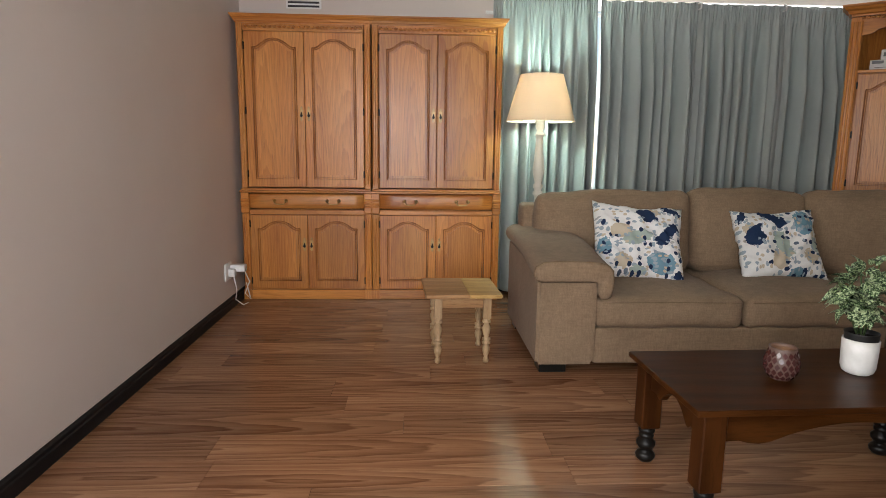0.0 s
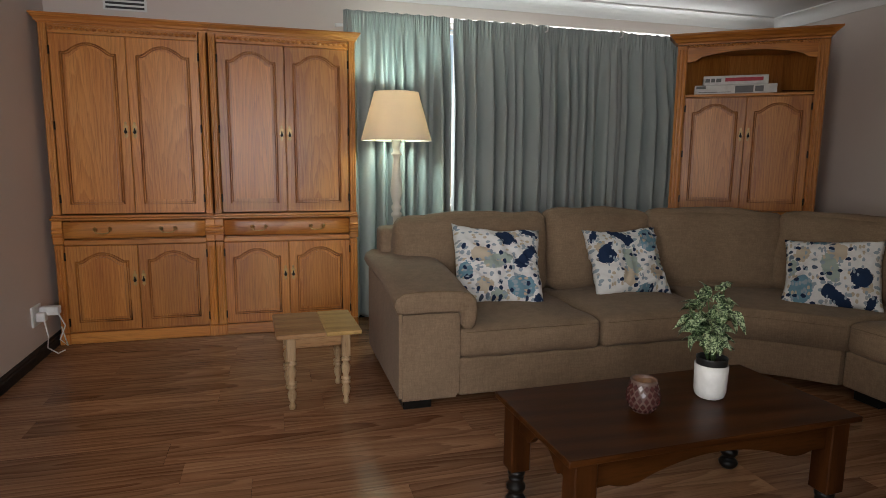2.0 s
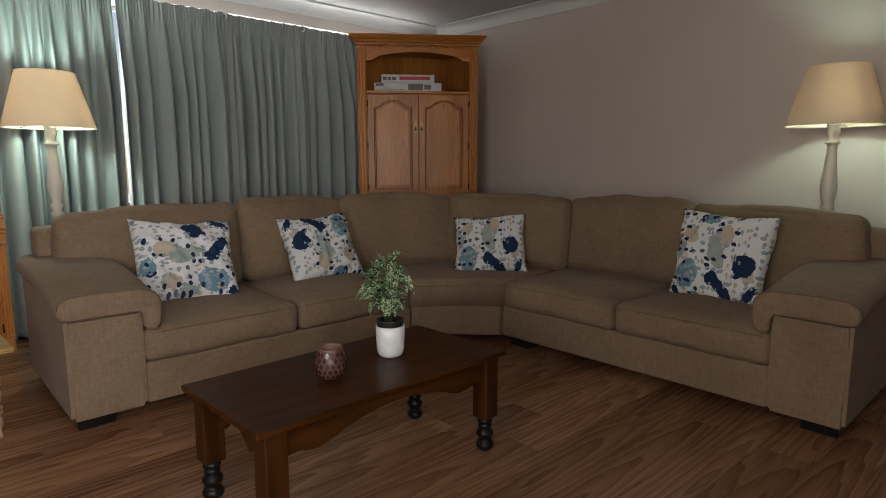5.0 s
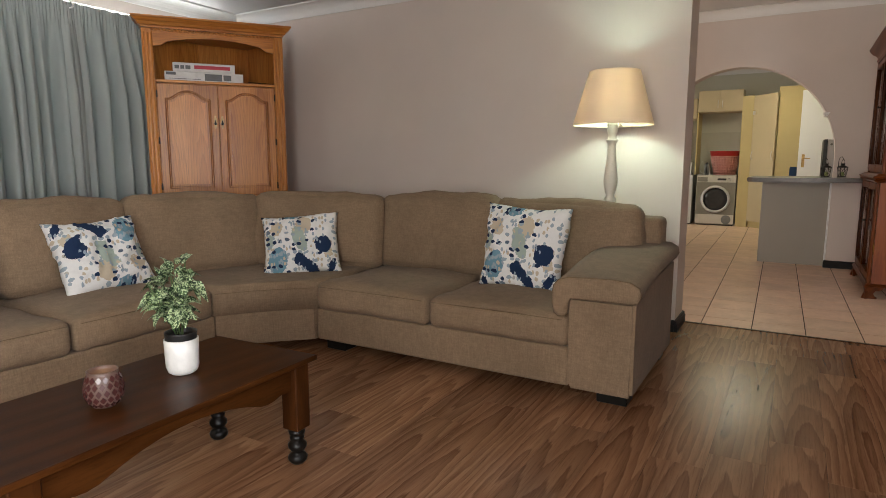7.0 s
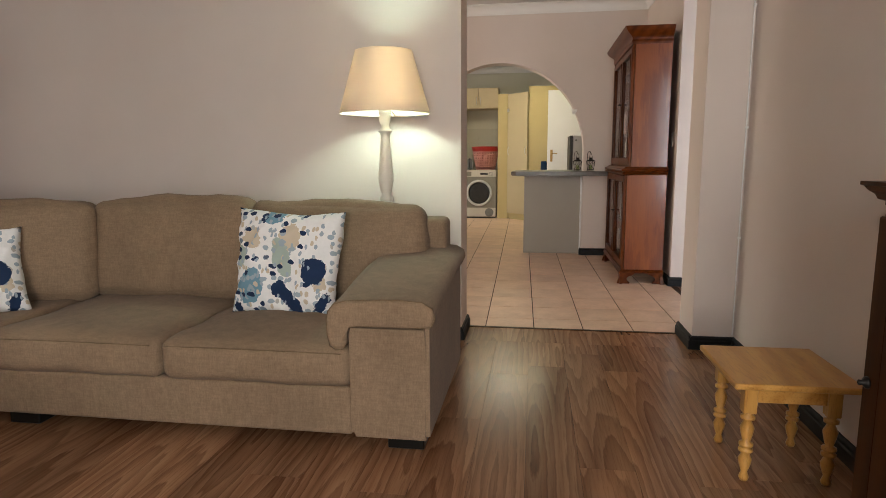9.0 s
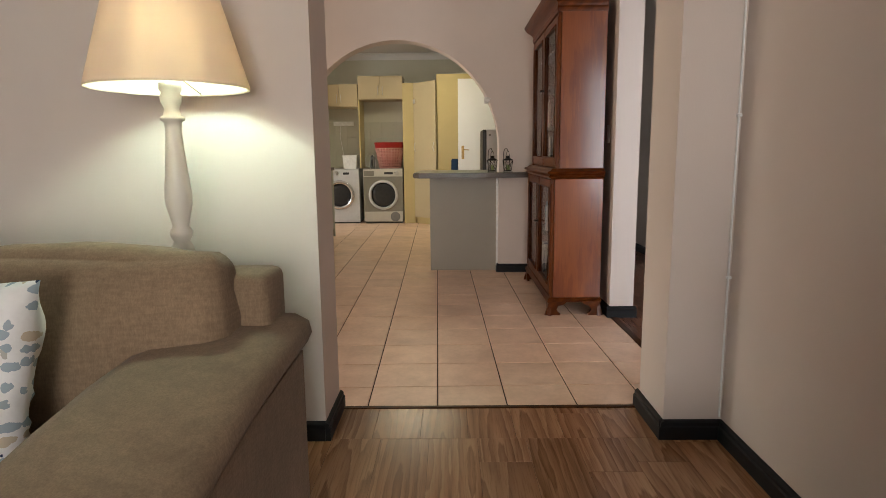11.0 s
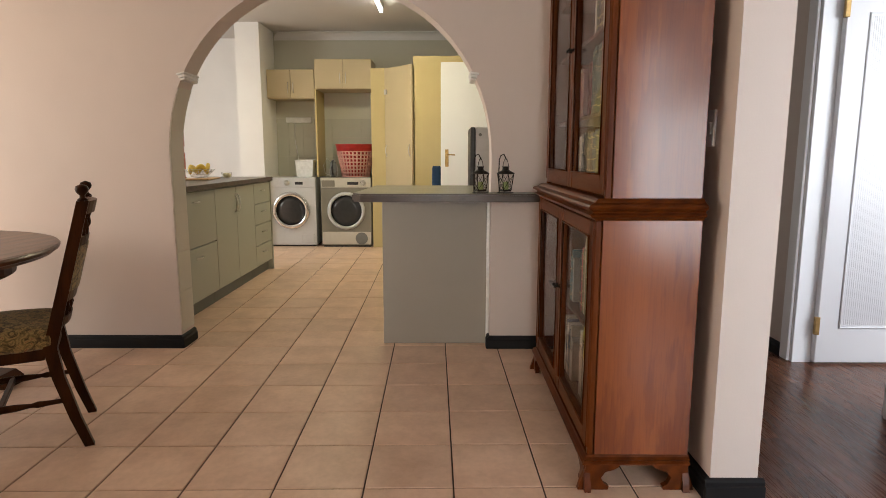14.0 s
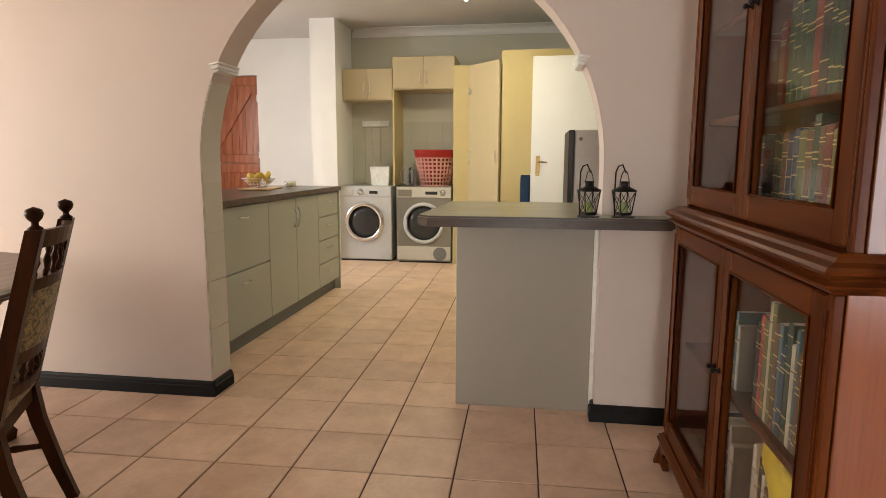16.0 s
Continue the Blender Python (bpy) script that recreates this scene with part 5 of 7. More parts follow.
# ---- dining room: bookcase ----
M_PANE = glass_mat("clear_pane")
BK = pose(6.685, -0.613, 0)
bookcase = thing("bookcase", BK, "tall mahogany bookcase with glazed doors above and below", "bookcase")


def case_part(z0, z1, hx, y0, y1, shelves):
    for s in (-1, 1):
        part("side_panel", box(s * hx - 0.012 - 0.012 * s, s * hx + 0.012 - 0.012 * s, y0, y1, z0, z1, 0.002), M_MAHOG_SIDE, bookcase)
    part("back_panel", box(-hx + 0.024, hx - 0.024, y0, y0 + 0.012, z0, z1), M_MAHOG, bookcase)
    part("bottom_panel", box(-hx + 0.024, hx - 0.024, y0 + 0.012, y1, z0, z0 + 0.02), M_MAHOG_H, bookcase)
    part("top_panel", box(-hx + 0.024, hx - 0.024, y0 + 0.012, y1, z1 - 0.02, z1), M_MAHOG_H, bookcase)
    for z in shelves:
        part("shelf", box(-hx + 0.024, hx - 0.024, y0 + 0.012, y1 - 0.03, z - 0.018, z, 0.003), M_MAHOG_H, bookcase)


def glass_door(x0, x1, y, z0, z1, knob_side):
    st = 0.055
    d = part("door", box(x0 + 0.001, x0 + st, y, y + 0.024, z0, z1, 0.004), M_MAHOG, bookcase)
    bm = box(x1 - st, x1 - 0.001, y, y + 0.024, z0, z1, 0.004)
    part("stile", bm, M_MAHOG, d)
    for a, b in ((z0, z0 + st + 0.012), (z1 - st, z1)):
        part("rail", box(x0 + st, x1 - st, y + 0.001, y + 0.023, a, b, 0.003), M_MAHOG_H, d)
    bm = bmesh.new()
    a0, a1, b0, b1 = x0 + st, x1 - st, z0 + st + 0.012, z1 - st
    add_tube(bm, [(a0, y + 0.024, b0), (a1, y + 0.024, b0), (a1, y + 0.024, b1), (a0, y + 0.024, b1)], 0.006, 6, True)
    part("moulding", bm, M_MAHOG, d, "", True)
    pn = part("pane", box(a0 - 0.004, a1 + 0.004, y + 0.010, y + 0.013, b0 - 0.004, b1 + 0.004), M_PANE, d, "clear glass pane")
    pn.visible_shadow = False
    kx = x1 - 0.02 if knob_side == "r" else x0 + 0.02
    part("knob", lathe([(0.010, 0), (0.006, 0.004), (0.004, 0.012), (0.008, 0.018), (0.005, 0.024), (0, 0.025)], 12, pose(kx, y + 0.024, (z0 + z1) / 2 + 0.06, -90)), M_IRON, d, "small dark knob", True)


case_part(0.115, 0.945, 0.60, -0.18, 0.145, (0.50,))
case_part(1.005, 2.03, 0.585, -0.18, 0.115, (1.315, 1.62, 1.86))
for x0, x1, k in ((-0.575, 0.0, "r"), (0.0, 0.575, "l")):
    glass_door(x0, x1, 0.146, 0.135, 0.935, k)
    glass_door(x0 * 0.975, x1 * 0.975, 0.116, 1.02, 2.01, k)
for x0, x1, z0, z1, y in ((-0.60, -0.576, 0.12, 0.94, 0.146), (0.576, 0.60, 0.12, 0.94, 0.146), (-0.585, -0.562, 1.01, 2.02, 0.116), (0.562, 0.585, 1.01, 2.02, 0.116)):
    part("stile", moved(fluted(x0, x1, -y - 0.022, z0, z1, 1), Matrix.Diagonal((1, -1, 1, 1))), M_MAHOG, bookcase)


def waist(z0, z1, hx, front, back, outs):
    bm = bmesh.new()
    rings = []
    n = len(outs)
    for i, o in enumerate(outs):
        z = z0 + (z1 - z0) * i / (n - 1)
        rings.append([bm.verts.new(p) for p in ((-hx - o, back, z), (hx + o, back, z), (hx + o, front + o, z), (-hx - o, front + o, z))])
    for a, b in zip(rings, rings[1:]):
        for i in range(4):
            bm.faces.new((a[i], a[(i + 1) % 4], b[(i + 1) % 4], b[i]))
    bm.faces.new(rings[0])
    bm.faces.new(rings[-1])
    return bm


part("waist_moulding", waist(0.940, 1.012, 0.60, 0.168, -0.182, [0.002, 0.006, 0.020, 0.026, 0.012, 0.016, 0.030, 0.034, 0.028, 0.008, 0.002, -0.008]), M_MAHOG_H, bookcase)
part("base_moulding", waist(0.095, 0.125, 0.60, 0.168, -0.182, [0.020, 0.020, 0.012, 0.016, 0.006, 0.002]), M_MAHOG_H, bookcase)
part("crown", waist(2.02, 2.155, 0.585, 0.140, -0.182, [0.002, 0.004, 0.010, 0.004, 0.006, 0.012, 0.024, 0.040, 0.052, 0.060, 0.066, 0.072]), M_MAHOG_H, bookcase)


def bracket(s):
    """Ogee bracket profile from the outer corner inwards."""
    return [(0.0, 0.098), (0.006, 0.08), (-0.004, 0.05), (-0.014, 0.022), (-0.02, 0.0), (0.085, 0.0), (0.088, 0.012), (0.07, 0.022), (0.060, 0.045), (0.075, 0.066), (0.10, 0.072), (0.118, 0.082), (0.13, 0.098)]


for sx in (-1, 1):
    for sy in (-1, 1):
        xf, yf = sx * 0.612, (0.18 if sy > 0 else -0.182)
        ft = part("foot", prism([(xf - sx * a, b) for a, b in bracket(1)], yf - 0.022 * sy, yf, "y"), M_MAHOG_H, bookcase, "carved ogee bracket foot")
        part("bracket", prism([(yf - sy * a, b) for a, b in bracket(1)], xf - sx * 0.022, xf, "x"), M_MAHOG_H, ft)

# ---- books ----
BOOK_COLORS = [(0.018, 0.045, 0.024), (0.15, 0.025, 0.018), (0.025, 0.04, 0.085), (0.11, 0.046, 0.020), (0.46, 0.40, 0.29), (0.12, 0.12, 0.03), (0.36, 0.05, 0.04), (0.56, 0.51, 0.42), (0.018, 0.018, 0.018), (0.06, 0.13, 0.15)]
M_BOOKS = [plain("book_cloth", c, 0.5, 0.0, 0.15) for c in BOOK_COLORS]
M_GILT = plain("gilt_print", (0.55, 0.43, 0.17), 0.45, 0.3)
M_PAPER = plain("book_paper", (0.60, 0.55, 0.45), 0.8)


def book(x, y, z, w, d, h, mat, lean, bands, look_word):
    b = thing("book", BK @ pose(x, y, z, 0, lean), look_word + " standing on a bookcase shelf", "book", "books in the bookcase")
    bm = box(0, w, 0, d, 0, h, 0.0025)
    part("cover", bm, mat, b)
    part("pages", box(0.003, w - 0.003, -0.0015, d - 0.006, 0.004, h + 0.0008), M_PAPER, b)
    for k in bands:
        part("band", box(0.001, w - 0.001, d - 0.001, d + 0.0008, h * k, h * k + 0.003), M_GILT if mat not in (M_BOOKS[4], M_BOOKS[7]) else M_BOOKS[1], b)


def book_row(x0, x1, y, z, hmax, seed, palette, wmin=0.022, wmax=0.042, same=True):
    r = random.Random(seed)
    x = x0
    h = hmax * r.uniform(0.85, 0.97)
    while x < x1 - wmin:
        w = min(r.uniform(wmin, wmax), x1 - x)
        hh = h * r.uniform(0.93, 1.0) if same and r.random() < 0.8 else hmax * r.uniform(0.7, 0.98)
        k = r.choice(palette)
        words = {0: "dark green gilt-banded book", 1: "dark red book", 2: "navy blue book", 3: "brown leather book", 4: "cream book", 5: "olive green book", 6: "bright red book", 7: "pale paper-backed book", 8: "black book", 9: "teal book"}[k]
        book(x, y, z, w - 0.0008, 0.15, hh, M_BOOKS[k], 0, r.choice(((0.12, 0.16, 0.34, 0.62, 0.84, 0.88), (0.1, 0.22, 0.6, 0.66, 0.9), (0.14, 0.3, 0.72, 0.76, 0.9), (0.12, 0.3, 0.5, 0.7, 0.9))) if k not in (4, 7) else (r.uniform(0.7, 0.9),), words)
        x += w


book_row(-0.55, 0.0, -0.08, 1.025, 0.265, 1, (0, 0, 3, 5, 1, 3, 2))
book_row(-0.55, -0.03, -0.08, 1.315, 0.275, 2, (0, 0, 0, 1, 8, 0, 0))
book_row(-0.03, 0.02, -0.08, 1.315, 0.25, 12, (6,))
book_row(-0.55, -0.05, -0.08, 1.62, 0.20, 3, (7, 4, 3, 0, 8))
book_row(0.10, 0.30, -0.08, 1.315, 0.225, 4, (1, 6, 7, 4, 7), 0.018, 0.034)
book_row(0.06, 0.16, -0.08, 1.025, 0.24, 5, (4, 2, 8))
book_row(-0.55, -0.04, -0.06, 0.50, 0.33, 6, (0, 5, 3, 3, 9, 2, 5, 1, 3, 4, 8, 6), 0.014, 0.030, False)
book_row(-0.55, -0.08, -0.06, 0.137, 0.29, 7, (7, 4, 8, 7, 3, 4), 0.014, 0.030, False)
book_row(0.06, 0.30, -0.06, 0.137, 0.27, 8, (7, 9, 7, 2, 4, 7), 0.014, 0.03, False)
book_row(0.08, 0.16, -0.06, 0.50, 0.27, 9, (7, 9), 0.014, 0.03, False)
bag = thing("yellow_bag", BK @ pose(-0.30, 0.075, 0.40), "crumpled yellow plastic bag on top of the lower books", "bag")
bm = soft_box(0.34, 0.05, 0.11, 0.02, (0.01, 0.012, 0.01), 8, 0.045, 4.0)
part("plastic", bm, plain("yellow_plastic", (0.62, 0.48, 0.03), 0.35), bag, "", True)

# switch on the wall behind the bookcase
sw = thing("light_switch", pose(6.175, DY0, 1.24), "white light switch plate on the dining room wall", "switch")
part("plate", box(-0.026, 0.026, 0.0, 0.010, -0.06, 0.06, 0.003), M_PLASTIC, sw)
part("rocker", box(-0.012, 0.012, 0.010, 0.016, -0.02, 0.02, 0.002), M_PLASTIC, sw)

# ---- arch mouldings and tiled reveal ----
M_REVEAL = painted("cream_reveal_tile", (0.60, 0.57, 0.49), 0.45, 80, 0.0006, 0.05)
for s, yc in ((1, 1.55), (-1, -0.11)):
    cp = tagged(new("arch_capital"), "small white plaster capital on the arch", "moulding", "", "structure")
    cp.location = (DX1, yc, 1.60)
    t = Matrix.Rotation(radians(-12 * s), 4, "X")
    for k, (z0, z1, o) in enumerate(((-0.024, -0.010, 0.002), (-0.010, 0.008, 0.007), (0.008, 0.020, 0.013))):
        part("moulding", moved(box(-o, 0.18 + o, -0.014 - o, 0.014 + o, z0, z1, 0.005, 2), t), M_CORNICE, cp, "", True)
reveal = tagged(new("arch_reveal"), "cream square tiles lining the arch reveal", "tiles", "", "structure")
for k in range(6):
    z0, z1 = 0.10 + k * 0.24, 0.10 + (k + 1) * 0.24 - 0.003
    def inner(z):
        return ARCH_C + ARCH_R * (1 if z <= ARCH_Z else math.sqrt(max(0, 1 - ((z - ARCH_Z) / ARCH_H) ** 2)))
    n = 4
    zz = [z0 + (z1 - z0) * i / n for i in range(n + 1)]
    pts = [(inner(z) - 0.006, z) for z in zz] + [(inner(z) + 0.012, z) for z in zz[::-1]]
    part("tile", prism(pts, DX1 + 0.004, DX1 + 0.176, "x"), M_REVEAL, reveal)

# ---- breakfast bar ----
M_BARFACE = painted("grey_bar_paint", (0.31, 0.278, 0.232), 0.45, 100, 0.0005, 0.04)
M_TOP = wood("dark_oak_worktop", (0.034, 0.021, 0.014), (0.060, 0.039, 0.028), (0.092, 0.064, 0.048), (6.0, 0.8, 6.0), 0.3, 0.5, 0.2, 0.5)
# paler grey-green copy of the worktop: its reflected light put into the colour
M_TOP_G = wood("worktop_reflection_tint", (0.19, 0.18, 0.115), (0.255, 0.245, 0.165), (0.32, 0.305, 0.21), (6.0, 0.8, 6.0), 0.32, 0.5, 0.15, 0.5)
bar = thing("breakfast_bar", pose(7.745, 0.12, 0), "grey painted breakfast bar standing under the arch", "bar")
part("front_panel", box(-0.012, 0.012, -0.318, 0.312, 0.0, 0.897, 0.003), M_BARFACE, bar)
part("body", box(0.0124, 0.62, -0.318, 0.30, 0.0, 0.897), M_BARFACE, bar)
part("trim", box(-0.02, 0.079, -0.3355, -0.3185, 0.0, 0.897, 0.002), M_PLASTIC, bar, "white corner trim")
btop = thing("bar_worktop", pose(7.70, 0.12, 0.898), "dark wood-look bar worktop overhanging the bar", "worktop", "worktops")
bm = bmesh.new()
add_prism(bm, [(-0.26, -0.60), (-0.26, 0.40), (-0.20, 0.455), (0.70, 0.43), (0.70, -0.318), (-0.102, -0.318), (-0.102, -0.60)], 0.0, 0.046, "z")
bmesh.ops.bevel(bm, geom=[e for e in bm.edges if abs(e.verts[0].co.z - e.verts[1].co.z) < 1e-5], offset=0.008, segments=2, affect="EDGES")
part("edge", bm, M_TOP, btop)
bm = prism([(-0.25, -0.59), (-0.25, 0.395), (-0.195, 0.445), (0.69, 0.42), (0.69, -0.31), (-0.095, -0.31), (-0.11, -0.59)], 0.0462, 0.0475, "z")
part("surface", bm, M_TOP_G, btop, "thin grey-green sheet coloured like the reflection on the worktop")


def lantern(x, y):
    l = thing("candle_lantern", pose(x, y, 0.9455, 0, 0, 20), "small black metal candle lantern on a hooked stand", "lantern", "lanterns on the bar")
    part("base", lathe([(0.0, 0), (0.046, 0), (0.046, 0.005), (0.0, 0.006)], 24), M_IRON, l)
    part("hook", tube([(0, 0.038, 0.005), (0, 0.042, 0.10), (0, 0.040, 0.185), (0, 0.030, 0.208), (0, 0.012, 0.215), (0, -0.004, 0.183), (0, -0.006, 0.190)], 0.0032, 8), M_IRON, l, "", True)
    body = part("body", bmesh.new(), M_IRON, l)
    bm = bmesh.new()
    h0, h1, r0, r1 = 0.018, 0.108, 0.024, 0.034
    c0 = [(s * r0, t * r0, h0) for s, t in ((-1, -1), (1, -1), (1, 1), (-1, 1))]
    c1 = [(s * r1, t * r1, h1) for s, t in ((-1, -1), (1, -1), (1, 1), (-1, 1))]
    for a, b in zip(c0, c1):
        add_tube(bm, [a, b], 0.0028, 6)
    for c in (c0, c1):
        add_tube(bm, c, 0.003, 6, True)
    for i in range(4):
        add_tube(bm, [c0[i], c1[(i + 1) % 4]], 0.0014, 5)
        add_tube(bm, [c0[(i + 1) % 4], c1[i]], 0.0014, 5)
    add_box(bm, -r0, r0, -r0, r0, h0 - 0.008, h0)
    bm.to_mesh(body.data)
    bm.free()
    part("roof", lathe([(0.050, 0.108), (0.050, 0.111), (0.022, 0.126), (0.016, 0.128), (0.016, 0.142), (0.021, 0.144), (0.021, 0.147), (0.0, 0.148)], 20), M_IRON, l, "", True)
    arc_l = [(0.040 * math.cos(a), 0, 0.115 + 0.075 * math.sin(a)) for a in [math.pi * i / 14 for i in range(15)]]
    part("bail", tube(arc_l, 0.002, 6), M_IRON, l, "", True)
    part("candle", lathe([(0.0, h0), (0.017, h0), (0.017, h0 + 0.045), (0, h0 + 0.046)], 16), plain("green_wax", (0.25, 0.32, 0.12), 0.5), l, "green candle")


lantern(7.50, -0.145)
lantern(7.50, -0.285)


# ---- dining table and chair ----
M_TABLE = wood("brown_table_top", (0.050, 0.019, 0.0085), (0.092, 0.038, 0.018), (0.135, 0.060, 0.030), (0.6, 6.0, 6.0), 0.32, 0.6, 0.1, 0.25, 0.3)
table = thing("dining_table", pose(6.52, 2.68, 0), "large dark round wooden dining table on trestle feet", "table")
part("tabletop", lathe([(0.0, 0.695), (0.84, 0.695), (0.875, 0.703), (0.885, 0.715), (0.900, 0.722), (0.905, 0.735), (0.898, 0.745), (0.88, 0.748), (0.0, 0.748)], 72), M_TABLE, table)
part("apron", lathe([(0.70, 0.62), (0.72, 0.62), (0.72, 0.695), (0.70, 0.695)], 48, None, True), M_DARK, table)
for sx in (-1, 1):
    leg = part("trestle", box(sx * 0.50 - 0.05, sx * 0.50 + 0.05, -0.16, 0.16, 0.08, 0.62, 0.02, 2), M_DARK_V, table)
    fl = 1.0 if sx < 0 else 0.5
    part("foot", prism([(fl * a, b) for a, b in ((-0.90, 0.0), (-0.92, 0.04), (-0.84, 0.07), (-0.30, 0.085), (0.30, 0.085), (0.84, 0.07), (0.92, 0.04), (0.90, 0.0))], sx * 0.50 - 0.06, sx * 0.50 + 0.06, "x"), M_DARK, leg)
M_TAPESTRY = None


def tapestry():
    m, nt, b = shader("gold_green_tapestry")
    v = coords(nt)
    n = noise_tex(nt, v, 28, 4, 0.6, 2.0)
    nt.links.new(ramp(nt, n, [(0.36, (0.05, 0.035, 0.015)), (0.48, (0.16, 0.12, 0.045)), (0.58, (0.34, 0.25, 0.10)), (0.68, (0.20, 0.07, 0.03))]), b.inputs["Base Color"])
    set_in(b, Roughness=0.9, Sheen_Weight=0.2)
    bump(nt, b, noise_tex(nt, v, 300, 2), 0.5, 0.001)
    return m


M_TAPESTRY = tapestry()


def dining_chair(m):
    """Local axes: the sitter looks along +y; the back stands at y = 0."""
    c = thing("dining_chair", m, "dark carved wooden dining chair with tapestry seat and back", "chair")
    def lean_y(z):
        return 0.0 if z < 0.42 else -(z - 0.42) * 0.27
    for s in (-1, 1):
        sec = []
        for z, w in ((0.0, 0.017), (0.12, 0.019), (0.3, 0.021), (0.42, 0.023), (0.60, 0.022), (0.84, 0.021), (0.98, 0.021)):
            y = lean_y(z) - (0.10 * (1 - z / 0.42) ** 1.4 if z < 0.42 else 0)
            sec.append([(s * 0.183 - w, y - w, z), (s * 0.183 + w, y - w, z), (s * 0.183 + w, y + w, z), (s * 0.183 - w, y + w, z)])
        leg = part("back_post", sweep_sections(sec), M_DARK_V, c)
        part("finial", lathe([(0.0, 0.0), (0.018, 0.0), (0.020, 0.006), (0.010, 0.014), (0.009, 0.022), (0.020, 0.034), (0.024, 0.046), (0.020, 0.058), (0.0, 0.066)], 16, pose(s * 0.183, lean_y(0.98), 0.978)), M_DARK_V, leg, "turned ball finial", True)
        part("front_leg", lathe([(0.0, 0), (0.020, 0), (0.024, 0.02), (0.016, 0.05), (0.026, 0.075), (0.026, 0.12), (0.018, 0.14), (0.026, 0.17), (0.030, 0.24), (0.020, 0.30), (0.028, 0.32), (0.028, 0.42), (0, 0.42)], 16, pose(s * 0.183, 0.41, 0)), M_DARK_V, c, "turned front leg", True)
        part("side_rail", box(s * 0.183 - 0.012, s * 0.183 + 0.012, 0.02, 0.40, 0.375, 0.43, 0.003), M_DARK_V, c)
        prof = [(0.009, -0.23), (0.010, -0.16), (0.013, -0.12), (0.008, -0.10), (0.014, -0.05), (0.015, 0.0), (0.014, 0.05), (0.008, 0.10), (0.013, 0.12), (0.010, 0.16), (0.009, 0.23)]
        part("stretcher", lathe(prof, 12, pose(s * 0.183, 0.18, 0.20, 90)), M_DARK_V, c, "", True)
    part("front_rail", box(-0.168, 0.168, 0.40, 0.42, 0.375, 0.43, 0.003), M_DARK_V, c)
    part("back_rail", box(-0.168, 0.168, -0.012, 0.012, 0.37, 0.43, 0.003), M_DARK_V, c)
    part("stretcher", box(-0.18, 0.18, 0.17, 0.19, 0.19, 0.212, 0.004), M_DARK_V, c)
    part("seat", moved(soft_box(0.42, 0.45, 0.085, 0.035, (0.006, 0.006, 0.022), 8, 0.004, 2.0), pose(0, 0.20, 0.455)), M_TAPESTRY, c, "tapestry covered seat", True)

    def bow(z, hgt, name, mat, thick=0.022):
        secs = []
        for i in range(9):
            a = -1 + 2 * i / 8
            x, y = a * 0.170, lean_y(z) - 0.035 * (1 - a * a)
            secs.append([(x, y - thick / 2, z), (x, y + thick / 2, z), (x, y + thick / 2 + lean_y(z + hgt) - lean_y(z), z + hgt), (x, y - thick / 2 + lean_y(z + hgt) - lean_y(z), z + hgt)])
        return part(name, sweep_sections(secs), mat, c)
    bow(0.925, 0.05, "top_rail", M_DARK)
    bow(0.80, 0.035, "rail", M_DARK)
    bow(0.625, 0.175, "back_panel", M_TAPESTRY, 0.03)
    bow(0.585, 0.04, "rail", M_DARK)
    bow(0.485, 0.035, "rail", M_DARK)
    for z0, z1 in ((0.52, 0.588), (0.834, 0.928)):
        for k in range(6):
            a = -0.8 + 1.6 * k / 5
            hh = z1 - z0
            part("spindle", lathe([(0.006, 0), (0.008, hh * 0.15), (0.005, hh * 0.25), (0.012, hh * 0.5), (0.005, hh * 0.75), (0.008, hh * 0.85), (0.006, hh)], 10, pose(a * 0.170, lean_y(z0) - 0.035 * (1 - a * a), z0, 10.5)), M_DARK_V, c, "", True)
    return c


dining_chair(pose(6.510, 1.658, 0, 0, 0, 28.8))

# ---- hall ----
M_DOORPAINT = painted("white_door_paint", (0.76, 0.76, 0.77), 0.35, 60, 0.0004, 0.02)
dframe = tagged(new("door_frame"), "white painted hall door frame", "door frame", "", "structure")
dframe.location = (7.04, HY0, 0)
for x0, x1, z0, z1 in ((-0.46, -0.38, 0, 2.12), (0.38, 0.46, 0, 2.12), (-0.38, 0.38, 2.04, 2.12)):
    part("architrave", box(x0, x1, 0.001, 0.016, z0, z1, 0.005, 2), M_DOORPAINT, dframe)
for x0, x1, z0, z1 in ((-0.38, -0.355, 0, 2.04), (0.355, 0.38, 0, 2.04), (-0.355, 0.355, 2.015, 2.04)):
    part("lining", box(x0, x1, -0.12, 0.001, z0, z1, 0.002), M_DOORPAINT, dframe)
door = thing("hall_door", pose(7.375, HY0 - 0.10, 0.012), "white hall door with a finely fluted panel, standing open", "door")
part("leaf", box(-0.02, 0.02, -0.70, 0.0, 0, 2.0, 0.003), M_DOORPAINT, door)
bm = bmesh.new()
add_tube(bm, [(-0.021, -0.12, 0.20), (-0.021, -0.58, 0.20), (-0.021, -0.58, 1.86), (-0.021, -0.12, 1.86)], 0.008, 6, True)
part("moulding", bm, M_DOORPAINT, door, "", True)
bm = bmesh.new()
for k in range(40):
    y = -0.13 - 0.44 * k / 39
    add_tube(bm, [(-0.0178, y, 0.215), (-0.0178, y, 1.845)], 0.0029, 6)
part("fluting", bm, M_DOORPAINT, door, "", True)
for z in (0.21, 1.89):
    part("hinge", box(-0.024, -0.004, -0.012, 0.014, z - 0.05, z + 0.05, 0.002), M_BRASS, door, "brass butt hinge")
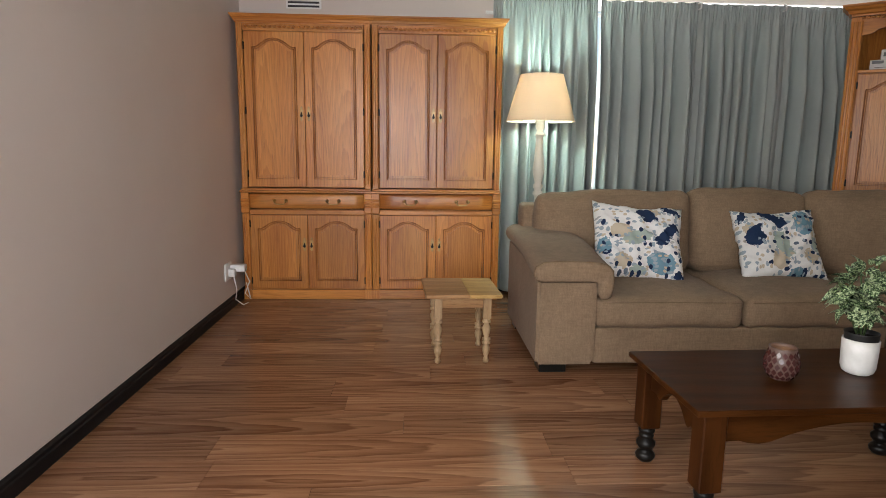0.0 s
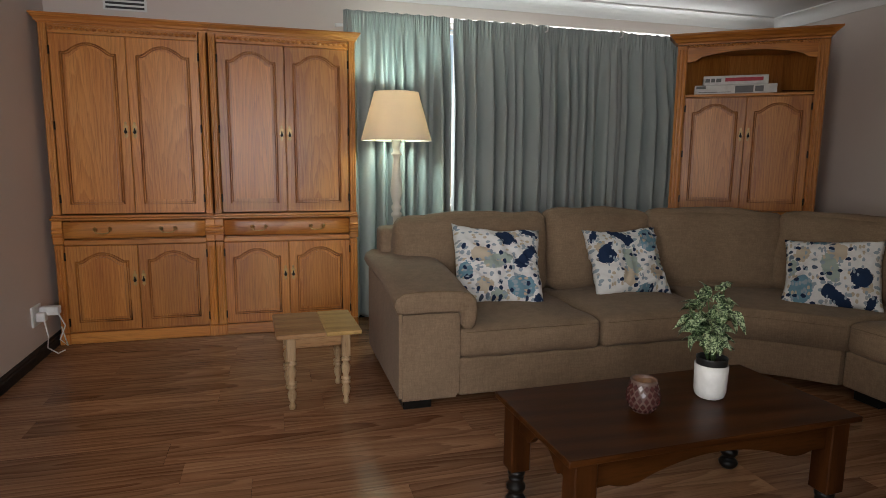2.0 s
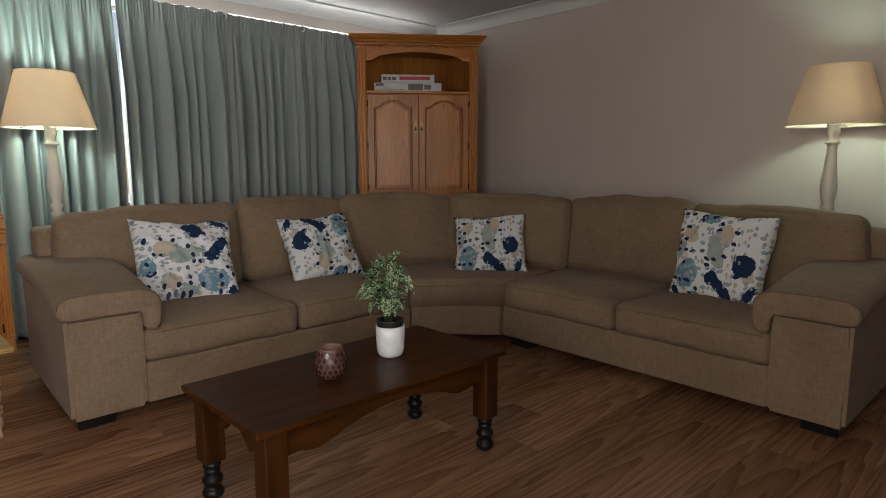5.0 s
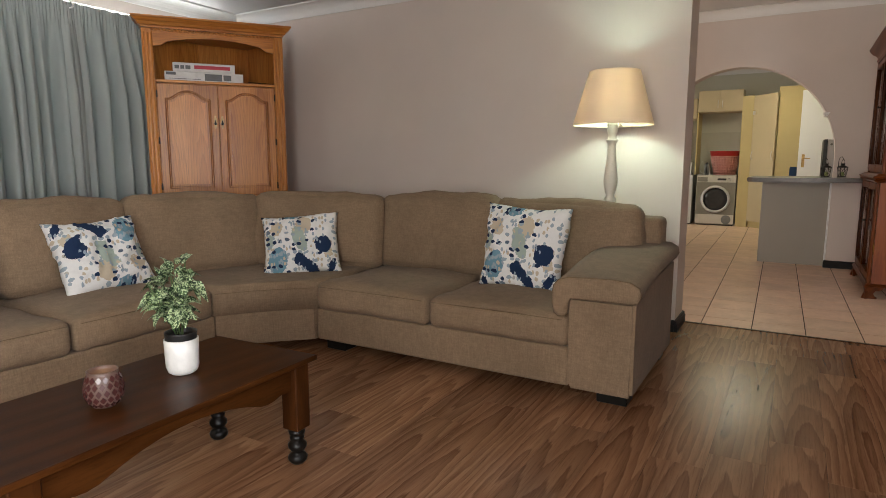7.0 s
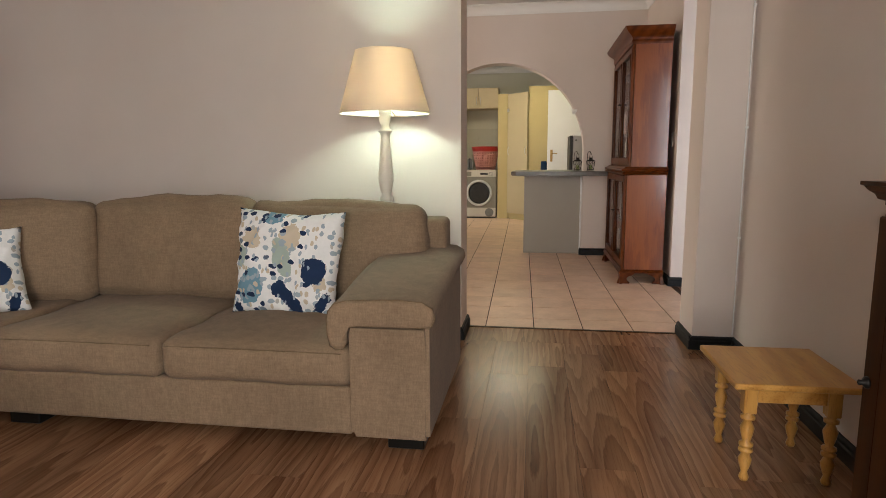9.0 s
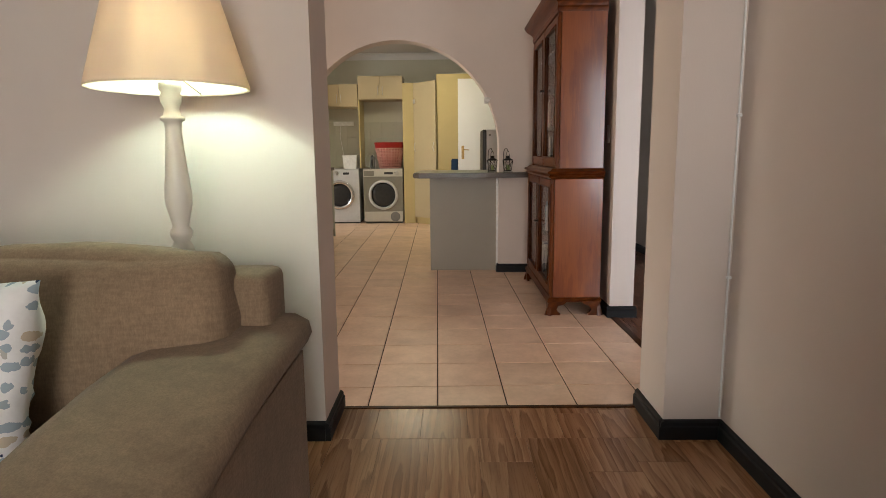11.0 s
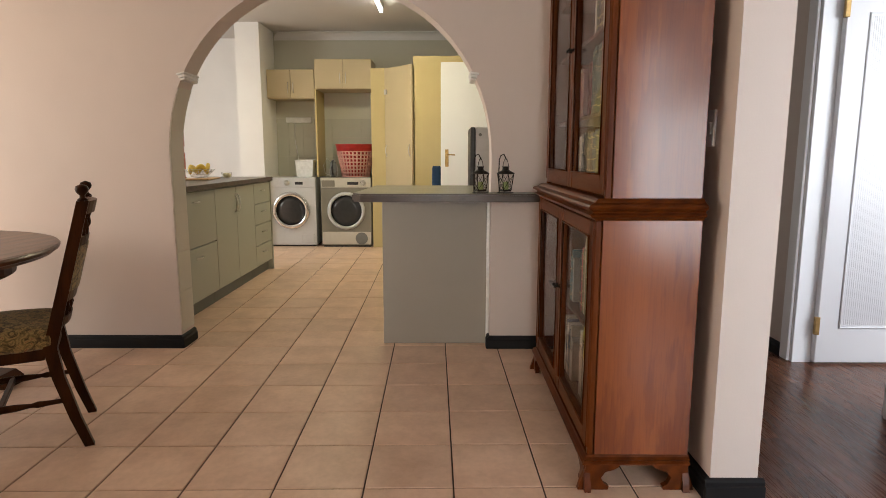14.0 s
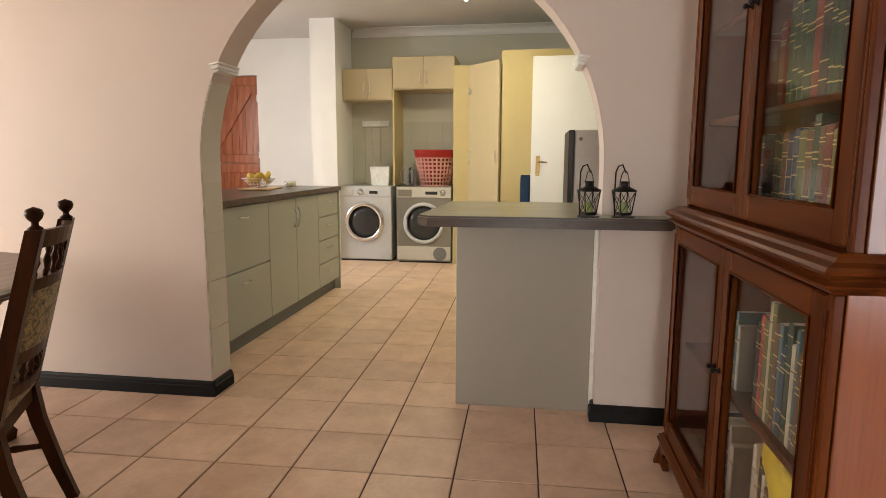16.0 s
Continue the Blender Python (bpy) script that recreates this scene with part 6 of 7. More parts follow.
note = thing("wall_calendar", pose(7.93, HY0, 1.93), "white sheet with a dark picture on the hall wall", "calendar")
part("sheet", box(-0.11, 0.11, 0.0015, 0.006, -0.22, 0.10, 0.001), M_PLASTIC, note)
part("picture", moved(box(-0.05, 0.05, 0.0062, 0.016, -0.09, 0.13, 0.002), pose(-0.045, 0, 0, 0, 6)), M_BLACK, note, "dark hanging cover")

# ---- kitchen island ----
M_SAGE = painted("sage_cabinet_paint", (0.37, 0.38, 0.315), 0.42, 100, 0.0003, 0.03)
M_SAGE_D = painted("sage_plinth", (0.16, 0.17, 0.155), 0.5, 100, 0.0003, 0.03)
M_STEEL = plain("brushed_steel", (0.60, 0.59, 0.56), 0.28, 1.0, 0.08)
IY = 1.84


def cabinet_unit(x0, x1, fronts, label, y0=IY, y1=2.44):
    u = thing("island_cabinet", pose((x0 + x1) / 2, y0, 0), label, "cabinet", "kitchen island cabinets")
    w = x1 - x0
    part("body", box(-w / 2 + 0.0005, w / 2 - 0.0005, 0.018, y1 - y0, 0.10, 0.905), M_SAGE, u)
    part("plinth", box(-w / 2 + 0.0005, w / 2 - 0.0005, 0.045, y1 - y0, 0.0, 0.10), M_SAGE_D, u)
    for a, b, z0, z1, kind in fronts:
        f = part("drawer_front" if kind == "d" else "door", box(-w / 2 + a * w + 0.002, -w / 2 + b * w - 0.002, 0, 0.018, z0 + 0.002, z1 - 0.002, 0.003), M_SAGE, u)
        cx = -w / 2 + (a + b) / 2 * w
        if kind == "d":
            zc = z1 - min(0.075, (z1 - z0) / 2)
            pts = [(cx - 0.055 + 0.11 * i / 8, -0.004 - 0.022 * math.sin(math.pi * i / 8), zc) for i in range(9)]
        else:
            hx = -w / 2 + (b * w - 0.035 if kind == "l" else a * w + 0.035)
            pts = [(hx, -0.002 - 0.024 * math.sin(math.pi * i / 8), z1 - 0.22 + 0.15 * i / 8) for i in range(9)]
        part("handle", tube(pts, 0.005, 8), M_STEEL, f, "brushed steel bow handle", True)
    return u


cabinet_unit(8.06, 8.78, [(0, 1, 0.50, 0.90, "d"), (0, 1, 0.105, 0.497, "d")], "sage island cabinet with two deep drawers")
cabinet_unit(8.782, 9.73, [(0, 0.5, 0.105, 0.90, "l"), (0.5, 1, 0.105, 0.90, "r")], "sage island cabinet with a pair of doors")
cabinet_unit(9.732, 10.24, [(0, 1, 0.105 + 0.199 * k, 0.302 + 0.199 * k, "d") for k in range(4)], "sage island cabinet with four small drawers")
endp = thing("end_panel", pose(10.25, 2.14, 0), "sage end panel of the kitchen island", "panel")
part("panel", box(-0.009, 0.009, -0.31, 0.30, 0, 0.905, 0.002), M_SAGE, endp)
itop = thing("island_worktop", pose(9.04, 2.16, 0.906), "dark stone-look worktop on the kitchen island", "worktop", "worktops")
part("slab", box(-1.25, 1.24, -0.345, 0.36, 0.0, 0.04, 0.006, 2), M_TOP, itop)

IZ = 0.9465
board = thing("cutting_board", pose(9.50, 2.22, IZ, 0, 0, 8), "pale round-cornered cutting board on the worktop", "board")
part("board", box(-0.22, 0.22, -0.11, 0.11, 0, 0.012, 0.005, 2), M_PINE, board)
fruit = thing("fruit_bowl", pose(9.50, 2.24, IZ + 0.0125), "wire fruit bowl holding ripe bananas and lemons", "bowl")
bm = bmesh.new()
for r, z in ((0.06, 0.004), (0.085, 0.03), (0.11, 0.055), (0.13, 0.075)):
    add_tube(bm, [(r * math.cos(2 * math.pi * i / 32), r * math.sin(2 * math.pi * i / 32), z) for i in range(32)], 0.0025, 6, True)
for k in range(20):
    a = 2 * math.pi * k / 20
    add_tube(bm, [(0.06 * math.cos(a), 0.06 * math.sin(a), 0.004), (0.085 * math.cos(a), 0.085 * math.sin(a), 0.03), (0.13 * math.cos(a), 0.13 * math.sin(a), 0.075)], 0.0018, 5)
part("wire", bm, M_STEEL, fruit, "bright wire basket", True)
M_BANANA = plain("banana_skin", (0.60, 0.42, 0.05), 0.5, 0.0, 0.2)
for k in range(5):
    a0 = k * 1.25
    pts = [(0.085 * math.cos(a0 + t * 0.35) * (1 - 0.02 * k), 0.075 * math.sin(a0 + t * 0.35), 0.062 + 0.012 * k * 0.5 + 0.03 * math.cos(t * 1.2)) for t in [-2 + i * 0.5 for i in range(9)]]
    bn = thing("banana", pose(9.50, 2.24, IZ + 0.012), "ripe yellow banana lying in the fruit bowl", "banana", "fruit in the bowl")
    part("fruit", tube(pts, 0.017, 8), M_BANANA, bn, "", True)
jar = thing("glass_jar", pose(9.86, 2.13, IZ), "low glass jar of pale sweets", "jar")
part("glass", lathe([(0.0, 0), (0.045, 0), (0.048, 0.006), (0.048, 0.055), (0.046, 0.055), (0.045, 0.008), (0.0, 0.006)], 24), M_PANE, jar, "", True).visible_shadow = False
part("sweets", moved(soft_box(0.07, 0.07, 0.036, 0.014, (0, 0, 0.004), 5, 0.010, 6.0), pose(0, 0, 0.026)), plain("pale_sweets", (0.55, 0.50, 0.30), 0.5, 0.0, 0.35), jar, "", True)


# ---- washing machine, dryer ----
def front_loader(m, label, body_mat, rim_mat, name):
    """Front faces -x; origin at the floor in the middle of the front."""
    w = thing(name, m, label, "appliance", "laundry machines")
    H = 0.885
    light_mat = M_DRLIGHT if name == "tumble_dryer" else body_mat
    part("body", box(0.0, 0.55, -0.32, 0.32, 0.02, H, 0.008, 2), body_mat, w)
    part("plinth", box(0.02, 0.53, -0.30, 0.30, 0.0, 0.022), M_BLACK, w)
    part("control_panel", box(-0.008, 0.0, -0.316, 0.316, H - 0.125, H - 0.006, 0.003), light_mat, w)
    part("drawer", box(-0.011, -0.006, 0.14, 0.305, H - 0.115, H - 0.035, 0.003), body_mat, w)
    part("display", box(-0.0105, -0.006, -0.16, -0.02 if name == "tumble_dryer" else -0.06, H - 0.09, H - 0.055, 0.002), M_BLACK, w, "dark display")
    knob = part("dial", lathe([(0.036, 0), (0.036, 0.004), (0.027, 0.006), (0.025, 0.022), (0.0, 0.024)], 24, pose(-0.008, 0.045 if name == "washing_machine" else -0.22, H - 0.068, 0, -90)), M_STEEL, w, "round control dial", True)
    dz = 0.465
    ri = 0.202 if name == "tumble_dryer" else 0.186
    ring = part("door", lathe([(ri + 0.003, 0.0), (0.235, 0.0), (0.240, 0.012), (0.228, 0.030), (ri + 0.001, 0.036), (ri, 0.026), (ri - 0.006, 0.010)], 48, pose(0, 0.0, dz, 0, -90), True), rim_mat, w, "round porthole rim", True)
    part("glass", lathe([(0.0, 0.012), (0.05, 0.012), (0.12, 0.010), (ri, 0.004), (ri, 0.0), (0.0, 0.0)][::-1], 40, pose(0, 0.0, dz, 0, -90)), M_DARKGLASS, ring, "dark porthole glass", True)
    part("handle", box(-0.04, -0.016, 0.19, 0.22, dz - 0.05, dz + 0.05, 0.006, 2), rim_mat, ring)
    if name == "tumble_dryer":
        part("vent", lathe([(0.078, 0), (0.078, 0.006), (0.07, 0.008), (0.0, 0.006)], 32, pose(-0.005, -0.19, 0.11, 0, -90)), M_GREYPL, w, "round grey air grille")
        part("flap", box(-0.006, 0.0, -0.31, 0.31, 0.035, 0.195, 0.003), light_mat, w, "pale lower flap")
    else:
        part("flap", box(-0.006, 0.0, -0.29, -0.13, 0.05, 0.16, 0.003), body_mat, w)
    return w


M_DARKGLASS = plain("dark_glass", (0.035, 0.035, 0.036), 0.06)
M_GREYPL = plain("grey_plastic", (0.16, 0.16, 0.15), 0.5)
M_WMBODY = plain("silver_white_enamel", (0.52, 0.52, 0.52), 0.32, 0.0, 0.03)
M_DRBODY = plain("champagne_silver_enamel", (0.21, 0.195, 0.155), 0.36, 0.2, 0.03)
M_DRLIGHT = plain("pale_champagne_enamel", (0.52, 0.49, 0.42), 0.36, 0.1, 0.03)
M_CHROME = plain("chrome", (0.75, 0.75, 0.76), 0.12, 1.0, 0.03)
front_loader(pose(11.80, 2.03, 0), "white and silver front-loading washing machine with chrome porthole", M_WMBODY, M_CHROME, "washing_machine")
front_loader(pose(11.76, 1.318, 0), "champagne silver tumble dryer beside the washing machine", M_DRBODY, M_WMBODY, "tumble_dryer")

# ---- laundry wall ----
M_MAPLE = painted("pale_maple_laminate", (0.47, 0.385, 0.235), 0.42, 40, 0.0003, 0.05)
M_MAPLE2 = painted("yellow_maple_laminate", (0.50, 0.40, 0.185), 0.42, 40, 0.0003, 0.05)


def wall_cupboard(y0, y1, z0, z1, xf, label):
    c = thing("wall_cupboard", pose(xf, (y0 + y1) / 2, z0), label, "cupboard", "cupboards above the machines")
    w, h = y1 - y0, z1 - z0
    part("body", box(0.018, KX1 - xf - 0.001, -w / 2, w / 2, 0, h, 0.002), M_MAPLE, c)
    for s in (-1, 1):
        d = part("door", box(0, 0.017, min(0, s * w / 2) + 0.002, max(0, s * w / 2) - 0.002, 0.012, h - 0.002, 0.002), M_MAPLE, c)
        part("handle", tube([(-0.002 - 0.022 * math.sin(math.pi * i / 8), s * 0.035, 0.07 + 0.13 * i / 8) for i in range(9)], 0.005, 8), M_STEEL, d, "brushed steel bow handle", True)


wall_cupboard(1.72, 2.322, 1.875, 2.235, 11.95, "pale maple wall cupboard over the washing machine")
wall_cupboard(0.985, 1.70, 1.985, 2.35, 11.88, "pale maple wall cupboard over the dryer")
sp = thing("side_panel", pose(12.08, 1.69, 0), "tall maple panel between the two machines", "panel", "maple panels")
part("panel", box(-0.22, 0.265, -0.012, 0.009, 0.89, 1.98, 0.002), M_MAPLE2, sp)
sp = thing("side_panel", pose(11.9, 0.885, 0), "tall maple end panel beside the dryer", "panel", "maple panels")
part("panel", box(-0.15, 0.445, -0.085, 0.095, 0, 2.22, 0.002), M_MAPLE2, sp)
tall = thing("corner_pantry", pose(11.75, 0.80, 0), "tall corner pantry with a diagonal pale maple door", "cupboard")
part("body", prism([(0.0, 0.0), (0.0, -0.005), (-0.40, -0.365), (-0.40, -0.38), (0.55, -0.38), (0.55, 0.0)], 0.10, 2.2, "z"), M_MAPLE2, tall)
part("plinth", prism([(0.05, 0.0), (-0.35, -0.36), (-0.35, -0.38), (0.55, -0.38), (0.55, 0.0)], 0.0, 0.10, "z"), M_MAPLE2, tall)
dl = math.hypot(0.40, 0.36)
d = part("door", moved(box(-0.018, 0.0, -dl + 0.004, -0.004, 0.11, 2.21, 0.002), pose(-0.004, -0.003, 0, 0, 0, -48)), M_MAPLE, tall)
for yy, z in ((-0.04, 1.22), (-dl + 0.04, 1.22)):
    part("handle", moved(tube([(-0.02 - 0.022 * math.sin(math.pi * i / 8), yy, z - 0.07 + 0.14 * i / 8) for i in range(9)], 0.005, 8), pose(-0.004, -0.003, 0, 0, 0, -48)), M_STEEL, d, "", True)
part("latch", moved(box(-0.035, -0.018, -0.055, -0.01, 1.90, 1.96, 0.003), pose(-0.004, -0.003, 0, 0, 0, -48)), M_STEEL, d, "small steel latch")
tall2 = thing("tall_cupboard", pose(11.35, 0.05, 0), "tall yellow maple cupboard side next to a white door", "cupboard")
part("side", box(0, 0.58, -0.42, 0.385, 0.0, 2.30, 0.002), M_MAPLE2, tall2)
wd = thing("white_door", pose(11.22, -0.245, 0.01), "white flush interior door with a brass lever handle", "door")
part("leaf", box(-0.02, 0.02, -0.40, 0.355, 0, 2.2, 0.003), M_DOORPAINT, wd)
hd = part("handle_plate", box(-0.026, -0.02, 0.265, 0.305, 1.02, 1.22, 0.002), M_BRASS, wd, "aged brass lever handle")
part("lever", tube([(-0.026, 0.285, 1.16), (-0.055, 0.285, 1.16), (-0.058, 0.25, 1.16), (-0.055, 0.19, 1.155)], 0.007, 8), M_BRASS, hd, "", True)
fridge = thing("fridge", pose(9.75, -0.51, 0), "silver fridge with a black front edge", "fridge")
part("body", box(-0.30, 0.30, -0.34, 0.30, 0.02, 1.40, 0.012, 2), M_WMBODY, fridge)
part("door", box(-0.30, 0.30, 0.302, 0.345, 0.05, 1.40, 0.008, 2), M_BLACK, fridge, "black door edge")
part("badge", lathe([(0.014, 0), (0.014, 0.003), (0, 0.004)], 16, pose(-0.30, 0.26, 1.335, 0, -90)), M_GREYPL, fridge)
bluebag = thing("hanging_bag", pose(11.33, 0.16, 0.62), "dark blue bag hanging beside the white door", "bag")
part("cloth", moved(soft_box(0.03, 0.10, 0.42, 0.014, (0.008, 0.005, 0), 6, 0.008, 3.0), pose(-0.025, 0, 0.21)), fabric("navy_cloth", (0.02, 0.045, 0.10)), bluebag, "", True)

# splash tiles and power strip behind the machines
splash = tagged(new("splash_tiles"), "cream glazed wall tiles behind the machines", "tiles", "", "structure")
M_SPLASH = painted("cream_glazed_tile", (0.50, 0.49, 0.41), 0.25, 60, 0.0003, 0.04)
for i in range(7):
    for k in range(3):
        part("tile", box(KX1 - 0.008, KX1 - 0.001, 0.99 + 0.196 * i, 0.99 + 0.196 * i + 0.193, 0.90 + 0.25 * k, 0.90 + 0.25 * k + 0.247, 0.001), M_SPLASH, splash)
strip = thing("power_strip", pose(KX1 - 0.012, 2.02, 1.63), "white multi-socket power strip on the wall", "socket")
part("case", box(-0.03, 0.0, -0.17, 0.17, -0.035, 0.035, 0.004, 2), M_PLASTIC, strip)
for k in range(4):
    part("outlet", box(-0.033, -0.029, -0.145 + 0.08 * k, -0.10 + 0.08 * k, -0.018, 0.018, 0.002), M_PLASTIC, strip)
part("cord", tube([(-0.02, 0.05, -0.03), (-0.02, 0.06, -0.25), (-0.015, 0.02, -0.5), (-0.015, 0.0, -0.72)], 0.005, 6), M_PLASTIC, strip, "white cord", True)

tub = thing("plastic_tub", pose(12.0, 1.87, 0.886), "white plastic storage tub with a lid", "tub")
part("tub", sweep_sections([[(-0.09, -0.10, 0), (0.09, -0.10, 0), (0.09, 0.10, 0), (-0.09, 0.10, 0)], [(-0.105, -0.115, 0.20), (0.105, -0.115, 0.20), (0.105, 0.115, 0.20), (-0.105, 0.115, 0.20)]]), M_PLASTIC, tub)
part("lid", box(-0.11, 0.11, -0.12, 0.12, 0.20, 0.222, 0.005, 2), M_PLASTIC, tub)

M_RED = plain("red_plastic", (0.34, 0.015, 0.013), 0.35)
M_PALEPINK = plain("pale_plastic", (0.56, 0.27, 0.22), 0.4)
basket = thing("laundry_basket", pose(12.0, 1.22, 0.886), "pale lattice laundry basket with a red tub inside", "basket")
bm = bmesh.new()
for k in range(8):
    z = 0.01 + 0.045 * k
    r = 0.17 + 0.06 * z / 0.33
    add_tube(bm, [(r * math.cos(2 * math.pi * i / 40), r * math.sin(2 * math.pi * i / 40), z) for i in range(40)], 0.010, 6, True)
for k in range(28):
    a = 2 * math.pi * k / 28
    add_tube(bm, [(0.171 * math.cos(a), 0.171 * math.sin(a), 0.01), (0.230 * math.cos(a), 0.230 * math.sin(a), 0.325)], 0.010, 6)
part("lattice", bm, M_PALEPINK, basket, "", True)
part("liner", lathe([(0.0, 0.012), (0.135, 0.012), (0.195, 0.33), (0.19, 0.33), (0.13, 0.02), (0.0, 0.02)], 40), M_RED, basket, "red plastic tub", True)
part("rim", lathe([(0.215, 0.325), (0.238, 0.33), (0.245, 0.36), (0.250, 0.40), (0.258, 0.405), (0.258, 0.418), (0.245, 0.418), (0.235, 0.35), (0.215, 0.335)], 40, None, True), M_RED, basket, "wide red rim", True)
iron = thing("clothes_iron", pose(11.92, 1.50, 0.886), "steam iron standing upright on the dryer", "iron")
part("soleplate", prism([(-0.05, 0.0), (-0.055, 0.10), (-0.03, 0.19), (0.0, 0.235), (0.03, 0.19), (0.055, 0.10), (0.05, 0.0)], 0.030, 0.038, "x"), M_STEEL, iron)
part("body", moved(soft_box(0.06, 0.085, 0.20, 0.025, (0, 0, 0), 5), pose(0.0, 0, 0.10)), M_GREYPL, iron, "", True)
part("handle", tube([(-0.025, 0, 0.03), (-0.07, 0, 0.05), (-0.075, 0, 0.13), (-0.05, 0, 0.20), (-0.01, 0, 0.21)], 0.013, 8), M_BLACK, iron, "", True)
part("cord", tube([(-0.02, 0.03, 0.02), (-0.03, 0.10, 0.05), (-0.02, 0.12, 0.15), (0.0, 0.08, 0.24), (0.02, 0.04, 0.20)], 0.004, 6), M_PLASTIC, iron, "pale cord", True)

# ---- stable door ----
M_REDWOOD = wood("red_stained_pine", (0.22, 0.055, 0.022), (0.36, 0.105, 0.045), (0.46, 0.16, 0.07), (6.0, 6.0, 0.7), 0.4, 0.7, 0.2, 0.4)
stable = thing("stable_door", pose(12.80, 4.165, 0), "red-stained wooden stable door with diagonal braces", "door")
for leaf_z0, leaf_z1 in ((0.02, 1.131), (1.134, 2.29)):
    for k in range(8):
        y = -0.405 + k * 0.101
        part("plank", box(0.0, 0.025, y + 0.001, y + 0.100, leaf_z0, leaf_z1, 0.004), M_REDWOOD, stable)
    for a, b in ((leaf_z0, leaf_z0 + 0.12), (leaf_z1 - 0.12, leaf_z1)):
        part("ledge", box(-0.024, 0.0, -0.40, 0.40, a, b, 0.004), M_REDWOOD, stable)
    for s in (-1, 1):
        part("stile", box(-0.022, 0.0, s * 0.355 - 0.045, s * 0.355 + 0.045, leaf_z0 + 0.12, leaf_z1 - 0.12, 0.004), M_REDWOOD, stable)
    z0, z1 = leaf_z0 + 0.12, leaf_z1 - 0.12
    part("brace", prism([(-0.31, z1 - 0.10), (-0.31, z1), (-0.24, z1), (0.31, z0 + 0.10), (0.31, z0), (0.24, z0)], -0.022, 0.0, "x"), M_REDWOOD, stable)
for z in (0.2, 0.9, 1.25, 2.0):
    part("hinge", box(-0.03, -0.02, -0.425, -0.385, z - 0.045, z + 0.045, 0.002), M_PLASTIC, stable, "pale butt hinge")
sf = tagged(new("door_frame"), "white painted frame of the stable door", "door frame", "", "structure")
sf.location = (12.75, 4.165, 0)
for y0, y1, z0, z1 in ((-0.415, -0.408, 0, 2.3), (0.408, 0.415, 0, 2.3)):
    part("jamb", box(0.0, 0.2, y0, y1, z0, z1), M_DOORPAINT, sf)

# ---- fluorescent tube ----
tl = thing("ceiling_light", pose(10.3, 0.75, KH), "lit fluorescent tube light on the kitchen ceiling", "lamp")
part("housing", box(-0.62, 0.62, -0.03, 0.03, -0.05, 0.0, 0.006), M_PLASTIC, tl)
part("tube", lathe([(0.0, -0.59), (0.013, -0.59), (0.013, 0.59), (0.0, 0.59)], 16, pose(0, 0, -0.068, 0, 90)), glowing("lit_tube", (1.0, 0.98, 0.86), 14), tl, "glowing white tube", True)
for s in (-1, 1):
    part("cap", box(s * 0.605 - 0.012, s * 0.605 + 0.012, -0.02, 0.02, -0.085, -0.05, 0.003), M_PLASTIC, tl)

# frames of the windows that light the rooms
for nm, along, a0, a1, fixed, z0, z1 in (("window_2", "x", -0.95, 0.45, LY0 - 0.16, 0.5, 2.15), ("window_3", "x", 4.8, 7.4, DY1 + 0.2, 0.05, 2.35), ("window_4", "x", 8.3, 10.9, 5.05, 1.05, 2.2)):
    w = tagged(new(nm), "white framed window", "window", "", "structure")
    mid = (a0 + a1) / 2
    w.location = (mid, fixed, 0)
    hw = (a1 - a0) / 2
    for x0, x1, c0, c1 in ((-hw, -hw + 0.05, z0, z1), (hw - 0.05, hw, z0, z1), (-hw + 0.05, hw - 0.05, z0, z0 + 0.05), (-hw + 0.05, hw - 0.05, z1 - 0.05, z1), (-0.025, 0.025, z0 + 0.05, z1 - 0.05)):
        part("window_frame", box(x0, x1, -0.02, 0.02, c0, c1, 0.004), M_PLASTIC, w)

# ---- floor pieces ----
def piece_mesh(name, sx, sy, material, edge=0.0015, thick=0.010):
    bm = bmesh.new()
    b = [bm.verts.new((x, y, -thick)) for x, y in ((0, 0), (sx, 0), (sx, sy), (0, sy))]
    c = [bm.verts.new((x, y, -edge)) for x, y in ((0, 0), (sx, 0), (sx, sy), (0, sy))]
    t = [bm.verts.new((x, y, 0)) for x, y in ((edge, edge), (sx - edge, edge), (sx - edge, sy - edge), (edge, sy - edge))]
    for lo, hi in ((b, c), (c, t)):
        for i in range(4):
            bm.faces.new((lo[i], lo[(i + 1) % 4], hi[(i + 1) % 4], hi[i]))
    bm.faces.new(t)
    me = bpy.data.meshes.new(name)
    bm.to_mesh(me)
    bm.free()
    me.materials.append(material)
    return me


def lay_planks(parent, x0, x1, y0, y1, length, width, material, seed):
    rnd = random.Random(seed)
    meshes = {}
    y = y0
    while y < y1 - 1e-4:
        w = min(width, y1 - y)
        x = x0 - rnd.uniform(0, length)
        while x < x1 - 1e-4:
            a, b = max(x, x0), min(x + length, x1)
            if b - a > 0.004:
                key = (round(b - a, 3), round(w, 3))
                if key not in meshes:
                    meshes[key] = piece_mesh("plank", key[0] - 0.0008, key[1] - 0.0008, material, 0.0005)
                ob = new("plank", meshes[key])
                ob.location = (a, y, 0)
                ob.parent = parent
            x += length
        y += width


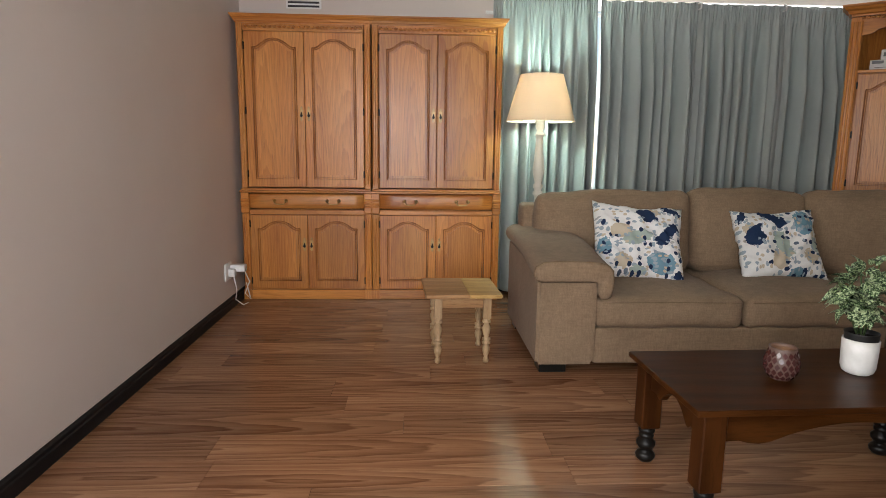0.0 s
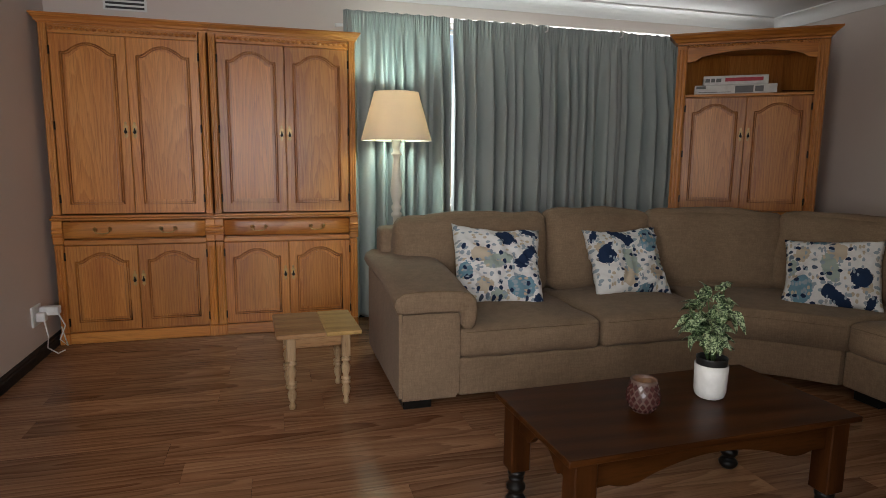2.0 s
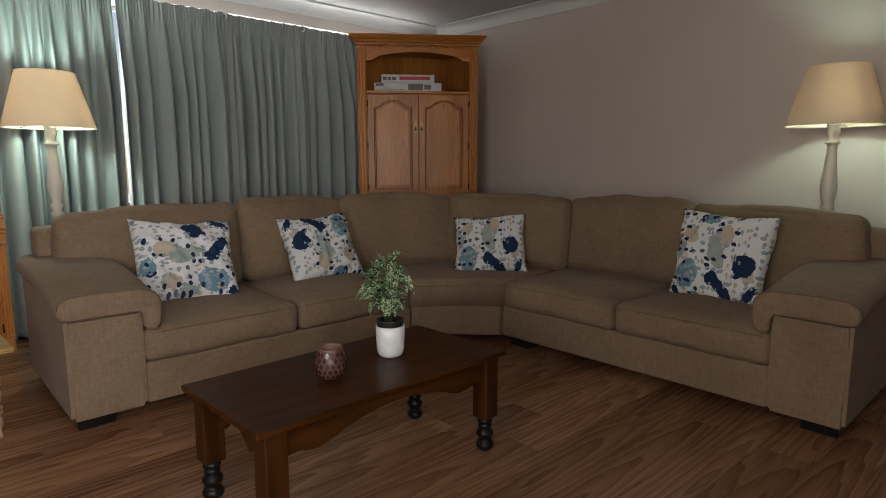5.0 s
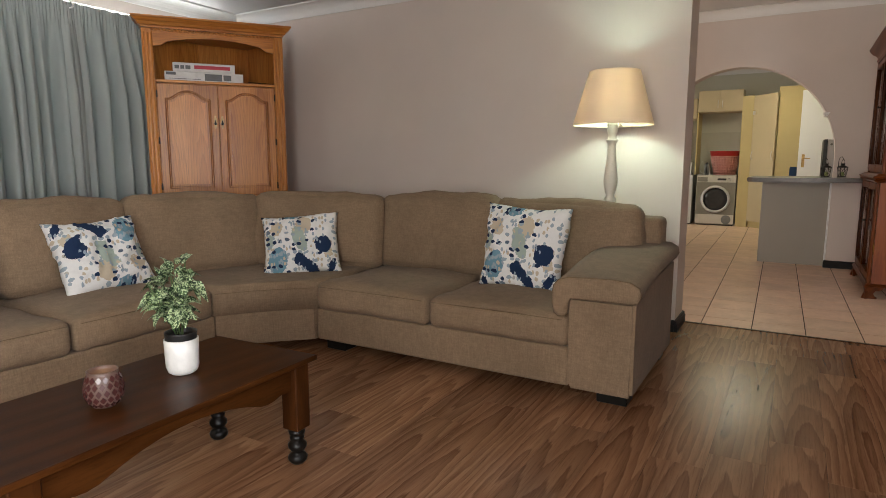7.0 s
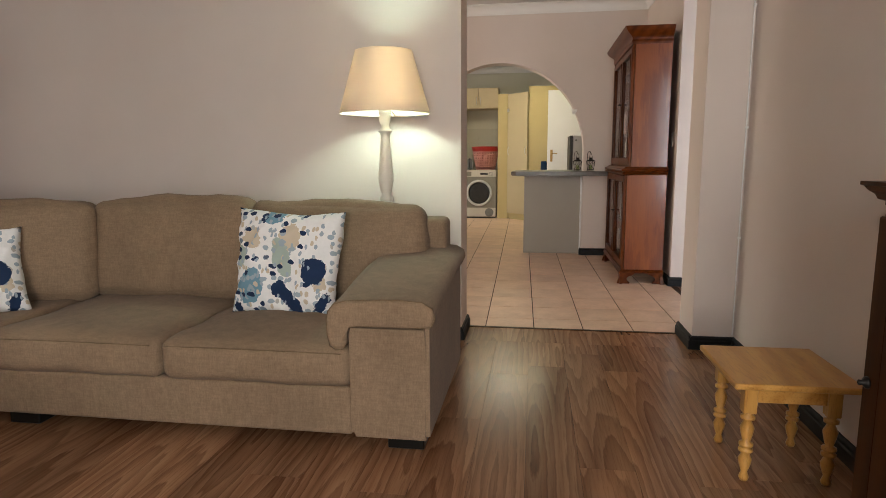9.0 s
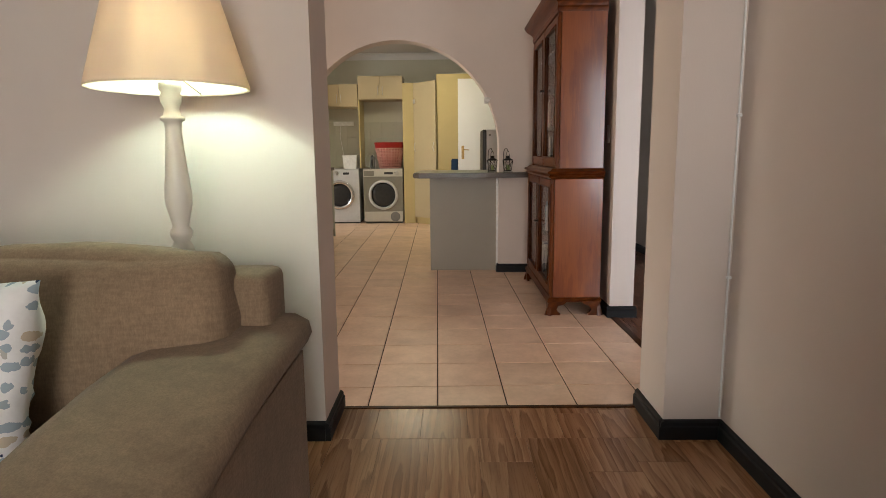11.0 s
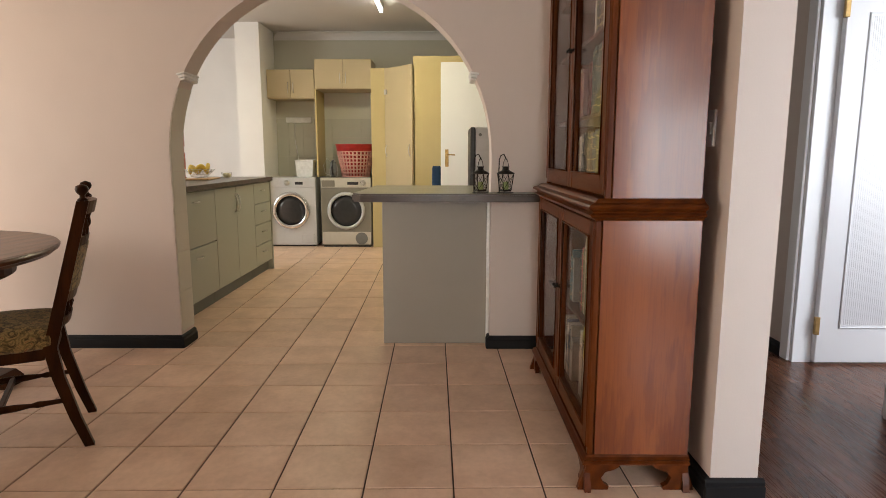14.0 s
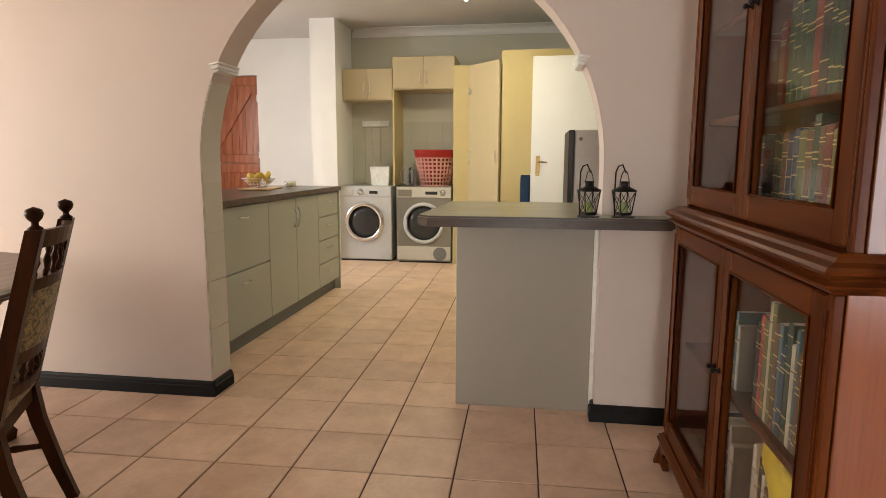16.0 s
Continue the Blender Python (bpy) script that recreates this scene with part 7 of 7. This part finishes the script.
lounge_floor = structure("floor_lounge", box(LX0, DX0, LY0, LY1, -0.0118, -0.0095), M_UNDER, "brown wood-look laminate floor laid in long planks", "floor")
lay_planks(lounge_floor, LX0, LX1, LY0, LY1, 1.28, 0.192, M_LAM, 5)
lay_planks(lounge_floor, LX1, DX0 - 0.012, -0.592, 0.74, 1.28, 0.192, M_LAM, 6)
structure("threshold_strip", box(DX0 - 0.012, DX0 + 0.012, -0.592, 0.74, -0.01, 0.004, 0.002), M_DARK, "dark wooden strip between planks and tiles", "threshold")
hall_floor = structure("floor_hall", box(2.25, 9.4, -4.45, DY0 - 0.04, -0.0118, -0.0095), M_UNDER, "dark red-brown laminate floor of the hall", "floor")
lay_planks(hall_floor, 2.25, 9.4, HY0, DY0 - 0.045, 1.28, 0.192, M_LAM_DARK, 8)
lay_planks(hall_floor, 5.55, 9.4, -4.45, HY0, 1.28, 0.192, M_LAM_DARK, 9)
structure("threshold_hall", box(DX0, 6.0, DY0 - 0.05, DY0 - 0.01, -0.01, 0.004, 0.002), M_DARK, "dark strip along the edge of the tiles", "threshold")

TILE, TILE_Y, JOINT = 0.3205, 0.314, 0.0058
SKEW = Matrix.Translation((DX0, 0.07, 0)) @ Matrix.Rotation(0.0195, 4, "Z") @ Matrix.Translation((-DX0, -0.07, 0))
tile_floor = structure("floor_tiles", box(DX0, 12.75, -1.05, 4.85, -0.0118, -0.004), M_GROUT, "pinkish terracotta ceramic floor tiles with dark joints", "floor")
me_tile = piece_mesh("tile", TILE - JOINT, TILE_Y - JOINT, M_TILE, 0.0025)
rest = bmesh.new()
count = 0
x_first, y_first = 5.441 - 3 * TILE, 0.303 - 5 * TILE_Y
for i in range(27):
    for j in range(20):
        x, y = x_first + i * TILE, y_first + j * TILE_Y
        a0, a1 = max(x, DX0 + 0.013), min(x + TILE, 12.74)
        b0, b1 = max(y, DY0 - 0.036 if x < 7.5 else -1.04), min(y + TILE_Y, 4.69 if x < 7.6 else 4.84)
        if a1 - a0 < 0.02 or b1 - b0 < 0.02:
            continue
        whole = a1 - a0 > TILE - 1e-4 and b1 - b0 > TILE_Y - 1e-4
        if y < 2.7 and x < 10.6 and count < 300:
            ob = new("tile", me_tile if whole else piece_mesh("tile", a1 - a0 - JOINT, b1 - b0 - JOINT, M_TILE, 0.0025))
            ob.matrix_world = SKEW @ Matrix.Translation((a0 + JOINT / 2, b0 + JOINT / 2, 0))
            ob.parent = tile_floor
            count += 1
        else:
            add_box(rest, a0 + JOINT / 2, a1 - JOINT / 2, b0 + JOINT / 2, b1 - JOINT / 2, -0.01, 0.0)
far_tiles = part("far_tiles", moved(rest, SKEW), M_TILE, tile_floor)
tagged(far_tiles, "", "", "", "stuff")
